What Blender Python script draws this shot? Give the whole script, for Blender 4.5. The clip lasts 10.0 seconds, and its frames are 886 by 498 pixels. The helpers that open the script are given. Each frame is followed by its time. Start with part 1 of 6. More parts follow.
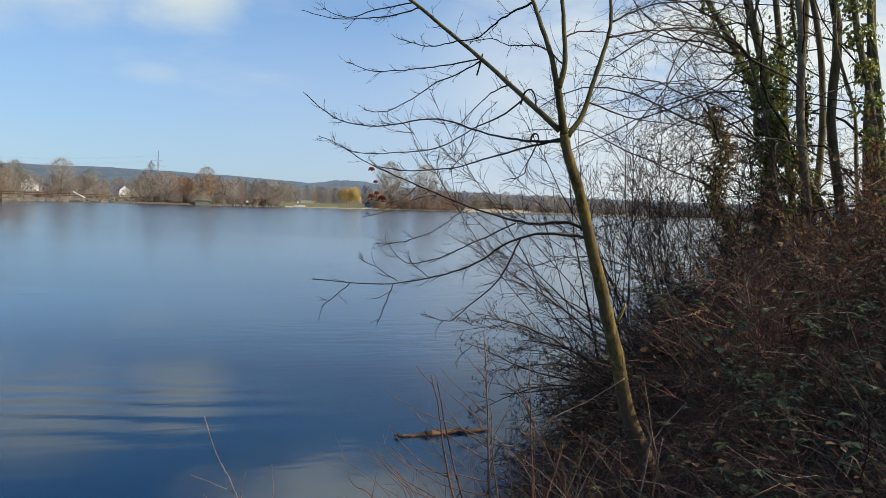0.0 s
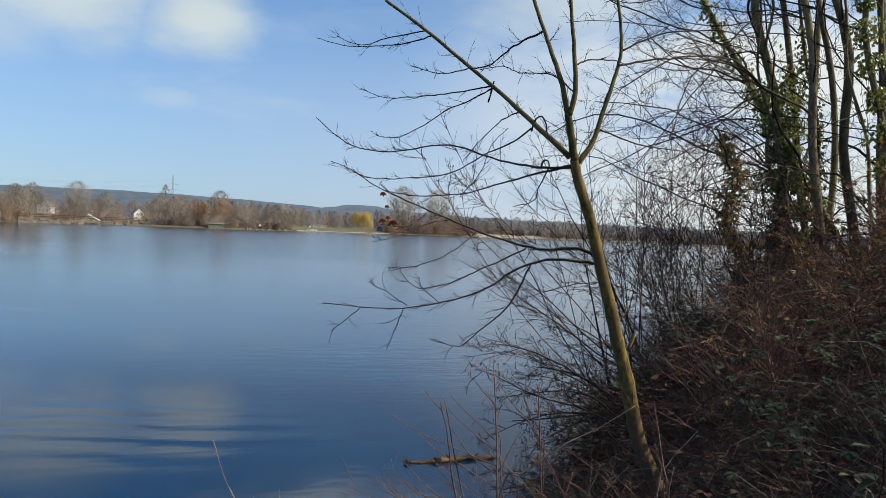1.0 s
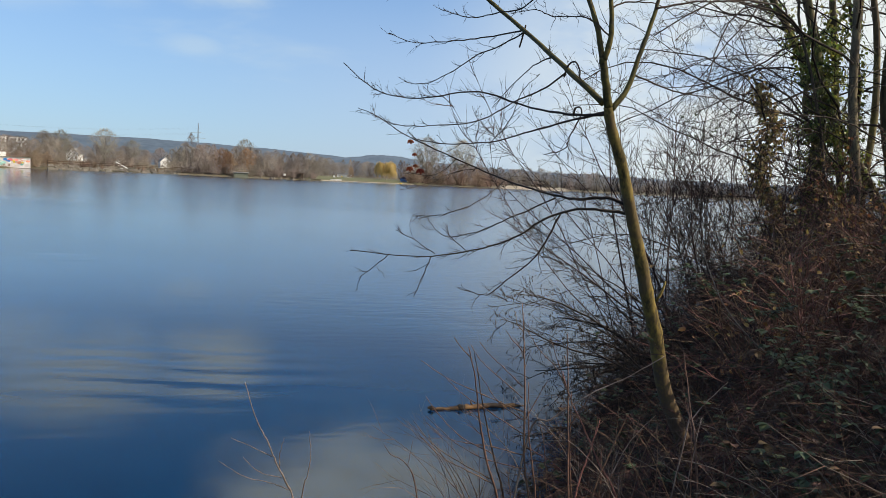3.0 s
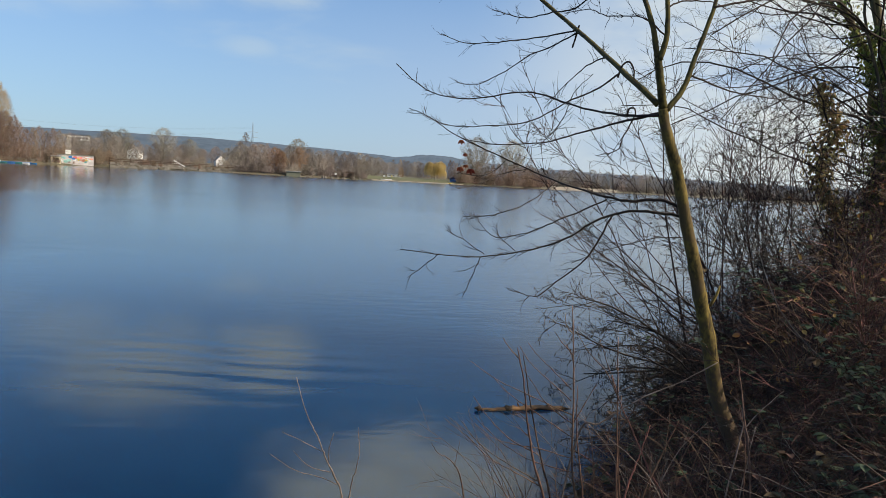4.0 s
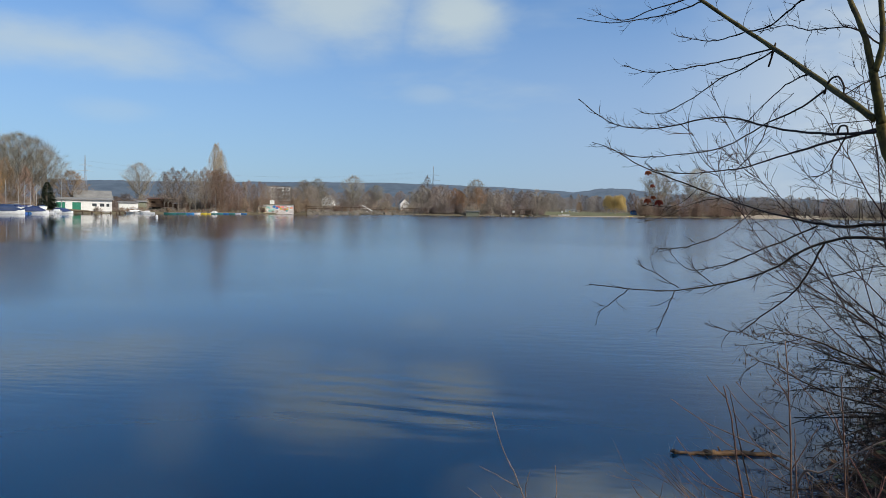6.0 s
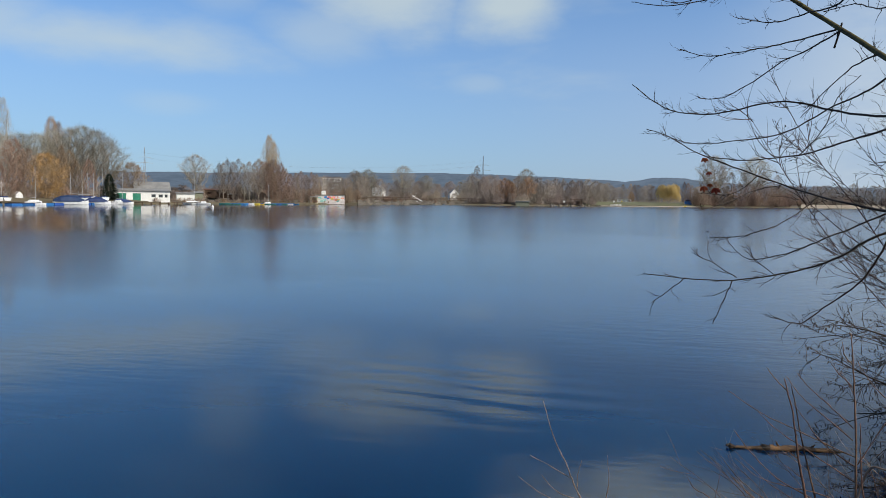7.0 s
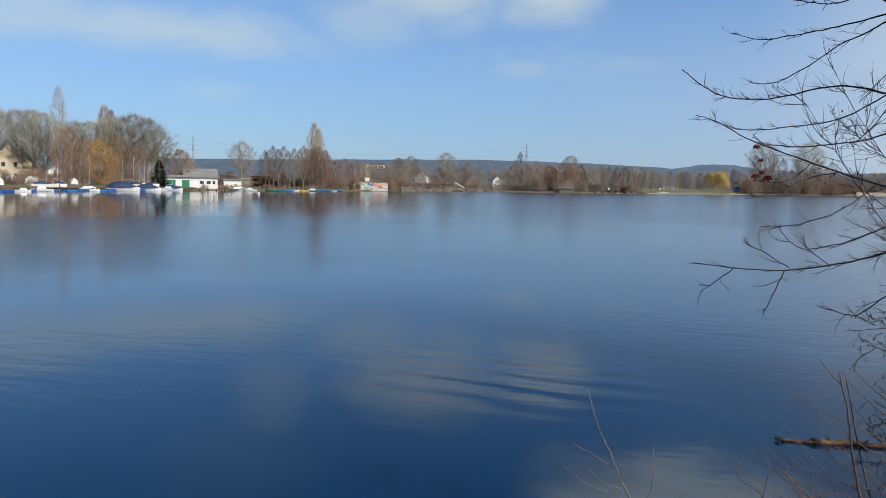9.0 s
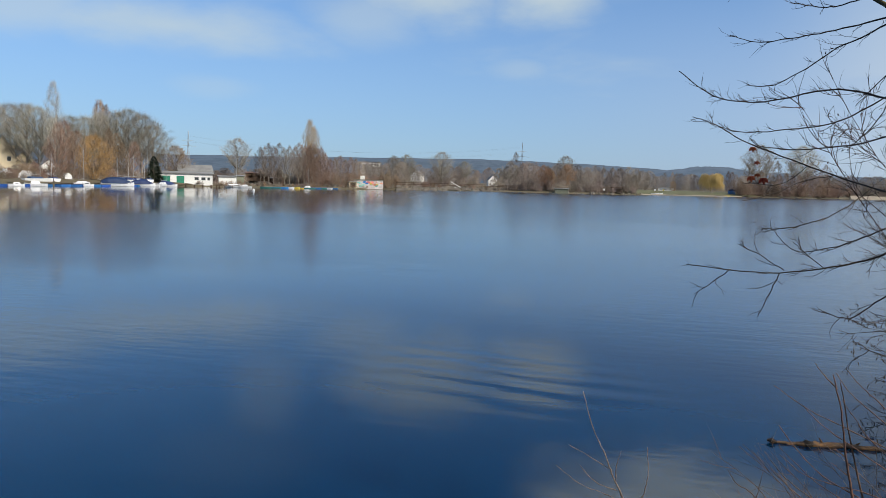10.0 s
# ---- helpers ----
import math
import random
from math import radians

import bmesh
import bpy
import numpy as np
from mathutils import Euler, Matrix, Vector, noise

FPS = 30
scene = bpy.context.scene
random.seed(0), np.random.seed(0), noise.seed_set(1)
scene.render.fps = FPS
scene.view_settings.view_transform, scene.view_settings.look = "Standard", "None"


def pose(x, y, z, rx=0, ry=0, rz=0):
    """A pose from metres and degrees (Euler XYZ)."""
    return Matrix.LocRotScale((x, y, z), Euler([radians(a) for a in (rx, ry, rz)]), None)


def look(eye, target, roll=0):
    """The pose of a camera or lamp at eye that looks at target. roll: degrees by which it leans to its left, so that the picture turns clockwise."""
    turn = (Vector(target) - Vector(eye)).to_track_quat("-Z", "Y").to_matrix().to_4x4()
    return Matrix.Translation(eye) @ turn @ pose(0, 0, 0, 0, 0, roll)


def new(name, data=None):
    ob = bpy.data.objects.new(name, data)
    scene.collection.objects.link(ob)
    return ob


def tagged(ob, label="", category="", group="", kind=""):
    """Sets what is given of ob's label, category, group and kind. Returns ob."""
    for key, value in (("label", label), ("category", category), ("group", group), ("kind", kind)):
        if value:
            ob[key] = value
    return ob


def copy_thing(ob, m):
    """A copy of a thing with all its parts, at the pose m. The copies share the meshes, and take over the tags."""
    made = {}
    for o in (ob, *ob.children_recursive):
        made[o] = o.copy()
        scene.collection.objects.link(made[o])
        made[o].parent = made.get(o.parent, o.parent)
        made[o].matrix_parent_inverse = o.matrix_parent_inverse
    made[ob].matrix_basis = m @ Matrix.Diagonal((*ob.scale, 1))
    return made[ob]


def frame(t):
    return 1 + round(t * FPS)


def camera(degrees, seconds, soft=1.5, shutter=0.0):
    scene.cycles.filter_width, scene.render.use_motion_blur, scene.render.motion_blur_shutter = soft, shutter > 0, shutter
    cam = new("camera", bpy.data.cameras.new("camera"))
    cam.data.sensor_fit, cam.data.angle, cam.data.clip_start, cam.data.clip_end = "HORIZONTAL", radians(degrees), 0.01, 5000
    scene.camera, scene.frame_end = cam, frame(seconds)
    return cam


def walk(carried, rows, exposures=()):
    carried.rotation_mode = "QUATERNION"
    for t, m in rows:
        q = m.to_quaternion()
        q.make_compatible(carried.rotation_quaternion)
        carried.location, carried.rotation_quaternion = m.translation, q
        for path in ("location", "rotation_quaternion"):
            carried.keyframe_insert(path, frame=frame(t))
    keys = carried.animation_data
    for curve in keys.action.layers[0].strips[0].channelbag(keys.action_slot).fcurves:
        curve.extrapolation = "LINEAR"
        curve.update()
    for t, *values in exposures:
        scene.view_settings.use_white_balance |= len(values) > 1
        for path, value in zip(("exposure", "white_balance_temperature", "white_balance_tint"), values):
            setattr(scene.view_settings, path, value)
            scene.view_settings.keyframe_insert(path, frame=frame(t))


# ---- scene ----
cam = camera(63.30, 10.0, soft=0.7)
PATH = [
    (0, pose(-0.0000, -0.0000, 2.6000, 86.650, -2.050, -0.504)),
    (0.5, pose(0.0011, -0.0112, 2.6033, 88.152, -2.372, -0.113)),
    (1, pose(0.0055, -0.0139, 2.6010, 88.613, -2.454, 0.410)),
    (1.5, pose(0.0034, -0.0102, 2.5958, 88.451, -2.420, 0.861)),
    (2, pose(0.0021, -0.0005, 2.5877, 87.389, -2.473, 1.287)),
    (2.5, pose(-0.0139, 0.0178, 2.5778, 84.836, -2.713, 1.800)),
    (4, pose(-0.0329, 0.0032, 2.5787, 84.427, -3.461, 6.240)),
    (4.5, pose(-0.0405, 0.0149, 2.5773, 86.808, -3.055, 10.567)),
    (5, pose(-0.0542, 0.0131, 2.5746, 86.870, -2.450, 13.028)),
    (5.5, pose(-0.0775, -0.0269, 2.5805, 87.007, -1.348, 17.835)),
    (6, pose(-0.0869, -0.0374, 2.5726, 86.811, -1.004, 20.286)),
    (7.5, pose(-0.1050, -0.0220, 2.5573, 85.548, -0.874, 25.944)),
    (8, pose(-0.1089, -0.0324, 2.5604, 85.212, -0.891, 27.049)),
    (8.5, pose(-0.1050, -0.0266, 2.5629, 84.963, -0.872, 27.573)),
    (9, pose(-0.1091, -0.0327, 2.5615, 84.873, -0.962, 27.633)),
    (9.5, pose(-0.1217, -0.0221, 2.5624, 84.801, -1.135, 27.396)),
    (10, pose(-0.1196, -0.0303, 2.5612, 84.797, -1.595, 27.267)),
]
EXPOSURES = [(0.0, 0.27, 6950, 10), (1.0, 0.22, 6950, 10), (2.0, 0.24, 6950, 10), (2.5, 0.34, 6950, 10), (3.2, 0.26, 6950, 10), (4.0, 0.17, 7000, 10), (4.8, 0.0, 6500, 10), (5.5, -0.04, 6450, 10), (10.0, 0.0, 6450, 10)]
walk(cam, PATH, EXPOSURES)

# ---- light ----
SUN_AZ, SUN_EL = radians(99), radians(37)          # clockwise from +y, above the horizon
world = bpy.data.worlds.new("sky_world")
scene.world = world
world.use_nodes = True


class Nodes:
    """Short hand for building a node tree."""

    def __init__(self, tree):
        self.tree = tree
        tree.nodes.clear()

    def add(self, kind, **values):
        n = self.tree.nodes.new(kind)
        for k, v in values.items():
            setattr(n, k, v)
        return n

    def link(self, a, b):
        self.tree.links.new(a, b)

    def put(self, value, socket):
        if hasattr(value, "links"):
            self.link(value, socket)
        else:
            socket.default_value = value

    def math(self, op, a, b=0.0, c=0.0, clamp=False):
        n = self.add("ShaderNodeMath", operation=op, use_clamp=clamp)
        for v, s in zip((a, b, c), n.inputs):
            self.put(v, s)
        return n.outputs[0]

    def mix(self, fac, a, b, blend="MIX"):
        n = self.add("ShaderNodeMix", data_type="RGBA", blend_type=blend)
        self.put(fac, n.inputs[0])
        self.put(a if hasattr(a, "links") else (*a, 1), n.inputs[6])
        self.put(b if hasattr(b, "links") else (*b, 1), n.inputs[7])
        return n.outputs[2]

    def noise(self, vector, scale, detail=3.0, rough=0.55, distortion=0.0):
        n = self.add("ShaderNodeTexNoise")
        self.link(vector, n.inputs["Vector"])
        n.inputs["Scale"].default_value = scale
        n.inputs["Detail"].default_value = detail
        n.inputs["Roughness"].default_value = rough
        n.inputs["Distortion"].default_value = distortion
        return n.outputs["Fac"]

    def ramp(self, value, lo, hi, a=0.0, b=1.0):
        n = self.add("ShaderNodeMapRange", interpolation_type="SMOOTHSTEP")
        for v, s in zip((value, lo, hi, a, b), n.inputs):
            self.put(v, s)
        return n.outputs[0]

    def turned(self, vector, degrees):
        n = self.add("ShaderNodeVectorRotate", rotation_type="Z_AXIS")
        self.link(vector, n.inputs["Vector"])
        n.inputs["Angle"].default_value = radians(degrees)
        return n.outputs[0]

    def scaled(self, vector, x, y, z):
        n = self.add("ShaderNodeMapping")
        self.link(vector, n.inputs[0])
        n.inputs["Scale"].default_value = (x, y, z)
        return n.outputs[0]


def cloud_mask(w, d, az, el, wide, high, ragged):
    """Soft cloud round the direction az (left of +y), el, in degrees; d is the direction's (az, el) in degrees."""
    u = w.math("DIVIDE", w.math("SUBTRACT", d[0], az), wide)
    v = w.math("DIVIDE", w.math("SUBTRACT", d[1], el), high)
    r = w.math("SQRT", w.math("ADD", w.math("MULTIPLY", u, u), w.math("MULTIPLY", v, v)))
    r = w.math("ADD", r, w.math("MULTIPLY", w.math("SUBTRACT", ragged, 0.5), 1.5))
    return w.ramp(r, 1.35, 0.15)


w = Nodes(world.node_tree)
coord = w.add("ShaderNodeTexCoord").outputs["Generated"]
sep = w.add("ShaderNodeSeparateXYZ")
w.link(coord, sep.inputs[0])
sx, sy, sz = sep.outputs
azimuth = w.math("MULTIPLY", w.math("ARCTAN2", w.math("MULTIPLY", sx, -1.0), sy), 57.2958)
height = w.math("MULTIPLY", w.math("ARCSINE", sz), 57.2958)
sky = w.add("ShaderNodeTexSky", sky_type="NISHITA", sun_disc=False, sun_elevation=SUN_EL, sun_rotation=SUN_AZ,
            altitude=80.0, air_density=1.0, dust_density=0.5, ozone_density=3.0)
flat = w.scaled(coord, 1.0, 1.0, 2.6)
billow = w.noise(flat, 5.5, 6.0, 0.58)
wisp = w.noise(flat, 2.1, 5.0, 0.6, 0.4)
d = (azimuth, height)
CLOUDS = (  # az, el, wide, high, how dense
    (28.8, 15.8, 6.5, 3.8, 0.78), (19.2, 14.6, 4.6, 3.0, 0.84), (48.0, 10.8, 10.5, 2.1, 0.66), (58.0, 11.4, 8.0, 2.4, 0.5),
    (21.3, 8.9, 2.4, 0.9, 0.26), (33.5, 12.4, 5.0, 2.0, 0.4), (45.0, 6.8, 3.5, 0.9, 0.2), (41.0, 16.5, 3.0, 3.2, 0.3),
    (-9.0, 18.0, 8.0, 4.0, 0.6), (44.0, 22.0, 7.0, 3.0, 0.15))
cover = w.ramp(wisp, 0.56, 0.80, 0.0, 0.35)
for az, el, wide, high, dense in CLOUDS:
    cover = w.math("MAXIMUM", cover, w.math("MULTIPLY", cloud_mask(w, d, az, el, wide, high, billow), dense))
# thin bright cloud towards the sun
veil = w.math("MULTIPLY", w.ramp(azimuth, 6.0, -20.0), w.ramp(w.noise(flat, 3.4, 5.0, 0.6), 0.36, 0.62, 0.08, 0.95))
cover = w.math("MAXIMUM", cover, veil, clamp=True)
CLOUD = (5.7, 6.6, 6.75)
low_haze = w.math("MULTIPLY", w.ramp(height, 26.0, -2.0), 0.66)
clear = w.mix(1.0, sky.outputs[0], (0.83, 1.18, 1.47), "MULTIPLY")
hazy = w.mix(low_haze, clear, (3.05, 4.10, 6.10))
hazy = w.mix(w.math("MULTIPLY", w.ramp(azimuth, 28.0, -12.0, 0.0, 0.55), w.ramp(height, 17.0, 5.0)), hazy, (4.5, 5.4, 7.0))
colour = w.mix(cover, hazy, CLOUD)
colour = w.mix(w.math("MULTIPLY", veil, 0.4), colour, (8.0, 8.3, 8.8))
# a sunlit heap of cloud higher up, which the near water mirrors
heap = cloud_mask(w, d, 8.5, 25.5, 13.0, 6.0, billow)
colour = w.mix(w.math("MULTIPLY", heap, 0.74), colour, (15.5, 16.2, 13.8))
back = w.add("ShaderNodeBackground")
w.link(colour, back.inputs[0])
back.inputs[1].default_value = 0.10
w.link(back.outputs[0], w.add("ShaderNodeOutputWorld").inputs[0])

sun = new("sun", bpy.data.lights.new("sun", "SUN"))
sun.data.energy, sun.data.angle, sun.data.color = 4.4, radians(0.6), (1.0, 0.92, 0.80)
sun.matrix_world = look((0, 0, 0), (-math.sin(SUN_AZ) * math.cos(SUN_EL), -math.cos(SUN_AZ) * math.cos(SUN_EL), -math.sin(SUN_EL)))


# ---- materials ----
def stuff(name, c1, c2, scale=4.0, rough=0.8, bump=0.3, fine=6.0, vary=0.25, island=False, metal=0.0, stretch=(1, 1, 1), third=None, spec=0.4, soft_light=0.0, foot=None):
    """Two colours mixed by a coarse and a fine noise, with relief, varied from object to object or from piece to piece."""
    m = bpy.data.materials.new(name)
    m.use_nodes = True
    n = Nodes(m.node_tree)
    at = n.scaled(n.add("ShaderNodeNewGeometry").outputs["Position"], *stretch)
    coarse, grain = n.noise(at, scale, 4.0, 0.6), n.noise(at, scale * fine, 3.0, 0.6)
    both = n.math("ADD", n.math("MULTIPLY", coarse, 0.6), n.math("MULTIPLY", grain, 0.4))
    col = n.mix(n.ramp(both, 0.34, 0.66), c1, c2)
    if third:
        col = n.mix(n.ramp(n.noise(at, scale * 0.45, 3.0, 0.6), 0.52, 0.68), col, third)
    if foot:
        # brown towards the foot, with an edge broken up by the noise
        xyz = n.add("ShaderNodeSeparateXYZ")
        n.link(n.add("ShaderNodeNewGeometry").outputs["Position"], xyz.inputs[0])
        edge = n.math("ADD", xyz.outputs[2], n.math("MULTIPLY", n.math("SUBTRACT", both, 0.5), 1.6))
        col = n.mix(n.ramp(edge, foot[0], foot[1], 0.85, 0.0), col, foot[2])
    chance = n.add("ShaderNodeNewGeometry").outputs["Random Per Island"] if island else n.add("ShaderNodeObjectInfo").outputs["Random"]
    hsv = n.add("ShaderNodeHueSaturation")
    n.link(n.ramp(chance, 0.0, 1.0, 1.0 - vary, 1.0 + vary), hsv.inputs["Value"])
    n.link(n.ramp(n.math("FRACT", n.math("MULTIPLY", chance, 7.13)), 0.0, 1.0, 0.5 - vary * 0.06, 0.5 + vary * 0.06), hsv.inputs["Hue"])
    n.link(col, hsv.inputs["Color"])
    b = n.add("ShaderNodeBsdfPrincipled")
    n.link(hsv.outputs[0], b.inputs["Base Color"])
    n.link(n.ramp(grain, 0.3, 0.7, max(rough - 0.12, 0.03), min(rough + 0.12, 1)), b.inputs["Roughness"])
    b.inputs["Metallic"].default_value = metal
    b.inputs["Specular IOR Level"].default_value = spec
    if bump:
        r = n.add("ShaderNodeBump")
        r.inputs["Strength"].default_value, r.inputs["Distance"].default_value = bump, 0.1 / scale
        n.link(both, r.inputs["Height"])
        n.link(r.outputs[0], b.inputs["Normal"])
    shade = b.outputs[0]
    if soft_light:
        t = n.add("ShaderNodeBsdfTranslucent")
        n.link(hsv.outputs[0], t.inputs[0])
        x = n.add("ShaderNodeMixShader")
        x.inputs[0].default_value = soft_light
        n.link(shade, x.inputs[1])
        n.link(t.outputs[0], x.inputs[2])
        shade = x.outputs[0]
    n.link(shade, n.add("ShaderNodeOutputMaterial").inputs[0])
    return m


def water_material():
    m = bpy.data.materials.new("lake_water")
    m.use_nodes = True
    n = Nodes(m.node_tree)
    at = n.add("ShaderNodeNewGeometry").outputs["Position"]
    xyz = n.add("ShaderNodeSeparateXYZ")
    n.link(at, xyz.inputs[0])
    run = n.turned(at, -14.0)
    swell = n.noise(n.scaled(run, 0.42, 1.75, 1.0), 1.0, 2.0, 0.45, 0.5)
    ripple = n.noise(n.scaled(run, 1.2, 3.4, 1.0), 1.0, 2.0, 0.5, 0.3)
    chop = n.noise(n.scaled(run, 2.6, 6.0, 1.0), 1.0, 2.0, 0.5)
    calm = n.ramp(n.noise(n.scaled(at, 0.035, 0.06, 1.0), 1.0, 3.0, 0.5), 0.40, 0.62, 0.15, 1.0)
    near = n.ramp(n.noise(n.scaled(at, 0.09, 0.13, 1.0), 1.0, 2.0, 0.5), 0.50, 0.74, 0.06, 0.5)
    # a spreading set of rings where something stirred the water
    spot = n.add("ShaderNodeVectorMath", operation="DISTANCE")
    n.link(n.scaled(at, 0.62, 1.0, 1.0), spot.inputs[0])
    spot.inputs[1].default_value = (-2.4, 8.8, 0.0)
    stirred = n.ramp(spot.outputs["Value"], 1.9, 0.4, 0.0, 1.0)
    near = n.math("MAXIMUM", near, n.math("MULTIPLY", stirred, 0.3))
    bent = n.math("ADD", xyz.outputs[1], n.math("MULTIPLY", n.noise(n.scaled(at, 0.5, 0.35, 1.0), 1.0, 2.0, 0.5), 1.0))
    bent = n.math("ADD", bent, n.math("MULTIPLY", xyz.outputs[0], -0.10))
    crest = n.math("SINE", n.math("MULTIPLY", bent, 9.6))
    h = n.math("ADD", n.math("MULTIPLY", swell, near), n.math("MULTIPLY", n.math("MULTIPLY", ripple, 0.24), calm))
    h = n.math("ADD", h, n.math("MULTIPLY", n.math("MULTIPLY", chop, 0.19), calm))
    h = n.math("ADD", h, n.math("MULTIPLY", n.math("MULTIPLY", crest, 0.11), stirred))
    r = n.add("ShaderNodeBump")
    r.inputs["Strength"].default_value, r.inputs["Distance"].default_value = 1.0, 0.021
    n.link(h, r.inputs["Height"])
    b = n.add("ShaderNodeBsdfPrincipled")
    murk = n.noise(at, 0.12, 3.0, 0.5)
    n.link(n.mix(n.ramp(murk, 0.35, 0.65), (0.0006, 0.018, 0.053), (0.001, 0.022, 0.060)), b.inputs["Base Color"])
    # the moorings lie sheltered, a breeze ruffles the open lake and a wide band off this bank
    bearing = n.math("MULTIPLY", n.math("ARCTAN2", n.math("MULTIPLY", xyz.outputs[0], -1.0), xyz.outputs[1]), 57.2958)
    reach = n.add("ShaderNodeVectorMath", operation="LENGTH")
    n.link(at, reach.inputs[0])
    gust = n.math("SUBTRACT", n.noise(n.scaled(at, 0.05, 0.12, 1.0), 1.0, 3.0, 0.6), 0.5)
    off = n.math("ADD", reach.outputs["Value"], n.math("MULTIPLY", gust, 16.0))
    breeze = n.math("MULTIPLY", n.ramp(off, 13.0, 24.0), n.ramp(off, 64.0, 48.0))
    lull = n.ramp(n.math("ADD", bearing, n.math("MULTIPLY", gust, 14.0)), 22.0, 38.0)
    far_out = n.ramp(off, 48.0, 64.0)
    ruffled = n.math("MULTIPLY", far_out, n.math("SUBTRACT", 0.12, n.math("MULTIPLY", lull, 0.09)))
    n.link(n.math("ADD", n.math("ADD", ruffled, 0.03), n.math("MULTIPLY", breeze, n.math("ADD", 0.10, n.math("MULTIPLY", lull, 0.03)))), b.inputs["Roughness"])
    # daylight scatters within the water, so that shade on it is soft
    b.subsurface_method = "BURLEY"
    b.inputs["Subsurface Weight"].default_value = 1.0
    b.inputs["Subsurface Radius"].default_value = (0.5, 0.8, 1.0)
    b.inputs["Subsurface Scale"].default_value = 0.8
    b.inputs["IOR"].default_value = 1.333
    n.link(r.outputs[0], b.inputs["Normal"])
    n.link(b.outputs[0], n.add("ShaderNodeOutputMaterial").inputs[0])
    return m


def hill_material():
    """Wooded hills some kilometres off: a plain backdrop, haze put into colour and glow."""
    m = bpy.data.materials.new("hazed_distant_woods")
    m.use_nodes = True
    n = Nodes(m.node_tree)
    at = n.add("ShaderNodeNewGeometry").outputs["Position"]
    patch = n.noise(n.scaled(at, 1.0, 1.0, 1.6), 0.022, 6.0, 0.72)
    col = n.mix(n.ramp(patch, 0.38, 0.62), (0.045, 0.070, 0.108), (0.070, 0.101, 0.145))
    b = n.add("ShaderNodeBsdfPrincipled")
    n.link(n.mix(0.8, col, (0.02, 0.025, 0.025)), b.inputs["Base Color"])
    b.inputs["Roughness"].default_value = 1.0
    # the hills give off no light; this glow stands in for airy haze
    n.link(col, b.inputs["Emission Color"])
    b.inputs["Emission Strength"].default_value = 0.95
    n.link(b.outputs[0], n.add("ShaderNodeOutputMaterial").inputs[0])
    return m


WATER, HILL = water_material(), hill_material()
SOIL = stuff("bank_soil", (0.013, 0.010, 0.007), (0.032, 0.024, 0.016), 1.6, 0.95, 0.6, 9, 0.0, third=(0.045, 0.05, 0.025))
FIELD = stuff("shore_ground", (0.11, 0.095, 0.052), (0.15, 0.12, 0.075), 0.12, 0.95, 0.2, 14, 0.0, third=(0.09, 0.075, 0.05))
LAWN = stuff("winter_lawn", (0.10, 0.105, 0.045), (0.15, 0.145, 0.07), 0.2, 0.95, 0.2, 12, 0.0)
SAND = stuff("pale_sand", (0.24, 0.20, 0.15), (0.32, 0.27, 0.20), 0.4, 0.95, 0.2, 10, 0.0)
YOUNG_BARK = stuff("olive_young_bark", (0.050, 0.040, 0.016), (0.25, 0.182, 0.050), 13.0, 0.78, 1.0, 4, 0.1, stretch=(1, 1, 0.5), third=(0.12, 0.085, 0.04), foot=(1.0, 1.9, (0.125, 0.085, 0.058)), spec=0.2)
TWIG_BARK = stuff("dark_twig_bark", (0.024, 0.017, 0.014), (0.055, 0.039, 0.028), 14.0, 0.8, 0.2, 4, 0.2, stretch=(1, 1, 0.5), spec=0.2)
OLD_BARK = stuff("grey_brown_bark", (0.055, 0.040, 0.026), (0.19, 0.15, 0.085), 5.0, 0.9, 0.8, 6, 0.25, stretch=(1, 1, 0.25), third=(0.19, 0.17, 0.06))
FAR_BARK = stuff("pale_grey_bark", (0.20, 0.165, 0.13), (0.31, 0.27, 0.22), 1.5, 0.9, 0.3, 5, 0.25, stretch=(1, 1, 0.3))
FAR_TWIG = stuff("grey_brown_twigs", (0.205, 0.162, 0.130), (0.30, 0.245, 0.20), 0.6, 0.9, 0.0, 6, 0.3)
RED_TWIG = stuff("reddish_twigs", (0.215, 0.145, 0.10), (0.29, 0.20, 0.14), 0.6, 0.9, 0.0, 6, 0.25)
TAN_TWIG = stuff("tawny_twigs", (0.30, 0.215, 0.135), (0.40, 0.295, 0.185), 0.6, 0.9, 0.0, 6, 0.2)
RUST_LEAF = stuff("rust_leaves", (0.26, 0.155, 0.085), (0.33, 0.205, 0.12), 0.8, 0.9, 0.0, 6, 0.2)
PALE_TWIG = stuff("pale_birch_twigs", (0.38, 0.35, 0.30), (0.50, 0.46, 0.40), 0.6, 0.9, 0.0, 6, 0.15)
YELLOW_TWIG = stuff("yellow_willow_twigs", (0.44, 0.295, 0.11), (0.55, 0.385, 0.16), 0.6, 0.9, 0.0, 6, 0.15)
GOLD_TWIG = stuff("golden_willow_twigs", (0.36, 0.225, 0.085), (0.46, 0.30, 0.125), 0.6, 0.9, 0.0, 6, 0.15)
NEEDLE = stuff("dark_needles", (0.02, 0.035, 0.018), (0.045, 0.06, 0.03), 1.0, 0.8, 0.0, 6, 0.2)
GREY_TWIG = stuff("pale_greenish_grey_twigs", (0.25, 0.225, 0.175), (0.36, 0.33, 0.265), 0.6, 0.9, 0.0, 6, 0.2)
SHRUB_TWIG = stuff("shrub_twigs", (0.026, 0.018, 0.015), (0.085, 0.055, 0.043), 12.0, 0.75, 0.1, 4, 0.4, island=True, spec=0.2)
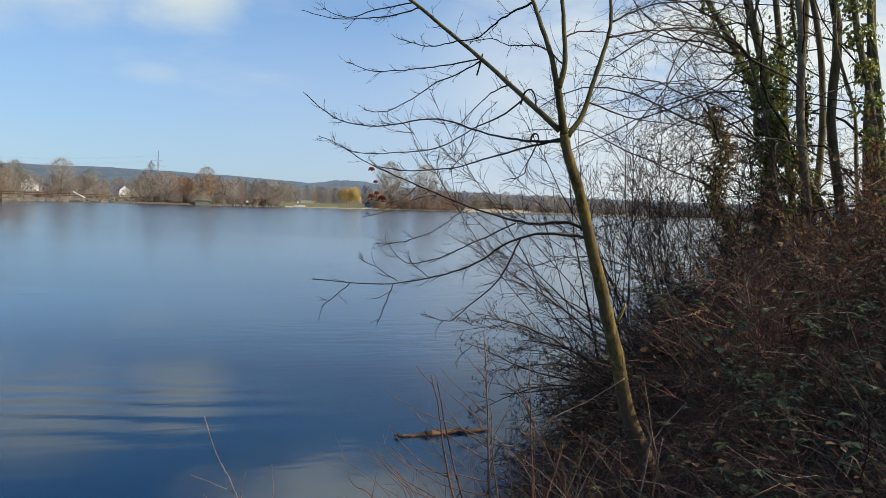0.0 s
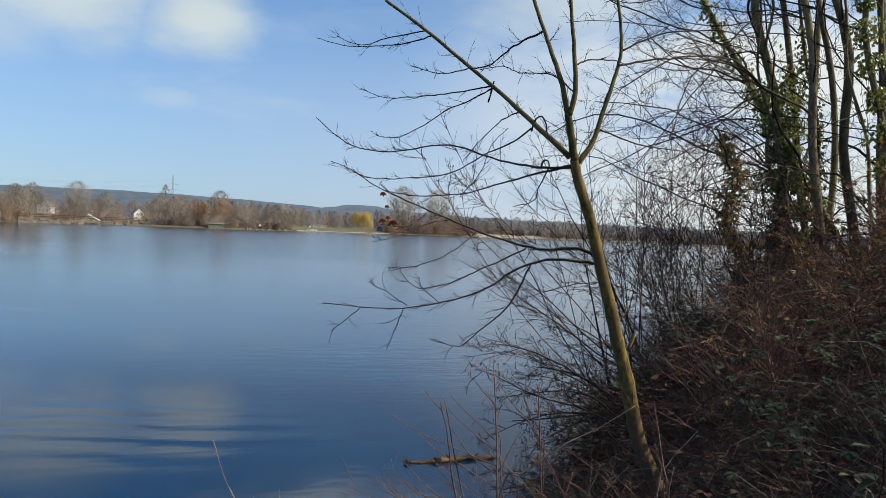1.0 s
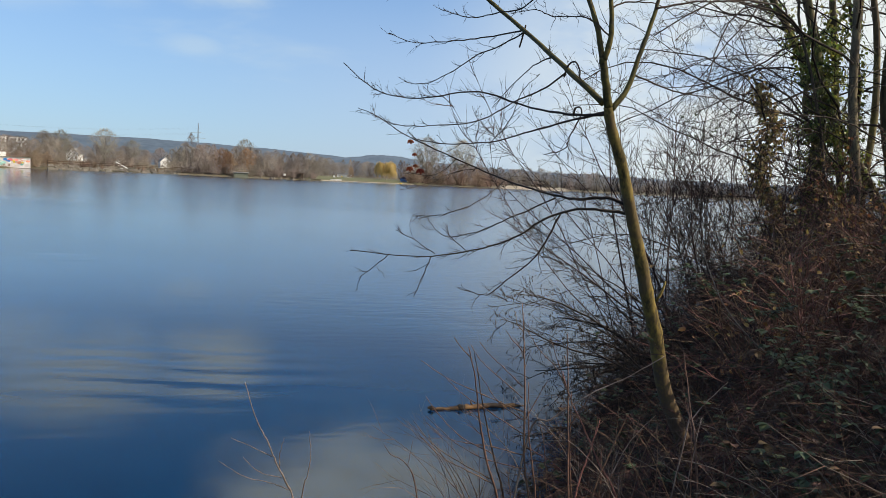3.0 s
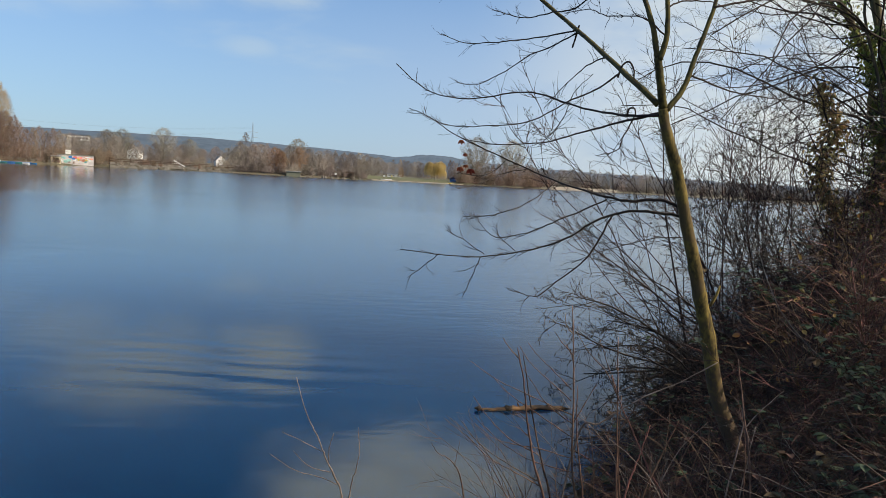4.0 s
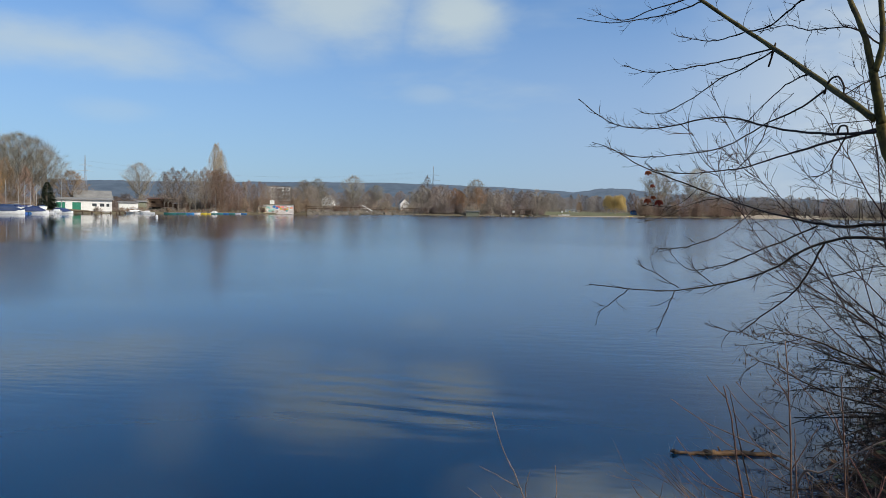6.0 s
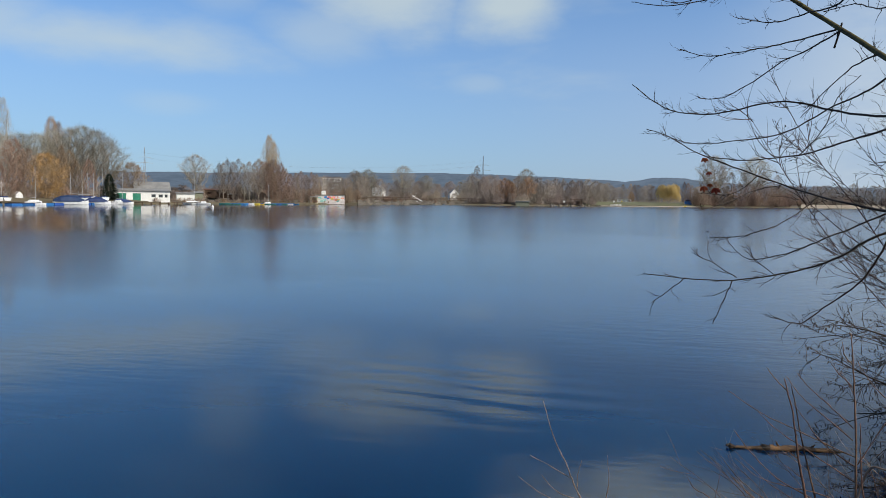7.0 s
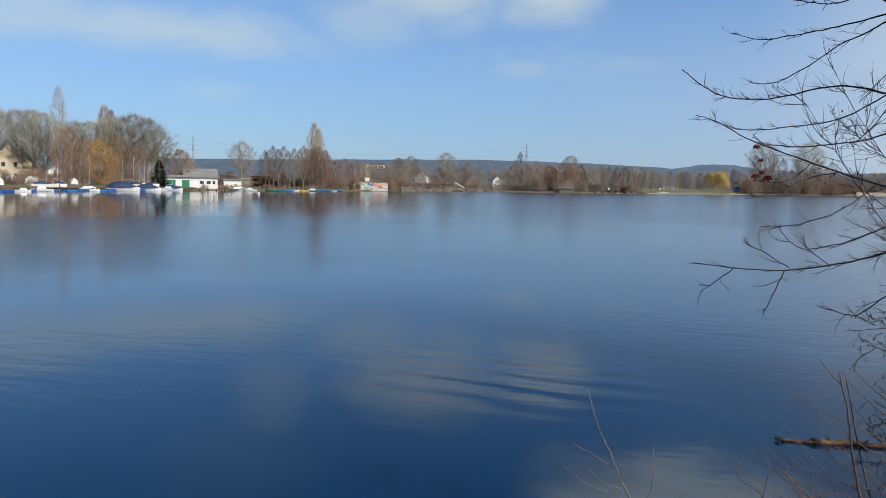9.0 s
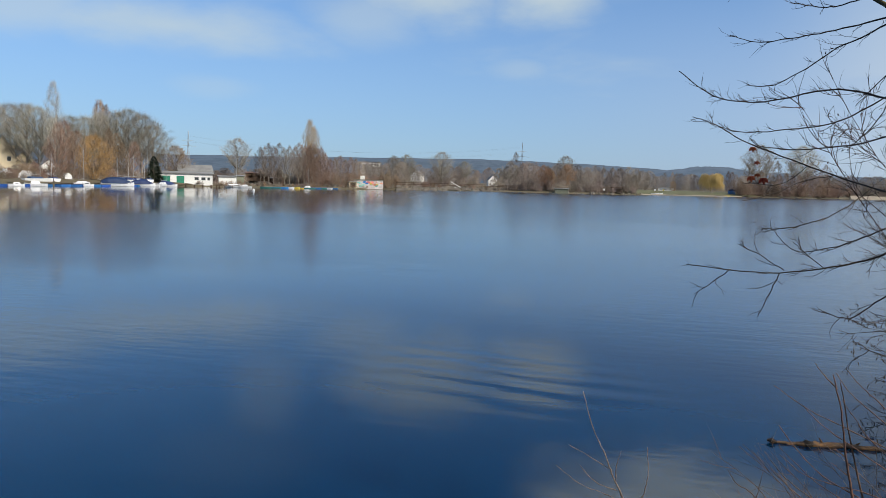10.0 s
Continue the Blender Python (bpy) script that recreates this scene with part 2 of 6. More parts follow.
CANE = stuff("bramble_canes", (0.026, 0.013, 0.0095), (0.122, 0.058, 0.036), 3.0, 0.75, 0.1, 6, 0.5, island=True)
# reddish canes, lighter than CANE: sunlight on the bank is put into the colour
RED_CANE = stuff("sun_painted_red_shoots", (0.10, 0.048, 0.031), (0.29, 0.150, 0.088), 4.0, 0.7, 0.1, 5, 0.45, island=True)
AUTUMN_LEAF = stuff("clinging_autumn_leaves", (0.21, 0.085, 0.035), (0.25, 0.175, 0.055), 1.6, 0.6, 0.1, 4, 0.35, island=True, soft_light=0.4)
STEM_BARK = stuff("dark_olive_bark", (0.036, 0.029, 0.015), (0.125, 0.100, 0.030), 11.0, 0.78, 0.6, 4, 0.1, stretch=(1, 1, 0.8), spec=0.2)
STRAW = stuff("dead_stalks", (0.115, 0.090, 0.068), (0.225, 0.18, 0.14), 6.0, 0.85, 0.1, 4, 0.4, island=True)
STALK = stuff("brown_upright_stalks", (0.065, 0.036, 0.024), (0.165, 0.090, 0.055), 10.0, 0.75, 0.2, 4, 0.2)
GREEN_LEAF = stuff("bramble_leaves", (0.024, 0.037, 0.016), (0.060, 0.078, 0.033), 5.0, 0.5, 0.1, 4, 0.4, island=True, soft_light=0.25)
BROWN_LEAF = stuff("dead_leaves", (0.050, 0.026, 0.015), (0.115, 0.062, 0.034), 5.0, 0.8, 0.1, 4, 0.4, island=True, soft_light=0.2)
RED_LEAF = stuff("withered_red_leaf", (0.20, 0.036, 0.018), (0.34, 0.085, 0.035), 20.0, 0.6, 0.2, 4, 0.2, soft_light=0.45)
IVY_LEAF = stuff("ivy_leaves", (0.07, 0.11, 0.022), (0.32, 0.31, 0.065), 4.0, 0.38, 0.1, 4, 0.5, island=True, soft_light=0.45)
DRY_IVY = stuff("withered_ivy_leaves", (0.22, 0.14, 0.05), (0.52, 0.35, 0.12), 4.0, 0.6, 0.1, 4, 0.45, island=True, soft_light=0.35)
WHITE = stuff("white_render", (0.70, 0.69, 0.65), (0.80, 0.79, 0.76), 0.5, 0.85, 0.1, 8, 0.06)
CREAM = stuff("cream_render", (0.56, 0.47, 0.32), (0.64, 0.54, 0.38), 0.5, 0.85, 0.1, 8, 0.05)
GREEN_PAINT = stuff("green_door_paint", (0.02, 0.17, 0.105), (0.03, 0.22, 0.14), 1.0, 0.55, 0.1, 8, 0.1)
GREY_ROOF = stuff("grey_roofing", (0.16, 0.16, 0.155), (0.24, 0.235, 0.225), 0.8, 0.85, 0.2, 8, 0.15)
BROWN_WOOD = stuff("dark_brown_wood", (0.07, 0.042, 0.028), (0.13, 0.08, 0.05), 1.5, 0.8, 0.3, 6, 0.2, stretch=(1, 1, 3))
RED_ROOF = stuff("dark_red_roof_tiles", (0.16, 0.075, 0.05), (0.24, 0.12, 0.08), 1.5, 0.85, 0.3, 6, 0.15)
CONCRETE = stuff("weathered_concrete", (0.14, 0.12, 0.10), (0.25, 0.22, 0.18), 0.5, 0.9, 0.3, 10, 0.1, third=(0.18, 0.155, 0.12))
BLUE_TARP = stuff("blue_boat_cover", (0.010, 0.026, 0.080), (0.020, 0.045, 0.125), 1.2, 0.6, 0.5, 5, 0.2)
BLUE_FLOAT = stuff("blue_pontoon_plastic", (0.015, 0.09, 0.32), (0.03, 0.14, 0.42), 1.2, 0.5, 0.1, 6, 0.2)
HULL = stuff("white_gelcoat", (0.68, 0.68, 0.67), (0.80, 0.80, 0.79), 0.8, 0.3, 0.05, 6, 0.05)
ALLOY = stuff("mast_alloy", (0.36, 0.36, 0.35), (0.46, 0.46, 0.45), 3.0, 0.4, 0.05, 5, 0.08, metal=0.3)
# pale and bluish: the haze of distance is put into the steel colour
STEEL = stuff("hazed_pylon_steel", (0.30, 0.35, 0.40), (0.37, 0.42, 0.48), 2.0, 0.6, 0.05, 5, 0.05, metal=0.2)
DARK_GLASS = stuff("dark_window_glass", (0.03, 0.035, 0.04), (0.06, 0.065, 0.07), 1.0, 0.12, 0.02, 5, 0.3)
TEAL_PAINT = stuff("teal_boat_paint", (0.03, 0.14, 0.14), (0.05, 0.20, 0.19), 1.0, 0.5, 0.05, 6, 0.25)
YELLOW_PAINT = stuff("yellow_boat_paint", (0.62, 0.46, 0.05), (0.72, 0.56, 0.10), 1.0, 0.5, 0.05, 6, 0.1)
BLUE_PAINT = stuff("blue_boat_paint", (0.03, 0.14, 0.42), (0.05, 0.2, 0.5), 1.0, 0.5, 0.05, 6, 0.2)
PINK_PAINT = stuff("pink_sprayed_paint", (0.62, 0.18, 0.16), (0.74, 0.34, 0.22), 0.9, 0.8, 0.05, 6, 0.25)
AQUA_PAINT = stuff("aqua_sprayed_paint", (0.16, 0.46, 0.44), (0.42, 0.60, 0.56), 0.9, 0.8, 0.05, 6, 0.25)
MURAL_WALL = stuff("faded_mural_wall", (0.50, 0.45, 0.42), (0.66, 0.60, 0.56), 0.7, 0.85, 0.05, 6, 0.1)
HUT_GREEN = stuff("faded_green_boards", (0.17, 0.175, 0.12), (0.24, 0.24, 0.17), 2.0, 0.85, 0.2, 6, 0.1)
DRIFTWOOD = stuff("wet_driftwood", (0.035, 0.020, 0.012), (0.22, 0.115, 0.042), 9.0, 0.65, 1.0, 3, 0.0, stretch=(0.35, 1.4, 1), third=(0.03, 0.02, 0.014))


# ---- building blocks ----
class Shape:
    """Gathers vertices and faces for one mesh."""

    def __init__(self):
        self.v, self.f = [], []

    def tube(self, pts, radii, sides=5, cap=True):
        pts = [Vector(p) for p in pts]
        n0, k = len(self.v), len(pts)
        side = None
        for i, p in enumerate(pts):
            along = (pts[min(i + 1, k - 1)] - pts[max(i - 1, 0)]).normalized()
            if side is None:
                side = along.orthogonal().normalized()
            side = (side - along * side.dot(along))
            side = side.normalized() if side.length > 1e-6 else along.orthogonal().normalized()
            other = along.cross(side)
            for s in range(sides):
                a = 2 * math.pi * s / sides
                self.v.append(p + (side * math.cos(a) + other * math.sin(a)) * radii[i])
        for i in range(k - 1):
            for s in range(sides):
                a, b = n0 + i * sides + s, n0 + i * sides + (s + 1) % sides
                self.f.append((a, b, b + sides, a + sides))
        if cap:
            self.f.append(tuple(n0 + s for s in reversed(range(sides))))
            self.f.append(tuple(n0 + (k - 1) * sides + s for s in range(sides)))

    def blade(self, a, b, width, bend=None):
        """A thin twig of three faces, from a to b."""
        a, b = Vector(a), Vector(b)
        along = (b - a).normalized()
        side = along.orthogonal().normalized() * width
        other = along.cross(side)
        n0 = len(self.v)
        self.v += [a + side, a - side * 0.5 + other * 0.87, a - side * 0.5 - other * 0.87, b]
        self.f += [(n0, n0 + 1, n0 + 3), (n0 + 1, n0 + 2, n0 + 3), (n0 + 2, n0, n0 + 3)]

    def leaf(self, p, along, up, length, width):
        """A pointed leaf folded on its midrib."""
        p, along = Vector(p), Vector(along).normalized()
        side = along.cross(Vector(up))
        side = side.normalized() if side.length > 1e-4 else along.orthogonal().normalized()
        lift = side.cross(along) * width * 0.35
        n0 = len(self.v)
        m1, m2 = p + along * length * 0.3, p + along * length * 0.68
        self.v += [p, m1 + side * width * 0.9 + lift, m2 + side * width * 0.8 + lift * 0.7, p + along * length - lift * 0.6,
                   m2 - side * width * 0.8 + lift * 0.7, m1 - side * width * 0.9 + lift, m1, m2]
        self.f += [tuple(n0 + i for i in q) for q in ((0, 1, 6), (1, 2, 7, 6), (2, 3, 7), (3, 4, 7), (4, 5, 6, 7), (5, 0, 6))]

    def box(self, lo, hi, taper=0.0):
        x0, y0, z0 = lo
        x1, y1, z1 = hi
        n0, t = len(self.v), taper
        self.v += [Vector(p) for p in ((x0, y0, z0), (x1, y0, z0), (x1, y1, z0), (x0, y1, z0), (x0 + t, y0 + t, z1), (x1 - t, y0 + t, z1), (x1 - t, y1 - t, z1), (x0 + t, y1 - t, z1))]
        self.f += [tuple(n0 + i for i in q) for q in ((3, 2, 1, 0), (4, 5, 6, 7), (0, 1, 5, 4), (1, 2, 6, 5), (2, 3, 7, 6), (3, 0, 4, 7))]

    def prism(self, outline, y0, y1):
        """An outline in x, z drawn from y0 to y1."""
        n0, k = len(self.v), len(outline)
        self.v += [Vector((x, y0, z)) for x, z in outline] + [Vector((x, y1, z)) for x, z in outline]
        self.f.append(tuple(n0 + i for i in range(k)))
        self.f.append(tuple(n0 + k + i for i in reversed(range(k))))
        for i in range(k):
            j = (i + 1) % k
            self.f.append((n0 + j, n0 + i, n0 + k + i, n0 + k + j))

    def mesh(self, name, material, smooth=False):
        me = bpy.data.meshes.new(name)
        me.from_pydata([tuple(p) for p in self.v], [], self.f)
        me.materials.append(material)
        if smooth:
            me.polygons.foreach_set("use_smooth", [True] * len(me.polygons))
        me.update()
        return me


def part(name, shape, material, parent=None, label="", smooth=False):
    ob = new(name, shape.mesh(name, material, smooth))
    ob.parent = parent
    return tagged(ob, label)


def empty(name, label, category, group="", kind=""):
    return tagged(new(name), label, category, group, kind)


def site(az, dist, z=0.0, turn=0.0, size=1.0):
    """A pose dist metres from the origin, az degrees left of +y, facing the lake."""
    a = radians(az)
    return Matrix.LocRotScale((-dist * math.sin(a), dist * math.cos(a), z), Euler((0, 0, a + radians(turn))), (size, size, size))


def spline(pts, steps):
    """A smooth curve through a few points."""
    pts = [Vector(p) for p in pts]
    out = []
    for i in range(len(pts) - 1):
        p0, p1, p2, p3 = pts[max(i - 1, 0)], pts[i], pts[i + 1], pts[min(i + 2, len(pts) - 1)]
        for s in range(steps):
            t = s / steps
            out.append(0.5 * (2 * p1 + (p2 - p0) * t + (2 * p0 - 5 * p1 + 4 * p2 - p3) * t * t + (3 * p1 - p0 - 3 * p2 + p3) * t ** 3))
    return out + [pts[-1]]


def rand_dir(rnd, flat=1.0):
    a, z = rnd.uniform(0, 2 * math.pi), rnd.uniform(-1, 1)
    r = math.sqrt(1 - z * z)
    return Vector((r * math.cos(a), r * math.sin(a), z * flat))


def wander(rnd, start, way, length, steps, crook, pull):
    """A crooked line from start: crook is how much it turns a step, pull what draws it on (gravity or light)."""
    p, way, out = Vector(start), Vector(way).normalized(), [Vector(start)]
    for _ in range(steps):
        way = (way + rand_dir(rnd) * crook + Vector(pull)).normalized()
        p = p + way * (length / steps)
        out.append(p.copy())
    return out


# ---- the lie of the land ----
NEAR_SHORE = np.array(((-120, -60), (-60, -25), (-20, 0), (-6, 3.0), (-1, 4.1), (0.4, 4.9), (1.1, 6.6), (1.8, 8.8), (2.8, 11.2),
                       (4.6, 13.2), (8, 15), (14, 16.2), (30, 14), (60, 0), (120, -60)), float)
FAR_AZ = (-180, -120, -100, -80, -60, -45, -30, -20, -12, -6, 0, 4.5, 8, 11, 13, 18, 24, 30, 34, 40, 46, 54, 59, 75, 90, 110, 130, 180)
FAR_D = (60, 90, 110, 160, 300, 480, 600, 640, 600, 520, 430, 385, 350, 335, 308, 280, 283, 245, 231, 207, 197, 168, 149, 130, 100, 62, 40, 60)


def shore(x, y):
    """Metres inland (above 0) or out on the lake (below 0), for the near bank and for the far one."""
    p = np.stack((np.asarray(x, float), np.asarray(y, float)), -1)
    best, sign = np.full(p.shape[:-1], 1e9), np.zeros(p.shape[:-1])
    for a, b in zip(NEAR_SHORE[:-1], NEAR_SHORE[1:]):
        ab = b - a
        t = np.clip(((p - a) @ ab) / (ab @ ab), 0, 1)
        off = p - (a + t[..., None] * ab)
        dist = np.hypot(off[..., 0], off[..., 1])
        side = ab[0] * (p[..., 1] - a[1]) - ab[1] * (p[..., 0] - a[0])
        closer = dist < best
        best, sign = np.where(closer, dist, best), np.where(closer, -np.sign(side), sign)
    az = np.degrees(np.arctan2(-p[..., 0], p[..., 1]))
    far = np.hypot(p[..., 0], p[..., 1]) - np.interp(az, FAR_AZ, FAR_D)
    return best * sign, far


def ground_z(x, y):
    near, far = shore(x, y)
    d = np.maximum(near, far)
    on_near = near > far
    rise = np.interp(near, (0, 0.6, 2.0, 3.6, 8, 40), (0.0, 0.34, 0.86, 1.12, 1.75, 2.6))
    right = np.clip((np.asarray(x, float) - 1.2) / 3.0, 0, 1)
    rise = rise * (1 + 0.42 * right * np.clip(near / 3, 0, 1))
    inland = np.interp(far, (0, 2, 12, 60, 400, 4000), (0.0, 0.5, 1.0, 1.6, 4.0, 8.0))
    return np.where(d < 0, np.maximum(0.35 * d, -2.0), np.where(on_near, rise, inland))


def gz(x, y):
    return float(ground_z(np.array([x]), np.array([y]))[0])


# ---- ground, water, hills ----
def build_ground():
    n_az, radii = 540, np.concatenate((np.arange(0.4, 22, 0.22), np.geomspace(22.5, 4600, 150)))
    az = np.linspace(0, 2 * np.pi, n_az, endpoint=False)
    X, Y = radii[:, None] * np.sin(az), radii[:, None] * np.cos(az)
    Z = ground_z(X, Y)
    lump = np.sin(X * 2.3 + np.cos(Y * 1.7)) * np.cos(Y * 2.9 + X) * 0.05 + np.sin(X * 7.1 + Y * 3) * np.sin(Y * 6.3) * 0.02
    Z = Z + lump * np.clip(Z * 2, 0, 1) * (radii[:, None] < 40)
    verts = [(0.0, 0.0, gz(0, 0))] + list(zip(X.ravel().tolist(), Y.ravel().tolist(), Z.ravel().tolist()))
    faces = [(0, 1 + (j + 1) % n_az, 1 + j) for j in range(n_az)]
    for i in range(len(radii) - 1):
        a = 1 + i * n_az
        faces += [(a + j, a + (j + 1) % n_az, a + n_az + (j + 1) % n_az, a + n_az + j) for j in range(n_az)]
    me = bpy.data.meshes.new("ground")
    me.from_pydata(verts, [], faces)
    me.materials.append(SOIL)
    me.materials.append(FIELD)
    me.polygons.foreach_set("use_smooth", [True] * len(me.polygons))
    far_from = 1 + int(np.searchsorted(radii, 60)) * n_az
    me.polygons.foreach_set("material_index", [1 if f[0] > far_from else 0 for f in faces])
    tagged(new("ground", me), "brown winter ground of the banks, bare soil and dry grass", "ground", kind="structure")


def build_water():
    s = Shape()
    n, r = 96, 1400.0
    s.v = [Vector((0, 0, 0))] + [Vector((r * math.sin(2 * math.pi * i / n), r * math.cos(2 * math.pi * i / n), 0)) for i in range(n)]
    s.f = [(0, 1 + (i + 1) % n, 1 + i) for i in range(n)]
    tagged(part("water", s, WATER), "calm blue lake with faint ripples mirroring sky and clouds", "lake", kind="structure")


def build_hills():
    rnd = random.Random(5)
    for name, dist, spans in (("backdrop_ridge", 2800, ((75, 60), (58, 84), (48, 84), (40, 90), (31, 100), (24, 104), (18, 98), (13, 88), (8, 70), (2, 55), (-20, 45), (-40, 40))),
                              ("backdrop_hill", 1500, ((15, 4), (12.4, 30), (10.5, 44), (8, 58), (6, 56), (3, 46), (-2, 40), (-12, 34), (-30, 30)))):
        s = Shape()
        azs = np.linspace(spans[0][0], spans[-1][0], 420)
        tops = np.interp(-azs, [-a for a, _ in spans], [h for _, h in spans])
        for a, h in zip(azs, tops):
            h = h * 1.10 + rnd.uniform(-1, 1) * 0.6 + 1.0 * math.sin(a * 1.3) + 0.4 * math.sin(a * 4.7)
            c, k = -math.sin(radians(a)), math.cos(radians(a))
            for dd, hh in ((0, -2), (140, h * 0.45), (300, h * 0.8), (420, h), (900, h * 0.6)):
                s.v.append(Vector((c * (dist + dd), k * (dist + dd), hh)))
        s.f = [(i * 5 + j, i * 5 + j + 1, (i + 1) * 5 + j + 1, (i + 1) * 5 + j) for i in range(419) for j in range(4)]
        tagged(part(name, s, HILL, smooth=True), "long wooded hills, blue-grey distance haze painted in", "hills", kind="structure")


def shore_strip(name, az0, az1, inner, outer, z, material, label):
    """A strip of lawn, sand or quay lying along the far shore."""
    s = Shape()
    n = 40
    for i in range(n + 1):
        az = az0 + (az1 - az0) * i / n
        c, k = -math.sin(radians(az)), math.cos(radians(az))
        D = float(np.interp(az, FAR_AZ, FAR_D))
        wob = 1 + 0.25 * math.sin(i * 1.3) * math.sin(i * 0.37)
        for off, up in ((inner * wob, 0.03), (inner + (outer - inner) * 0.5, z), (outer * wob, z * 1.7)):
            x, y = c * (D + off), k * (D + off)
            s.v.append(Vector((x, y, max(gz(x, y), 0.0) + 0.06 + up * 0.5)))
    s.f = [(i * 3 + j, i * 3 + j + 1, (i + 1) * 3 + j + 1, (i + 1) * 3 + j) for i in range(n) for j in range(2)]
    return tagged(part(name, s, material, smooth=True), label, "shore", kind="structure")


build_ground()
build_water()
build_hills()
shore_strip("lawn", 14.5, 3.8, 3.0, 40, 0.8, LAWN, "pale green winter lawn behind the beach")
shore_strip("beach", 11.8, 4.6, -0.3, 1.3, 0.12, SAND, "narrow strip of pale sand at the water")
shore_strip("beach_far", -2.2, -7.4, -1.0, 16.0, 1.2, SAND, "long pale sandy shore far across the lake")
shore_strip("meadow", 60.0, 46.5, 2.0, 16, 0.4, FIELD, "patchy dry grass bank behind the moorings")


# ---- trees across the lake ----
PROFILES = {  # crown radius against height within the crown
    "dome": ((0, 0.35), (0.15, 0.75), (0.4, 1.0), (0.65, 0.92), (0.85, 0.62), (1.0, 0.12)),
    "egg": ((0, 0.3), (0.2, 0.8), (0.45, 1.0), (0.7, 0.72), (0.9, 0.36), (1.0, 0.05)),
    "column": ((0, 0.5), (0.25, 0.95), (0.45, 1.0), (0.65, 0.88), (0.85, 0.62), (1.0, 0.22)),
}


def far_tree(name, label, seed, h, spread, crown_from, limbs, twigs, width, bark, twig, up=0.55, profile="dome", trunk_r=0.15, group="bare trees along the far shore"):
    """A leafless tree: trunk, forking limbs and an uneven crown of many fine twigs."""
    rnd = random.Random(seed)
    tree = empty(name, label, "tree", group)
    body, crown = Shape(), Shape()
    stem = wander(rnd, (0, 0, -0.3), (0, 0, 1), h * 0.8, 6, 0.08, (0, 0, 0.25))
    body.tube(stem, [trunk_r * (1 - 0.15 * i) for i in range(7)], 6)
    z0 = h * crown_from
    px, pr = [q[0] for q in PROFILES[profile]], [q[1] for q in PROFILES[profile]]
    bulge = [rnd.uniform(0.72, 1.15) for _ in range(9)]

    def reach(t, a):
        k = a / (2 * math.pi) * 9
        b0, b1 = bulge[int(k) % 9], bulge[(int(k) + 1) % 9]
        wave = 1 + 0.16 * math.sin(t * 9 + a * 2 + seed) + 0.10 * math.sin(t * 23 + a * 5)
        return spread * float(np.interp(t, px, pr)) * (b0 + (b1 - b0) * (k % 1)) * wave

    for k in range(limbs):
        t = 0.05 + 0.8 * (k + rnd.random()) / limbs
        a = (k * 2.4 + rnd.uniform(-0.5, 0.5)) % (2 * math.pi)
        r = reach(t, a) * rnd.uniform(0.6, 0.9)
        tip = Vector((math.cos(a) * r, math.sin(a) * r, z0 + t * (h - z0)))
        foot = max(z0 * 0.7, tip.z - r * (0.5 + up))
        i = min(int(foot / (h * 0.8) * 6), 5)
        start = stem[i].lerp(stem[i + 1], 0.3)
        mid = start.lerp(tip, 0.5) + Vector((0, 0, -0.06 * r)) + rand_dir(rnd) * r * 0.12
        line = spline((start, mid, tip), 3)
        body.tube(line, [trunk_r * 0.36 * (1 - 0.13 * j) for j in range(7)], 4)
        for j in (2, 3, 4, 5, 6):
            for _ in range(3):
                q = line[j]
                out = wander(rnd, q, (tip - start).normalized() + rand_dir(rnd) * 0.9 + Vector((0, 0, 0.25)), spread * rnd.uniform(0.22, 0.42), 2, 0.3, (0, 0, 0.1))
                crown.tube(out, (width * 1.5, width * 1.1, width * 0.4), 3, False)
    for _ in range(twigs):
        t, a = rnd.random() ** 0.9, rnd.uniform(0, 2 * math.pi)
        r = reach(t, a) * math.sqrt(rnd.uniform(0.06, 1.0))
        p = Vector((math.cos(a) * r, math.sin(a) * r, z0 + t * (h - z0) * rnd.uniform(0.94, 1.0)))
        way = (Vector((math.cos(a), math.sin(a), 0)) * 0.55 + rand_dir(rnd) * 0.75 + Vector((0, 0, up))).normalized()
        crown.blade(p, p + way * spread * rnd.uniform(0.12, 0.3), width * rnd.uniform(0.6, 1.0))
    part("trunk", body, bark, tree)
    part("crown", crown, twig, tree)
    return tree


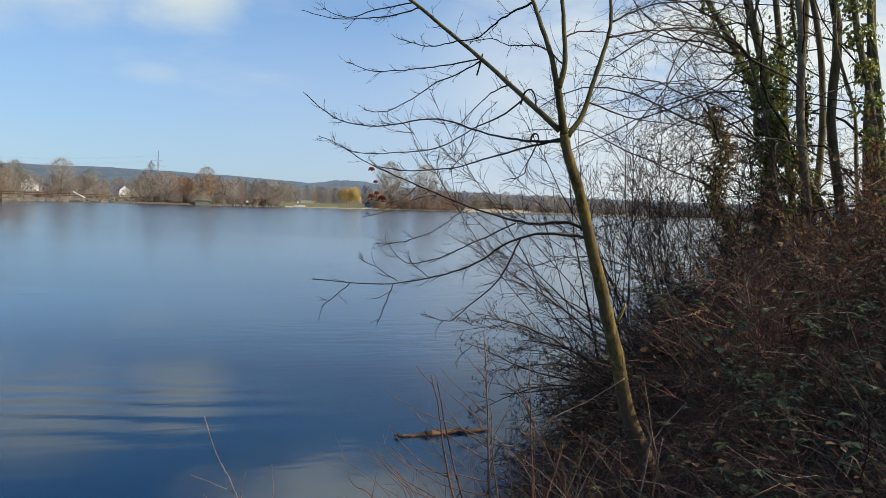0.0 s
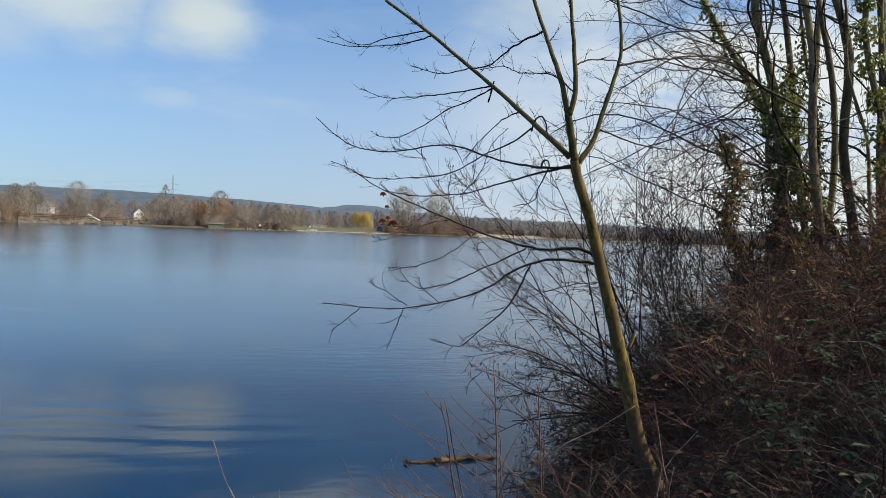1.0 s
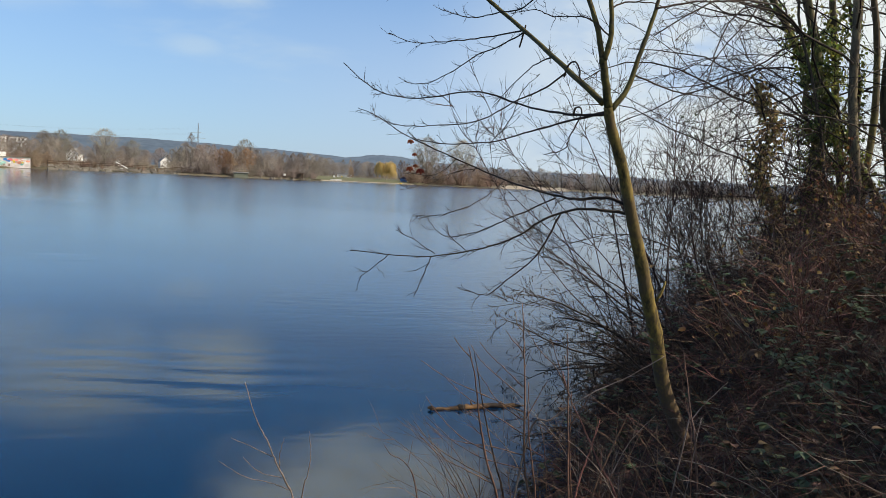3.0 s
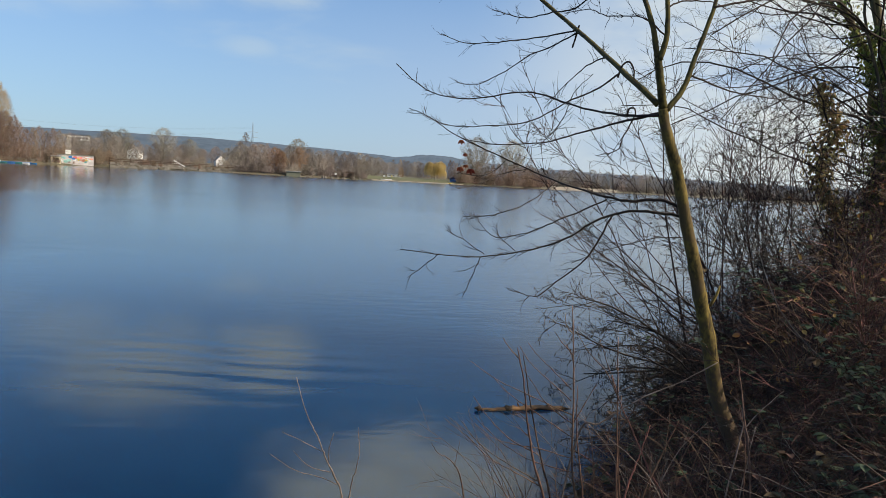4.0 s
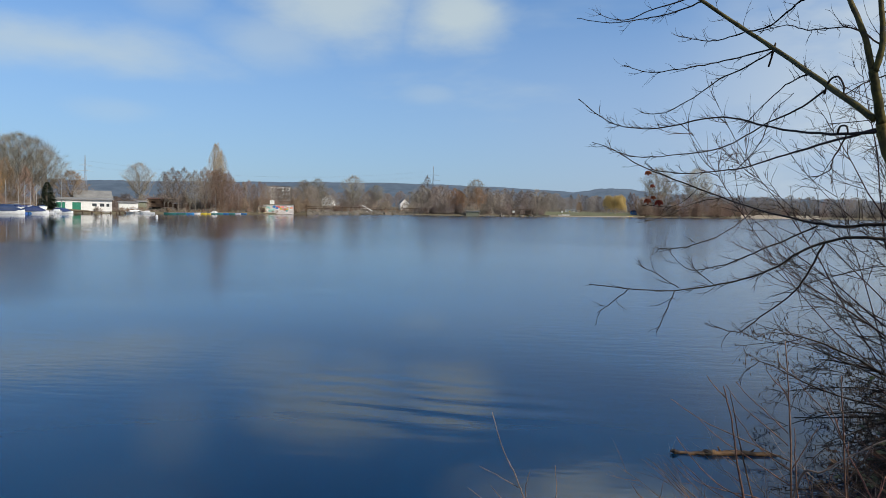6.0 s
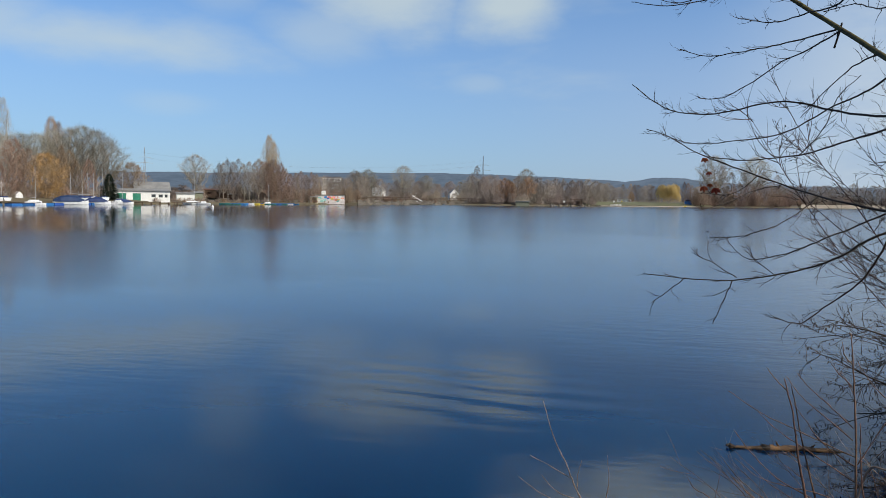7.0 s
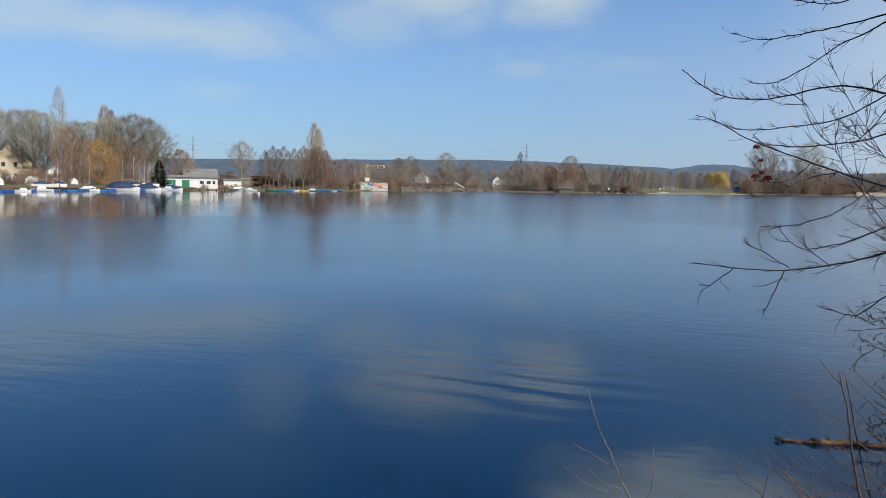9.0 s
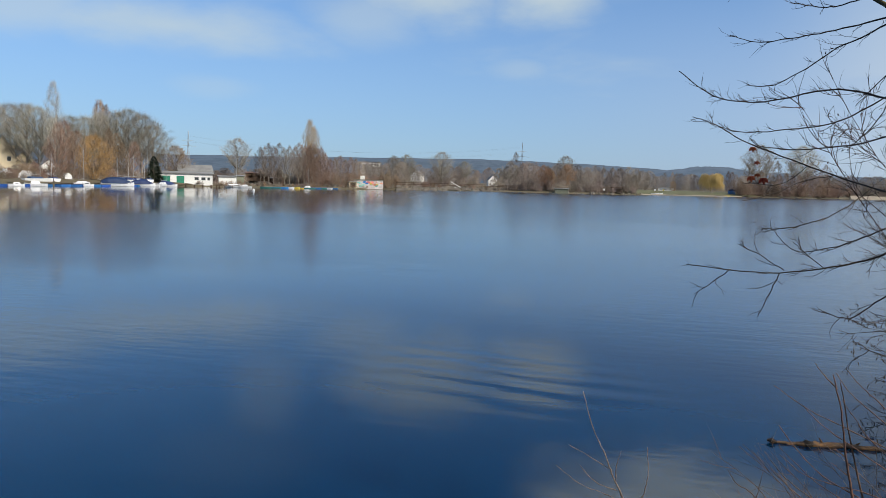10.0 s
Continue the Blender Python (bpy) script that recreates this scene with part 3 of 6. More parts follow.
def far_willow(name, label, seed, h, r, twig, n=5200):
    rnd = random.Random(seed)
    tree = empty(name, label, "tree", "golden willows")
    body, crown = Shape(), Shape()
    body.tube(wander(rnd, (0, 0, -0.3), (0.05, 0, 1), h * 0.55, 4, 0.1, (0, 0, 0.2)), [0.32, 0.28, 0.24, 0.2, 0.14], 6)
    for k in range(11):
        a = k * 2.4
        body.tube(wander(rnd, (0, 0, h * 0.4), (math.cos(a), math.sin(a), 1.2), h * 0.42, 4, 0.2, (0, 0, 0.0)), [0.13, 0.1, 0.07, 0.05, 0.03], 4)
    heads = [(rnd.uniform(0, 2 * math.pi), rnd.uniform(0.1, 0.75), rnd.uniform(0.66, 1.0), rnd.uniform(0.3, 0.5)) for _ in range(26)]
    for _ in range(n):
        ha, ht, hz, hr = rnd.choice(heads)
        a, t = rnd.uniform(0, 2 * math.pi), math.sqrt(rnd.random())
        x, y = math.cos(ha) * r * ht + math.cos(a) * r * hr * t, math.sin(ha) * r * ht + math.sin(a) * r * hr * t
        top = h * (hz - 0.16 * t * t - 0.12 * ht) * rnd.uniform(0.9, 1.03)
        low = max(0.5, top - h * rnd.uniform(0.06, 0.36))
        crown.tube(((x * 0.9, y * 0.9, top - 0.2), (x, y, top), (x * 1.05 + rnd.uniform(-0.3, 0.3), y * 1.05, (top + low) / 2), (x * 1.06 + rnd.uniform(-0.4, 0.4), y * 1.06, low)), (0.014, 0.022, 0.02, 0.008), 3, False)
    part("trunk", body, FAR_BARK, tree)
    part("crown", crown, twig, tree)
    return tree


def thicket(name, label, seed, wide, h, twig, n, leaves=0):
    """A clump of waterside bushes, many thin stems from one root run."""
    rnd = random.Random(seed)
    bush = empty(name, label, "bush", "thickets along the far shore")
    s = Shape()
    heads = [(rnd.uniform(-0.7, 0.7) * wide, rnd.uniform(-1.2, 1.2), rnd.uniform(0.5, 1.0) * h, rnd.uniform(0.28, 0.5) * wide) for _ in range(6)]
    for cx, cy, top, r in heads:
        for _ in range(n // 12):
            a = rnd.uniform(0, 2 * math.pi)
            line = wander(rnd, (cx, cy, -0.1), (math.cos(a) * 0.7, math.sin(a) * 0.7, 1.4), top * rnd.uniform(0.6, 0.95), 3, 0.2, (0, 0, 0.04))
            s.tube(line, (0.05, 0.04, 0.03, 0.012), 3, False)
        for _ in range(n * 2):
            a, t = rnd.uniform(0, 2 * math.pi), rnd.random()
            q = r * math.sin(math.pi * (0.25 + 0.72 * t)) * math.sqrt(rnd.uniform(0.1, 1)) * rnd.uniform(0.8, 1.1)
            p = Vector((cx + math.cos(a) * q, cy + math.sin(a) * q * 0.7, top * (0.04 + 0.92 * t)))
            way = (Vector((math.cos(a), math.sin(a), 0)) * 0.5 + rand_dir(rnd) * 0.8 + Vector((0, 0, 0.4))).normalized()
            s.blade(p, p + way * rnd.uniform(0.4, 1.0), 0.026)
    part("growth", s, twig, bush)
    return bush


def conifer(name, label, seed, h, r):
    rnd = random.Random(seed)
    tree = empty(name, label, "tree", "conifers")
    body, crown = Shape(), Shape()
    body.tube(((0, 0, -0.3), (0, 0, h)), (0.22, 0.03), 6)
    for _ in range(1100):
        t = rnd.random() ** 1.4
        a = rnd.uniform(0, 2 * math.pi)
        z = h * (0.06 + 0.94 * t)
        reach = r * (1 - t) ** 0.75 * rnd.uniform(0.6, 1.1) + 0.12
        q = Vector((math.cos(a) * reach * 0.35, math.sin(a) * reach * 0.35, z))
        crown.leaf(q, (math.cos(a), math.sin(a), rnd.uniform(-0.35, 0.1)), (0, 0, 1), reach * 0.8 + 0.2, 0.16)
    part("trunk", body, FAR_BARK, tree)
    part("crown", crown, NEEDLE, tree)
    return tree


GREY = "leafless grey-brown tree with a wide rounded crown on the far shore"
SLIM = "slender leafless tree among others by the water"
RUST = "leafless tree with rust-coloured twigs on the far shore"
kinds = {
    "broad": [far_tree("bare_tree", GREY, 10 + i, 20, 7.6, 0.36, 32, 2500, 0.032, FAR_BARK, GREY_TWIG, trunk_r=0.36) for i in range(3)],
    "slim": [far_tree("slender_tree", SLIM, 20 + i, 13, 3.1, 0.22, 12, 1300, 0.028, FAR_BARK, FAR_TWIG, 0.8, "egg") for i in range(3)],
    "mid": [far_tree("bare_tree", "leafless tree with a loose twiggy crown by the lake", 30 + i, 11, 4.6, 0.10, 14, 1500, 0.034, FAR_BARK, FAR_TWIG) for i in range(4)],
    "rust": [far_tree("rust_tree", RUST, 40 + i, 10, 3.8, 0.10, 13, 1300, 0.044, FAR_BARK, RUST_LEAF) for i in range(2)],
    "red": [far_tree("alder_tree", "tall reddish-brown leafless alder at the water's edge", 50 + i, 13, 3.2, 0.06, 14, 1500, 0.034, FAR_BARK, RED_TWIG, 0.8, "egg") for i in range(3)],
    "poplar": [far_tree("poplar", "tall columnar poplar, leafless and pale brown", 60, 21, 3.0, 0.04, 26, 4200, 0.032, FAR_BARK, TAN_TWIG, 2.2, "column", 0.3)],
    "birch": [far_tree("birch", "very tall pale birch, leafless", 70, 27, 2.9, 0.36, 22, 2400, 0.026, PALE_TWIG, PALE_TWIG, 1.4, "column", 0.22)],
    "bush": [thicket("thicket", "brown leafless waterside bushes", 80 + i, 4.2, 4.2, FAR_TWIG, 110) for i in range(2)],
    "redbush": [thicket("thicket", "reddish-brown leafless waterside bushes", 90 + i, 4.5, 5.0, RED_TWIG, 120) for i in range(2)],
    "willow": [far_willow("weeping_willow", "round weeping willow with golden-yellow twigs", 95, 9.4, 5.2, YELLOW_TWIG)],
    "tan": [far_tree("bare_tree", "round leafless tree with tawny twigs by the boathouse", 33, 8.5, 4.0, 0.15, 14, 2400, 0.030, FAR_BARK, TAN_TWIG)],
    "gold": [far_tree("golden_willow", "round willow with golden-orange twigs behind the boats", 34, 10.0, 4.7, 0.05, 18, 3400, 0.026, FAR_BARK, GOLD_TWIG, -0.15, group="golden willows")],
    "conifer": [conifer("conifer", "dark green conifer beside the boats", 98, 6.5, 2.2)],
}
used = {k: 0 for k in kinds}
rng = random.Random(77)


def plant(kind, az, back, size=1.0, turn=None):
    """Set a tree back metres behind the far shore; the first of a kind is the one built, later ones are copies."""
    D = float(np.interp(az, FAR_AZ, FAR_D)) + back
    a = radians(az)
    x, y = -D * math.sin(a), D * math.cos(a)
    turn = rng.uniform(0, 360) if turn is None else turn
    m = Matrix.LocRotScale((x, y, max(gz(x, y), 0.05)), Euler((0, 0, radians(turn))), (size * rng.uniform(0.92, 1.08), size * rng.uniform(0.92, 1.08), size))
    i, first = used[kind], kinds[kind]
    used[kind] += 1
    if i < len(first):
        first[i].matrix_basis = m
        return first[i]
    src = first[i % len(first)]
    keep, src.scale = src.scale.copy(), (1, 1, 1)
    made = copy_thing(src, m)
    src.scale = keep
    return made


# moorings side
for az, back, size in ((59.4, 50, 0.86), (58.2, 52, 0.86), (57.3, 34, 0.82), (56.6, 30, 0.8), (51.6, 26, 0.86), (50.8, 24, 0.9), (49.9, 22, 0.86), (49.2, 24, 0.74),
                       (52.6, 30, 0.82), (53.6, 36, 0.78), (54.6, 34, 0.76), (55.4, 36, 0.72), (60.6, 30, 0.9), (43.2, 26, 0.66)):
    plant("broad", az, back, size)
plant("birch", 55.55, 18, 0.79)
plant("poplar", 52.7, 45, 1.0)
plant("poplar", 52.3, 47, 0.96)
for az, back, size in ((55.3, 14, 0.95), (54.9, 16, 1.0), (54.4, 12, 0.8), (54.1, 15, 0.85), (51.6, 20, 0.9), (52.1, 18, 0.95), (51.2, 16, 0.7), (50.4, 16, 0.75), (55.8, 12, 0.6)):
    plant("red", az, back, size)
for az in np.arange(60.2, 49.2, -0.6):
    plant("bush", az, rng.uniform(17, 30), rng.uniform(0.55, 0.9))
for az in np.arange(57.4, 49.6, -0.45):
    plant("redbush" if rng.random() < 0.6 else "bush", az, rng.uniform(12, 20), rng.uniform(0.55, 0.85))
plant("gold", 53.1, 11, 1.05)
plant("conifer", 49.1, 8, 1.0)
plant("conifer", 45.6, 18, 0.62)
plant("tan", 47.6, 16, 1.12)
for az in [a for a in np.arange(45.6, 33.4, -0.5) if not 40.9 < a < 42.9]:
    plant("bush" if rng.random() < 0.6 else "redbush", az, rng.uniform(12, 24), rng.uniform(0.6, 1.0))
for az in np.arange(59.6, 49.4, -0.55):
    plant("bush" if rng.random() < 0.6 else "redbush", az, rng.uniform(9, 14), rng.uniform(0.3, 0.6))
for az in np.arange(48.5, 41, -0.6):
    plant("bush", az, rng.uniform(30, 60), rng.uniform(0.8, 1.1))
# round the poplar
for az in (41.5, 41.2, 40.9, 40.5, 40.1, 39.7, 39.3, 38.9, 38.6, 38.2):
    plant("slim", az, rng.uniform(6, 16), rng.uniform(0.82, 0.98))
plant("poplar", 37.8, 9, 0.95)
plant("poplar", 37.5, 12, 0.86)
for az in (38.4, 38.1, 37.8, 37.5, 37.2, 36.9, 36.6, 36.2, 35.8, 35.4, 35.0, 34.6, 34.2):
    plant("red", az, rng.uniform(3, 10), rng.uniform(0.62, 0.86) if az < 36.7 else rng.uniform(0.82, 1.0))
for az in (33.4, 32.6, 31.9, 31.5):
    plant("redbush", az, rng.uniform(4, 9), rng.uniform(0.9, 1.2))
for az in np.arange(42.0, 33.0, -0.8):
    plant("bush", az, rng.uniform(22, 50), rng.uniform(0.8, 1.2))
for az in (33.9, 33.5, 33.2, 32.8, 32.4, 31.8, 31.2, 30.6, 29.9):
    plant("mid", az, rng.uniform(26, 60), rng.uniform(0.72, 0.95))
# embankment side
for az in (30.3, 29.2, 28.0, 27.3, 26.7, 26.2, 25.4, 24.6, 22.9, 22.4):
    plant("mid", az, rng.uniform(50, 100), rng.uniform(0.6, 0.85))
for az in np.arange(33, 12, -0.5):
    plant("mid", az + rng.uniform(-0.2, 0.2), rng.uniform(150, 220), rng.uniform(0.72, 0.98))
for az in [a for a in np.arange(33, 21, -0.42) if not (23.1 < a < 24.2 or 28.7 < a < 29.9)]:
    plant("bush", az + rng.uniform(-0.2, 0.2), rng.uniform(22, 130), rng.uniform(0.8, 1.3))
for az, size in ((22.0, 1.1), (21.6, 1.15), (21.0, 0.95), (20.6, 1.05), (20.0, 0.9), (18.3, 1.0), (17.2, 0.9), (16.7, 1.0), (16.0, 0.95), (15.4, 1.0), (14.8, 0.92), (14.1, 0.9), (13.6, 1.0), (13.0, 0.85), (12.4, 0.7)):
    plant("mid" if rng.random() < 0.7 else "slim", az, rng.uniform(5, 18), size * rng.uniform(0.85, 1.0))
for az, size in ((19.4, 1.0), (18.9, 0.85), (17.6, 1.05), (19.0, 0.9)):
    plant("rust", az, rng.uniform(5, 12), size)
plant("broad", 17.7, 22, 0.7)
for az in np.arange(22.2, 12.4, -0.5):
    plant("bush", az + rng.uniform(-0.2, 0.2), rng.uniform(2.5, 9), rng.uniform(0.75, 1.15))
for az in np.arange(22.2, 11.5, -0.62):
    plant("mid", az, rng.uniform(30, 60), rng.uniform(0.8, 1.05))
# behind the beach
plant("willow", 6.85, 24, 1.2)
for az, back, size in ((27.4, 60, 0.74), (30.2, 55, 0.62), (31.2, 70, 0.6), (25.6, 90, 0.6)):
    plant("broad", az, back, size)
for az in np.arange(12.2, 4.2, -0.28):
    plant("mid" if rng.random() < 0.6 else "red", az, rng.uniform(60, 110), rng.uniform(0.7, 1.05))
plant("rust", 9.6, 48, 0.6)
plant("broad", 3.7, 36, 1.34)
plant("broad", 0.9, 36, 1.38)
for az, size in ((4.3, 1.5), (3.2, 1.7), (2.5, 1.45), (1.5, 1.6), (0.3, 1.5), (-0.6, 1.4)):
    plant("slim", az, rng.uniform(30, 44), size)
for az in np.arange(4.9, -1.2, -0.5):
    plant("redbush", az, rng.uniform(3, 9), rng.uniform(1.3, 1.9))
for az in np.arange(4.8, -1.0, -0.42):
    plant("red" if rng.random() < 0.5 else "mid", az, rng.uniform(6, 25), rng.uniform(0.75, 1.1))
for az in np.arange(0.0, -26, -0.3):
    plant("mid" if rng.random() < 0.85 else "slim", az, rng.uniform(14, 80), rng.uniform(0.9, 1.35))
for az in np.arange(-0.5, -24, -0.5):
    plant("redbush" if rng.random() < 0.2 else "bush", az, rng.uniform(14, 40), rng.uniform(1.1, 1.8))


# ---- moorings, houses and huts across the lake ----
def wall_with_openings(s, x0, x1, z0, z1, y0, y1, holes):
    """A wall in the x-z plane with real openings (xa, xb, za, zb)."""
    xs = sorted({x0, x1, *[h[0] for h in holes], *[h[1] for h in holes]})
    zs = sorted({z0, z1, *[h[2] for h in holes], *[h[3] for h in holes]})
    for xa, xb in zip(xs, xs[1:]):
        for za, zb in zip(zs, zs[1:]):
            if not any(h[0] <= xa and xb <= h[1] and h[2] <= za and zb <= h[3] for h in holes):
                s.box((xa, y0, za), (xb, y1, zb))


def window(parent, xa, xb, za, zb, y, frame_material=None):
    fm = frame_material or WHITE
    f = Shape()
    t = 0.07
    for lo, hi in (((xa, za), (xb, za + t)), ((xa, zb - t), (xb, zb)), ((xa, za + t), (xa + t, zb - t)), ((xb - t, za + t), (xb, zb - t))):
        f.box((lo[0], y, lo[1]), (hi[0], y + 0.08, hi[1]))
    fr = part("window", f, fm, parent)
    g = Shape()
    g.box((xa + t, y + 0.03, za + t), (xb - t, y + 0.05, zb - t))
    part("pane", g, DARK_GLASS, fr)


def house(name, label, w, depth, eaves, ridge, wall_mat, roof_mat, windows, gable_front=True, category="house"):
    h = empty(name, label, category)
    s = Shape()
    wall_with_openings(s, -w / 2, w / 2, -0.4, eaves, 0, 0.3, windows)
    s.box((-w / 2, 0.3, -0.4), (-w / 2 + 0.3, depth, eaves))
    s.box((w / 2 - 0.3, 0.3, -0.4), (w / 2, depth, eaves))
    s.box((-w / 2 + 0.3, depth - 0.3, -0.4), (w / 2 - 0.3, depth, eaves))
    if gable_front:
        s.prism(((-w / 2, eaves), (w / 2, eaves), (0, ridge)), 0, 0.3)
        s.prism(((-w / 2, eaves), (w / 2, eaves), (0, ridge)), depth - 0.3, depth)
    else:
        for x in (-w / 2, w / 2 - 0.3):
            n0 = len(s.v)
            s.v += [Vector(p) for p in ((x, 0, eaves), (x, depth, eaves), (x, depth / 2, ridge), (x + 0.3, 0, eaves), (x + 0.3, depth, eaves), (x + 0.3, depth / 2, ridge))]
            s.f += [(n0, n0 + 2, n0 + 1), (n0 + 3, n0 + 4, n0 + 5), (n0, n0 + 3, n0 + 5, n0 + 2), (n0 + 1, n0 + 2, n0 + 5, n0 + 4), (n0, n0 + 1, n0 + 4, n0 + 3)]
    part("wall", s, wall_mat, h)
    r = Shape()
    o, t = 0.4, 0.18
    if gable_front:
        k = (ridge - eaves) / (w / 2)
        for sg in (-1, 1):
            r.prism(((0, ridge + 0.02), (sg * (w / 2 + o), eaves - o * k + 0.02), (sg * (w / 2 + o), eaves - o * k + t), (0, ridge + t + 0.05))[::sg], -o, depth + o)
    else:
        k = (ridge - eaves) / (depth / 2)
        for y0, y1, z0, z1 in ((-o, depth / 2, eaves - o * k, ridge), (depth + o, depth / 2, eaves - o * k, ridge)):
            n0 = len(r.v)
            r.v += [Vector(p) for x in (-w / 2 - o, w / 2 + o) for p in ((x, y0, z0 + 0.02), (x, y1, z1 + 0.02), (x, y1, z1 + t), (x, y0, z0 + t))]
            r.f += [tuple(n0 + i for i in q) for q in ((0, 1, 2, 3), (7, 6, 5, 4), (0, 4, 5, 1), (3, 2, 6, 7), (0, 3, 7, 4))]
    part("roof", r, roof_mat, h)
    for xa, xb, za, zb in windows:
        window(h, xa, xb, za, zb, 0.12)
    return h


def hull_shape(length, beam, free, sheer=0.25):
    """A boat's hull along x with a pointed bow at +x."""
    s = Shape()
    st = ((-0.5, 0.80, 0.0), (-0.25, 1.0, 0.0), (0.1, 0.98, 0.05), (0.32, 0.72, 0.25), (0.44, 0.36, 0.6), (0.5, 0.03, 1.0))
    for x, b, up in st:
        z1 = free * (1 + sheer * up)
        for yy, zz in ((-0.5, z1), (-0.40, 0.1), (-0.22, -0.25), (0.22, -0.25), (0.40, 0.1), (0.5, z1)):
            s.v.append(Vector((x * length + (0.03 * length * up if zz > 0 else -0.04 * length * up), yy * b * beam, zz)))
    for i in range(5):
        for j in range(5):
            a = i * 6 + j
            s.f.append((a, a + 1, a + 7, a + 6))
        s.f.append((i * 6 + 5, i * 6, i * 6 + 6, i * 6 + 11))
    s.f.append((5, 4, 3, 2, 1, 0))
    return s


def cover_shape(length, beam, free, top):
    """A tarpaulin drawn over ridge poles."""
    s = Shape()
    for x, b, h in ((-0.49, 0.8, 0.35), (-0.3, 1.0, 0.85), (-0.05, 1.02, 1.0), (0.2, 0.9, 0.8), (0.42, 0.45, 0.3)):
        for yy, k in ((-0.53, 0.0), (-0.53, 0.12), (-0.3, 0.72), (0, 1.0), (0.3, 0.72), (0.53, 0.12), (0.53, 0.0)):
            s.v.append(Vector((x * length, yy * b * beam, free * 0.8 + (top - free * 0.8) * k * h + 0.04)))
    for i in range(4):
        for j in range(6):
            a = i * 7 + j
            s.f.append((a + 1, a, a + 7, a + 8))
    s.f.append(tuple(range(7)))
    s.f.append(tuple(28 + i for i in reversed(range(7))))
    return s


def tarp_boat(label):
    b = empty("covered_boat", label, "boat", "moored boats")
    part("hull", hull_shape(6.6, 2.3, 0.75), HULL, b)
    part("cover", cover_shape(6.6, 2.3, 0.75, 2.0), BLUE_TARP, b, "dark blue tarpaulin")
    return b


def motor_boat(label):
    b = empty("motorboat", label, "boat", "moored boats")
    part("hull", hull_shape(5.2, 2.0, 0.7), HULL, b)
    c = Shape()
    c.box((-0.9, -0.75, 0.68), (1.3, 0.75, 1.35), 0.22)
    cab = part("cabin", c, HULL, b)
    g = Shape()
    g.box((-0.5, -0.74, 0.92), (0.9, -0.66, 1.18), 0.01)
    part("windscreen", g, DARK_GLASS, cab)
    return b


def sail_boat(label, mast_h, blue=False):
    b = empty("sailboat", label, "boat", "moored boats")
    part("hull", hull_shape(5.8, 2.0, 0.65), HULL, b)
    m = Shape()
    m.tube(((0.5, 0, 0.4), (0.5, 0, mast_h)), (0.06, 0.04), 6)
    mast = part("mast", m, ALLOY, b)
    s = Shape()
    s.tube(((0.45, 0, 1.5), (-2.2, 0, 1.35)), (0.05, 0.05), 5)
    part("boom", s, ALLOY, mast)
    s = Shape()
    for e in ((2.8, 0, 0.8), (-2.8, 0, 0.7)):
        s.tube(((0.5, 0, mast_h - 0.1), e), (0.012, 0.012), 3)
    part("stay", s, STEEL, mast)
    c = Shape()
    c.box((-1.8, -0.7, 0.62), (0.9, 0.7, 1.0), 0.18)
    part("cover" if blue else "cabin", c, BLUE_TARP if blue else HULL, b)
    return b


def row_boat(label, paint):
    b = empty("rowing_boat", label, "boat", "hire boats at the jetty")
    part("hull", hull_shape(4.0, 1.5, 0.5), paint, b)
    s = Shape()
    for x in (-1.0, 0.2):
        s.box((x - 0.12, -0.6, 0.40), (x + 0.12, 0.6, 0.51))
    part("thwarts", s, BROWN_WOOD, b)
    return b


def on_water(ob, az, off, turn=0.0, size=1.0):
    D = float(np.interp(az, FAR_AZ, FAR_D)) + off
    ob.matrix_basis = site(az, D, 0.0, turn, size)
    return ob


def on_land(ob, az, off, turn=0.0, size=1.0, lift=0.0):
    D = float(np.interp(az, FAR_AZ, FAR_D)) + off
    a = radians(az)
    ob.matrix_basis = site(az, D, gz(-D * math.sin(a), D * math.cos(a)) + lift, turn, size)
    return ob


def place_copy(ob, az, off, turn=0.0, size=1.0):
    D = float(np.interp(az, FAR_AZ, FAR_D)) + off
    return copy_thing(ob, site(az, D, 0.0, turn, size))


def pontoon(az0, az1, off, label):
    """A run of blue floats under a plank deck."""
    n = max(2, int((az0 - az1) / 0.62))
    p = empty("pontoon", label, "pontoon")
    a0, a1 = site(az0, float(np.interp(az0, FAR_AZ, FAR_D)) + off).translation, site(az1, float(np.interp(az1, FAR_AZ, FAR_D)) + off).translation
    way = (a1 - a0)
    p.matrix_basis = Matrix.LocRotScale(a0, Euler((0, 0, math.atan2(way.y, way.x))), None)
    L = way.length / n
    fl, dk = Shape(), Shape()
    fl.box((0.08, -0.8, -0.2), (L - 0.08, 0.8, 0.36), 0.05)
    dk.box((0.0, -0.85, 0.36), (L - 0.03, 0.85, 0.44))
    mf, md = fl.mesh("float", BLUE_FLOAT), dk.mesh("deck", CONCRETE)
    for i in range(n):
        for nm, me in (("float", mf), ("deck", md)):
            o = new(nm, me)
            o.parent, o.location = p, (i * L, 0, 0)
    return p


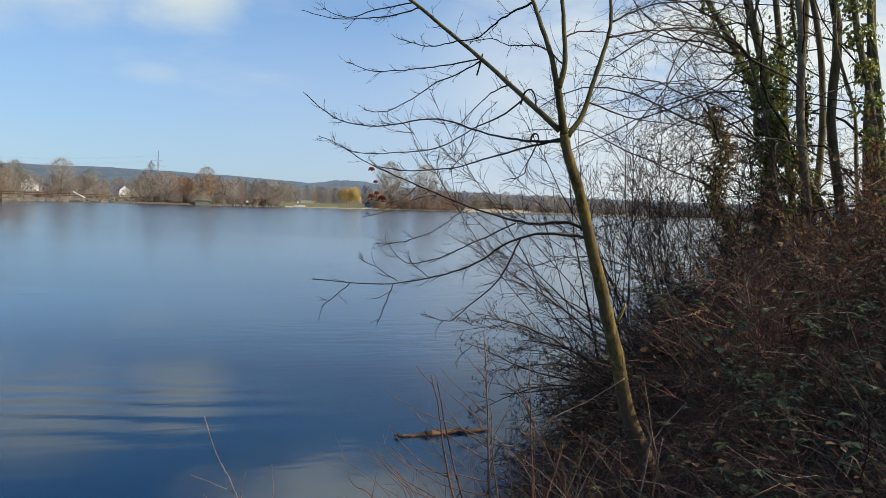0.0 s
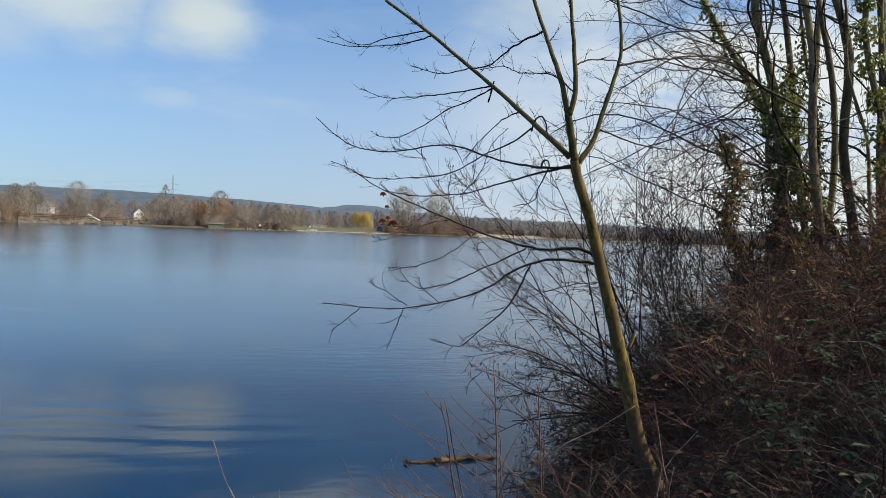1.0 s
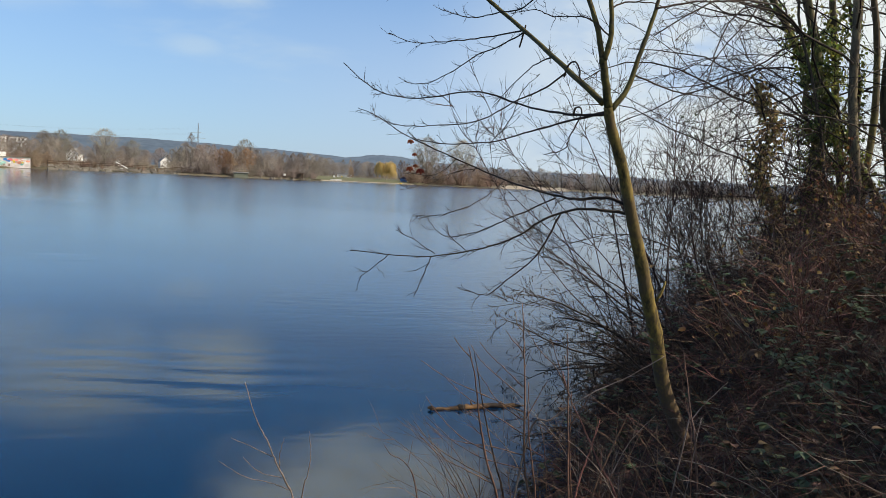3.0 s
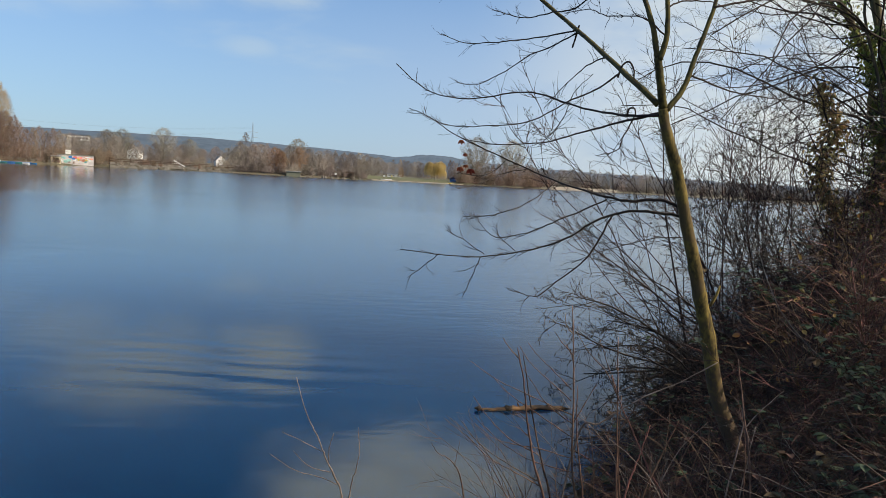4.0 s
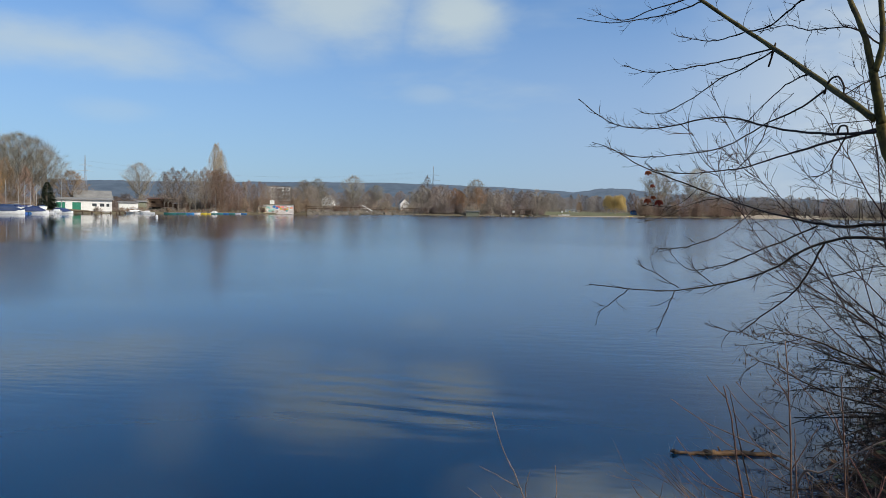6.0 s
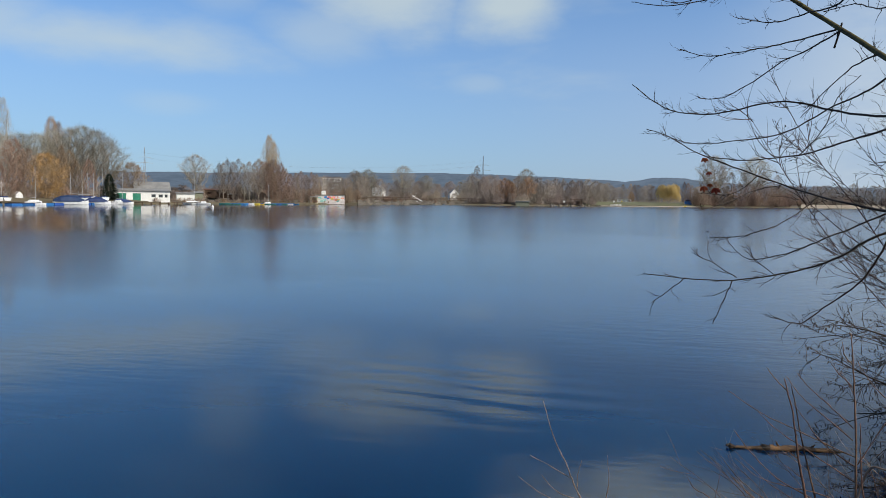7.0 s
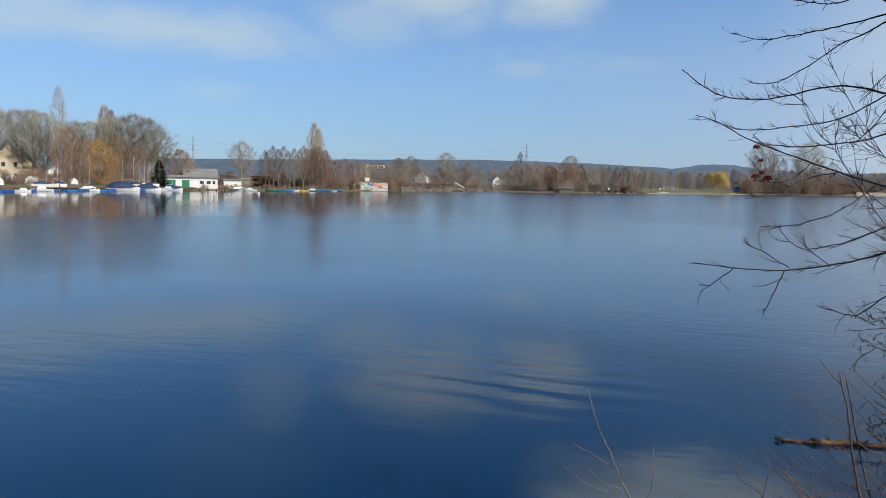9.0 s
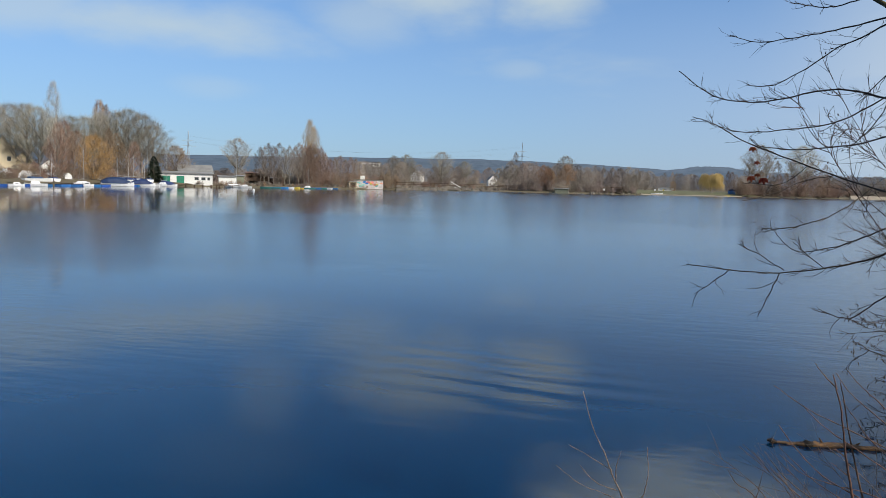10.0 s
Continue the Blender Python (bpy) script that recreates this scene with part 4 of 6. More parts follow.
pontoon(60.0, 55.9, -3.0, "blue plastic pontoon with a grey deck at the moorings")
pontoon(55.4, 52.2, -3.0, "blue plastic pontoon with a grey deck at the moorings")
pontoon(51.2, 49.0, -2.5, "blue plastic pontoon between the covered boats")
first_tarp = on_water(tarp_boat("white motor cruiser under a dark blue cover"), 51.6, -4.2, 8)
place_copy(first_tarp, 49.9, -3.6, 4, 0.8)
place_copy(first_tarp, 48.2, -2.2, -8, 0.66)
first_motor = on_water(motor_boat("small white motorboat with a low cabin"), 56.7, -4.6, 185, 0.7)
place_copy(first_motor, 57.9, -5.0, 10, 0.7)
place_copy(first_motor, 53.6, -4.8, 3, 0.75)
place_copy(first_motor, 49.2, -3.6, 170, 0.8)
place_copy(first_motor, 43.2, -5.0, 3, 0.85)
place_copy(first_motor, 42.6, -7.0, 176, 0.9)
first_sail = on_water(sail_boat("white sailing dinghy with a bare mast", 7.8), 53.8, -1.5, 70)
place_copy(first_sail, 51.6, -1.0, 80, 0.9)
place_copy(first_sail, 48.3, -1.2, 60, 1.0)
place_copy(first_sail, 43.4, -4.0, 10, 0.92)
place_copy(first_sail, 37.9, -2.0, 75, 0.75)
blue_sail = on_land(sail_boat("sailing boat laid up ashore under a blue cover", 6.4, True), 50.6, 7, 40)
for az, off, tn, sz in ((50.2, 8, 60, 1.0), (49.8, 6, 75, 0.95), (49.5, 9, 100, 1.05), (51.0, 9, 20, 1.1), (56.6, 6, 30, 1.0), (55.7, 8, 110, 0.9)):
    D = float(np.interp(az, FAR_AZ, FAR_D)) + off
    s_ = site(az, D, 0, tn, sz)
    s_.translation.z = gz(s_.translation.x, s_.translation.y)
    copy_thing(blue_sail, s_)


def wrapped_boat():
    """A boat laid up ashore under a pale tented sheet."""
    b = empty("wrapped_boat", "boat laid up ashore under a white tented sheet", "boat", "boats laid up ashore")
    s = Shape()
    s.prism(((-1.25, 0.0), (1.25, 0.0), (1.1, 1.3), (0, 2.3), (-1.1, 1.3)), 0, 5.2)
    part("sheet", s, HULL, b)
    c = Shape()
    c.box((-0.7, 0.3, -0.3), (0.7, 4.8, 0.02))
    part("cradle", c, BROWN_WOOD, b)
    return b


first_wrap = on_land(wrapped_boat(), 58.4, 14, 10, 0.8, 0.25)
for az, off, tn, sz in ((57.5, 14, -25, 0.85), (55.6, 14, 30, 0.7), (54.7, 12, 15, 0.75), (52.7, 12, 40, 0.7), (59.3, 9, 0, 0.9), (51.9, 13, 0, 0.7), (53.9, 14, 70, 0.6)):
    D = float(np.interp(az, FAR_AZ, FAR_D)) + off
    s_ = site(az, D, 0, tn, sz)
    s_.translation.z = gz(s_.translation.x, s_.translation.y) + 0.25
    copy_thing(first_wrap, s_)

on_land(house("cream_house", "cream-rendered gabled house behind bare trees", 5.4, 8, 6.2, 10.6, CREAM, GREY_ROOF,
              ((-1.9, -0.9, 1.0, 2.4), (0.8, 1.8, 1.0, 2.4), (-1.9, -0.9, 4.0, 5.3), (0.8, 1.8, 4.0, 5.3), (-0.5, 0.5, 6.9, 8.1))), 58.6, 40, 6, 0.88)
on_land(house("gabled_house", "cream house with a grey roof behind the boats", 7.5, 9, 4.6, 8.2, CREAM, GREY_ROOF,
              ((-2.6, -1.4, 1.0, 2.3), (1.2, 2.4, 1.0, 2.3), (-0.6, 0.6, 4.9, 6.1))), 57.5, 50, -15, 0.7)
on_land(house("gabled_house", "pale house half hidden by trees", 8, 9, 4.2, 7.4, WHITE, GREY_ROOF, ((-2.6, -1.4, 1.0, 2.3), (1.2, 2.4, 1.0, 2.3))), 55.9, 70, 12, 0.6)


def clubhouse():
    c = empty("boat_clubhouse", "long low white boathouse with green doors at the water", "boathouse")
    s = Shape()
    doors = ((-6.2, -4.0, 0.0, 2.1), (-2.4, -0.4, 0.0, 2.1))
    wins = ((2.2, 3.4, 1.0, 1.9), (4.0, 5.2, 1.0, 1.9), (5.6, 6.4, 1.0, 1.9))
    wall_with_openings(s, -7, 7, -0.4, 2.75, 0, 0.3, doors + wins)
    s.box((-7, 0.3, -0.4), (-6.7, 6, 2.75))
    s.box((6.7, 0.3, -0.4), (7, 6, 2.75))
    s.box((-6.7, 5.7, -0.4), (6.7, 6, 2.75))
    s.box((0.4, 6.02, -0.4), (7.8, 12, 3.2))
    part("wall", s, WHITE, c)
    # gabled hall behind, its gable end to the side
    g = Shape()
    n0 = len(g.v)
    g.v += [Vector(p) for p in ((7.8, 6.0, 3.2), (7.8, 12.0, 3.2), (7.8, 9.0, 5.2), (7.5, 6.0, 3.2), (7.5, 12.0, 3.2), (7.5, 9.0, 5.2))]
    g.f += [(0, 1, 2), (5, 4, 3), (0, 2, 5, 3), (1, 4, 5, 2), (0, 3, 4, 1)]
    part("gable", g, WHITE, c)
    for y0, y1, z0, z1, nm in ((5.7, 9.0, 3.0, 5.22, "roof"), (12.3, 9.0, 3.0, 5.22, "roof")):
        r = Shape()
        r.v += [Vector(p) for x in (-1.5, 8.1) for p in ((x, y0, z0), (x, y1, z1), (x, y1, z1 + 0.16), (x, y0, z0 + 0.16))]
        r.f += [(0, 1, 2, 3), (7, 6, 5, 4), (0, 4, 5, 1), (3, 2, 6, 7), (0, 3, 7, 4)]
        part(nm, r, GREY_ROOF, c)
    r = Shape()
    r.v += [Vector(p) for x in (-7.4, 7.4) for p in ((x, -0.5, 2.76), (x, 6.0, 3.25), (x, 6.0, 3.42), (x, -0.5, 2.93))]
    r.f += [(0, 1, 2, 3), (7, 6, 5, 4), (0, 4, 5, 1), (3, 2, 6, 7), (0, 3, 7, 4)]
    part("roof", r, GREY_ROOF, c)
    for xa, xb, za, zb in doors:
        d_ = Shape()
        d_.box((xa, 0.06, za), (xb, 0.14, zb))
        for i in range(1, 4):
            x = xa + (xb - xa) * i / 4
            d_.box((x - 0.03, 0.03, za + 0.05), (x + 0.03, 0.06, zb - 0.05))
        part("door", d_, GREEN_PAINT, c, "green boathouse door")
    for q in wins:
        window(c, *q, 0.1)
    return c


on_land(clubhouse(), 46.9, 5, 6, 0.95)


def shed(name, label, w, depth, h, wall_mat, roof_mat, category="shed", openings=()):
    b = empty(name, label, category)
    s = Shape()
    wall_with_openings(s, -w / 2, w / 2, -0.4, h, 0, 0.15, openings)
    s.box((-w / 2, 0.15, -0.4), (-w / 2 + 0.15, depth, h))
    s.box((w / 2 - 0.15, 0.15, -0.4), (w / 2, depth, h))
    s.box((-w / 2 + 0.15, depth - 0.15, -0.4), (w / 2 - 0.15, depth, h))
    part("wall", s, wall_mat, b)
    r = Shape()
    r.v += [Vector(p) for x in (-w / 2 - 0.25, w / 2 + 0.25) for p in ((x, -0.3, h + 0.01), (x, depth + 0.25, h + 0.3), (x, depth + 0.25, h + 0.42), (x, -0.3, h + 0.13))]
    r.f += [(0, 1, 2, 3), (7, 6, 5, 4), (0, 4, 5, 1), (3, 2, 6, 7), (0, 3, 7, 4), (1, 5, 6, 2)]
    part("roof", r, roof_mat, b)
    return b



def landing(label, length, material):
    """A low timber landing stage on posts."""
    j = empty("landing_stage", label, "jetty")
    s = Shape()
    for i in range(int(length / 0.5)):
        s.box((i * 0.5, -0.9, 0.48), (i * 0.5 + 0.46, 0.9, 0.56))
    part("deck", s, material, j)
    for x in np.arange(0.3, length, 2.0):
        for y in (-0.75, 0.75):
            s = Shape()
            s.box((x - 0.08, y - 0.08, -0.6), (x + 0.08, y + 0.08, 0.48))
            part("post", s, material, j)
    return j


on_water(landing("dark brown timber landing stage by the boathouse", 12, BROWN_WOOD), 47.6, -2.0, 4)
on_water(landing("dark brown timber landing stage by the boathouse", 8, BROWN_WOOD), 44.8, -2.4, 2)
on_land(shed("boat_shed", "low white shed beside the boathouse", 4.6, 3, 2.0, WHITE, GREY_ROOF), 43.9, 6, 4)
on_land(shed("boat_shed", "low pale green shed beside the boathouse", 2.2, 3, 2.3, HUT_GREEN, GREY_ROOF), 43.0, 6, 4)
on_land(shed("cabin", "low dark brown timber cabin under trees", 9.5, 5, 2.7, BROWN_WOOD, RED_ROOF, "cabin", ((-3.5, -2.2, 0.9, 1.9), (0.2, 1.6, 0.9, 1.9), (2.8, 4.0, 0.9, 1.9))), 41.7, 20, 2, 0.75, 0.9)
on_land(shed("cabin", "small brown timber cabin by the jetty", 4.2, 4, 2.4, BROWN_WOOD, GREY_ROOF, "cabin", ((-1.0, 0.0, 0.9, 1.8),)), 40.4, 15, -8, 0.7)

# jetty with hire boats
pontoon(41.4, 36.0, -1.6, "long low jetty on blue floats in front of the alders")
boats = {"teal": row_boat("teal-painted rowing boat at the jetty", TEAL_PAINT), "yellow": row_boat("yellow rowing boat at the jetty", YELLOW_PAINT),
         "blue": row_boat("blue rowing boat at the jetty", BLUE_PAINT), "white": row_boat("white rowing boat at the jetty", HULL)}
row = ("teal", "teal", "teal", "blue", "white", "yellow", "yellow", "teal", "teal", "blue", "teal", "white", "blue")
seen_first = set()
for i, key in enumerate(row):
    az = 41.1 - i * 0.44
    turn = rng.uniform(-12, 12)
    if key in seen_first:
        place_copy(boats[key], az, -4.2, turn, 0.7)
    else:
        seen_first.add(key)
        on_water(boats[key], az, -4.2, turn, 0.7)


def painted_wall():
    """Low flat-roofed block sprayed with bright panels."""
    b = empty("painted_block", "low flat-roofed block sprayed with bright pink, aqua and white shapes", "building")
    s = Shape()
    s.box((-4.8, 0, -0.4), (4.8, 5, 2.5))
    part("wall", s, MURAL_WALL, b)
    s = Shape()
    s.box((-2.6, 1.2, 2.5), (-1.2, 3.5, 3.9))
    part("roof_hut", s, WHITE, b)
    rnd = random.Random(8)
    for i in range(26):
        # overlapping sprayed blotches: pale and aqua at one end, pink and orange at the other
        x = -4.3 + 8.6 * ((i * 0.618) % 1.0)
        z, rx, rz = rnd.uniform(0.5, 2.0), rnd.uniform(0.35, 0.95), rnd.uniform(0.25, 0.6)
        k = rnd.randrange(5, 9)
        rim = [(x + rx * math.cos(a) * rnd.uniform(0.6, 1.1), min(max(z + rz * math.sin(a) * rnd.uniform(0.6, 1.1), 0.05), 2.4)) for a in (2 * math.pi * j / k for j in range(k))]
        s = Shape()
        s.prism(rim, -0.012 - 0.004 * i, -0.008 - 0.004 * i)
        paints = (AQUA_PAINT, WHITE, AQUA_PAINT, WHITE, BLUE_PAINT) if x < -0.4 else (PINK_PAINT, PINK_PAINT, YELLOW_PAINT, WHITE, AQUA_PAINT)
        part("painted_shape", s, paints[rnd.randrange(5)], b)
    s = Shape()
    s.box((-5.0, -0.25, 2.5), (5.0, 5.2, 2.66))
    part("roof", s, HUT_GREEN, b)
    return b


on_land(painted_wall(), 33.2, 2, 0)
on_land(shed("boat_shed", "yellowish open shelter beside the painted block", 3.6, 3, 2.5, CREAM, GREY_ROOF, "shed", ((-1.2, 1.2, 0.1, 2.0),)), 34.4, 3, 6, 0.7)


def apartment_block():
    b = empty("apartment_block", "pale apartment block rising behind the trees", "building")
    s = Shape()
    wins = [(-7.5 + i * 2.6, -6.1 + i * 2.6, 1.2 + k * 2.8, 2.7 + k * 2.8) for i in range(6) for k in range(4)]
    wall_with_openings(s, -8.5, 8.5, -0.4, 12.2, 0, 0.3, wins)
    s.box((-8.5, 0.3, -0.4), (-8.2, 10, 12.2))
    s.box((8.2, 0.3, -0.4), (8.5, 10, 12.2))
    s.box((-8.2, 9.7, -0.4), (8.2, 10, 12.2))
    part("wall", s, WHITE, b)
    r = Shape()
    r.box((-8.8, -0.3, 12.2), (8.8, 10.3, 12.5))
    part("roof", r, GREY_ROOF, b)
    for q in wins:
        window(b, *q, 0.12)
    return b


b_ = apartment_block()
b_.matrix_basis = site(33.0, 520, 6.2, 8, 0.8)
on_land(house("white_house", "white house with a grey roof across the lake", 9, 9, 4.6, 8.6, WHITE, GREY_ROOF,
              ((-3, -1.8, 1, 2.3), (-0.6, 0.6, 1, 2.3), (1.8, 3, 1, 2.3), (-1.6, -0.6, 5.0, 6.1), (0.6, 1.6, 5.0, 6.1))), 29.5, 100, -20, 0.58, 1.5)
on_land(house("white_house", "white gabled house above the embankment", 8, 9, 5.0, 9.0, WHITE, GREY_ROOF,
              ((-2.8, -1.6, 1, 2.3), (1.4, 2.6, 1, 2.3), (-2.0, -0.8, 4.0, 5.0))), 23.35, 95, 10, 0.58, 0.3)
on_land(house("white_house", "low white outbuilding behind the embankment", 7, 6, 2.4, 4.2, WHITE, GREY_ROOF, ((-2.2, -1.0, 0.9, 1.8),), False), 28.4, 128, 0, 0.6)
on_land(house("white_house", "small pale house among bare trees", 7, 7, 3.2, 6.0, WHITE, RED_ROOF, ((-2.2, -1.0, 0.9, 2.0), (0.8, 2.0, 0.9, 2.0))), 26.4, 120, 15, 0.65)


def embankment():
    """Stone-faced bank in two steps with a railing on top."""
    e = empty("embankment", "stepped concrete and stone embankment at the water", "embankment", kind="structure")
    rnd = random.Random(4)
    meshes = []
    for k in range(7):
        s = Shape()
        s.box((0, 0, 0), (rnd.uniform(0.7, 1.7), rnd.uniform(0.6, 1.0), rnd.uniform(0.3, 0.75)), 0.09)
        meshes.append(s.mesh("stone", CONCRETE))
    for step, off, z in ((0, 0.3, -0.2), (1, 1.6, 0.3), (2, 3.6, 0.85)):
        az = 31.0
        while az > 22.4:
            D = float(np.interp(az, FAR_AZ, FAR_D)) + off + rnd.uniform(-0.25, 0.25)
            o = new("stone", rnd.choice(meshes))
            o.parent, o.matrix_basis = e, site(az, D, z + rnd.uniform(-0.22, 0.14), rnd.uniform(-14, 14))
            az -= rnd.uniform(0.17, 0.32)
    az = 31.0
    post, rail = Shape(), Shape()
    post.box((-0.07, -0.07, 0), (0.07, 0.07, 1.5))
    for z in (0.4, 0.95):
        rail.box((0, -0.04, z), (3.3, 0.04, z + 0.16))
    mp, mr = post.mesh("post", BROWN_WOOD), rail.mesh("rail", BROWN_WOOD)
    while az > 22.6:
        D = float(np.interp(az, FAR_AZ, FAR_D)) + 5.2
        for nm, me in (("post", mp), ("rail", mr)):
            o = new(nm, me)
            o.parent, o.matrix_basis = e, site(az, D, 1.5)
        az -= 0.68


for az in np.arange(46.0, 31.4, -0.26):
    plant("redbush" if rng.random() < 0.5 else "bush", az + rng.uniform(-0.1, 0.1), rng.uniform(1.6, 5.0), rng.uniform(0.14, 0.30))
embankment()
for az in np.arange(31.2, 22.2, -0.33):
    plant("redbush" if rng.random() < 0.5 else "bush", az + rng.uniform(-0.1, 0.1), rng.uniform(3.0, 9), rng.uniform(0.30, 0.55))
s = Shape()
s.box((-0.5, -0.12, -0.1), (0.5, 0.12, 0.1))
s.tube(((-2.6, 0, 3.0), (2.6, 0, 0.2)), (0.28, 0.28), 4)
g_ = empty("gangway", "pale sloping gangway down the embankment", "gangway")
part("deck", s, WHITE, g_)
on_land(g_, 26.3, 2.0, 0, 0.72, 0.7)


def lattice_mast(h, wide):
    p = empty("power_pylon", "grey steel lattice pylon with cross arms, paled blue for haze", "pylon", "power line")
    legs, bars, arms = Shape(), Shape(), Shape()
    lv = [h * t for t in (0, 0.2, 0.4, 0.6, 0.78, 1.0)]
    half = [wide * (1 - 0.9 * t) for t in (0, 0.2, 0.4, 0.6, 0.78, 1.0)]
    cor = ((-1, -1), (1, -1), (1, 1), (-1, 1))
    for cx, cy in cor:
        legs.tube([(cx * k, cy * k, z) for k, z in zip(half, lv)], [0.09] * 6, 4)
    for i in range(5):
        for j in range(4):
            a, b = cor[j], cor[(j + 1) % 4]
            bars.tube(((a[0] * half[i], a[1] * half[i], lv[i]), (b[0] * half[i + 1], b[1] * half[i + 1], lv[i + 1])), (0.06, 0.06), 3)
            bars.tube(((b[0] * half[i], b[1] * half[i], lv[i]), (a[0] * half[i + 1], a[1] * half[i + 1], lv[i + 1])), (0.06, 0.06), 3)
    for z, r in ((h * 0.78, 4.6), (h * 0.66, 6.0)):
        arms.tube(((-r, 0, z), (0, 0, z + 0.5), (r, 0, z)), (0.12, 0.26, 0.12), 4)
    part("legs", legs, STEEL, p)
    part("braces", bars, STEEL, p)
    part("cross_arms", arms, STEEL, p)
    return p


py = lattice_mast(35, 1.25)
py.matrix_basis = site(46.7, 600, 3.0, 15)
copy_thing(py, site(21.1, 600, 3.0, 12))
wire = Shape()
a, b = site(46.7, 600).translation, site(21.1, 600).translation
for side, z in ((-5, 27), (5, 27), (-4, 31), (4, 31)):
    wire.tube([Vector((a.x + (b.x - a.x) * t, a.y + (b.y - a.y) * t + side, 3 + z - 34 * t * (1 - t))) for t in np.linspace(0, 1, 17)], [0.022] * 17, 3)
tagged(part("power_cable", wire, STEEL), "thin sagging power cables between the pylons", "cable")

# huts, shelter and small things along the far trees
on_land(shed("green_hut", "small faded green wooden hut at the water", 5.2, 3, 1.35, HUT_GREEN, GREY_ROOF, "hut"), 17.95, 1.5, 0)
on_land(shed("brown_shed", "low dark brown shed above the embankment", 5.5, 3, 2.2, BROWN_WOOD, GREY_ROOF, "shed"), 21.75, 7, 0, 0.9)


def shelter():
    b = empty("shelter", "dark open-fronted shelter with a flat roof under bare trees", "shelter")
    for x in (-3.0, 0.0, 3.0):
        for y in (0.0, 3.0):
            s = Shape()
            s.box((x - 0.08, y - 0.08, -0.3), (x + 0.08, y + 0.08, 2.2))
            part("post", s, BROWN_WOOD, b)
    s = Shape()
    s.box((-3.5, -0.5, 2.2), (3.5, 3.6, 2.42))
    part("roof", s, BROWN_WOOD, b)
    s = Shape()
    s.box((-3.2, 2.9, -0.3), (3.2, 2.98, 1.9))
    part("back_wall", s, BROWN_WOOD, b)
    return b


on_land(shelter(), 13.9, 3, 0)


def board(label, w, h, z, material):
    b = empty("notice_board", label, "sign", "boards at the shore")
    s = Shape()
    s.box((-w / 2, 0, z), (w / 2, 0.06, z + h))
    part("panel", s, material, b)
    for x in (-w * 0.35, w * 0.35):
        s = Shape()
        s.box((x - 0.05, 0.06, -0.3), (x + 0.05, 0.14, z + h))
        part("post", s, BROWN_WOOD, b)
    return b


on_land(board("white notice board on two posts by the trees", 0.9, 0.8, 1.0, WHITE), 14.7, 3, 0)
on_land(board("white notice board beside the lawn", 0.9, 0.9, 0.8, WHITE), 10.9, 14, 0)
on_land(board("yellow notice board beside the lawn", 0.6, 0.6, 1.0, YELLOW_PAINT), 10.3, 22, 0)


def play_hut():
    b = empty("blue_play_hut", "bright blue hut with a sloping roof beside the lawn", "hut")
    s = Shape()
    s.box((-1.7, 0, -0.3), (1.7, 2.6, 1.9))
    part("wall", s, BLUE_PAINT, b)
    r = Shape()
    r.prism(((-2.0, 1.9), (2.0, 1.9), (0.0, 2.9)), -0.2, 2.8)
    part("roof", r, BLUE_TARP, b)
    return b


on_land(play_hut(), 5.45, 16, 0)
for az, off in ((10.9, 2), (10.6, 2.4)):
    on_land(row_boat("white rowing boat drawn up on the sand", HULL), az, off, 15, 0.8)


def buoy():
    b = empty("mooring_buoy", "small white mooring buoy on the water", "buoy")
    s = Shape()
    s.tube([(0, 0, z) for z in (-0.15, 0.03, 0.2, 0.34, 0.42)], (0.08, 0.19, 0.2, 0.12, 0.03), 10)
    part("float", s, HULL, b, smooth=True)
    s = Shape()
    s.tube(((0, 0, 0.4), (0, 0, 0.6)), (0.02, 0.02), 5)
    part("eye", s, STEEL, b)
    return b


on_land(shed("beach_house", "low pale building with dark windows behind the lawn", 11, 5, 2.6, WHITE, GREY_ROOF, "building", ((-4.2, -2.8, 0.9, 2.0), (-1.4, 0.2, 0.9, 2.0), (1.8, 3.4, 0.9, 2.0))), 10.1, 60, 0, 0.72)
on_land(row_boat("yellow rowing boat drawn up on the sand", YELLOW_PAINT), 5.75, 1.2, 20, 0.6)
# pale stones and oddments along the water's edge
pebble = random.Random(31)
for i in range(34):
    s = Shape()
    k = pebble.uniform(0.25, 0.7)
    s.box((-k, -k * 0.7, -0.15), (k, k * 0.7, k * pebble.uniform(0.5, 0.9)), k * 0.3)
    st_ = tagged(part("shore_stone", s, CONCRETE), "pale weathered stone at the edge of the lake", "stone", "stones along the far shore")
    on_land(st_, pebble.uniform(11.8, 17.8), pebble.uniform(0.2, 1.6), pebble.uniform(0, 180))
bu = buoy()
bu.matrix_basis = site(42.0, 150, 0.0, 0, 1.2)


# ---- the near bank ----
def near_twigs(rnd, s, line, r, n, length, depth, pull=(0, 0, 0.05), crook=0.28, spread=0.9, t0=0.15, kids=None):
    """Side shoots along a line, forking depth times."""
    k = len(line) - 1
    for _ in range(n):
        t = rnd.uniform(t0, 1.0) * k
        i = min(int(t), k - 1)
        p = line[i].lerp(line[i + 1], t - i)
        way = (line[i + 1] - line[i]).normalized() + rand_dir(rnd) * spread
        ln = length * rnd.uniform(0.45, 1.2) * (1.15 - 0.6 * t / k)
        steps = 3 if depth == 0 else 4
        sub = wander(rnd, p, way, ln, steps, crook, pull)
        s.tube(sub, [r * (1 - 0.75 * j / steps) for j in range(steps + 1)], 3, False)
        if depth:
            near_twigs(rnd, s, sub, r * 0.62, kids or max(2, int(n * 0.6)), length * 0.5, depth - 1, pull, crook, spread, 0.15, kids)


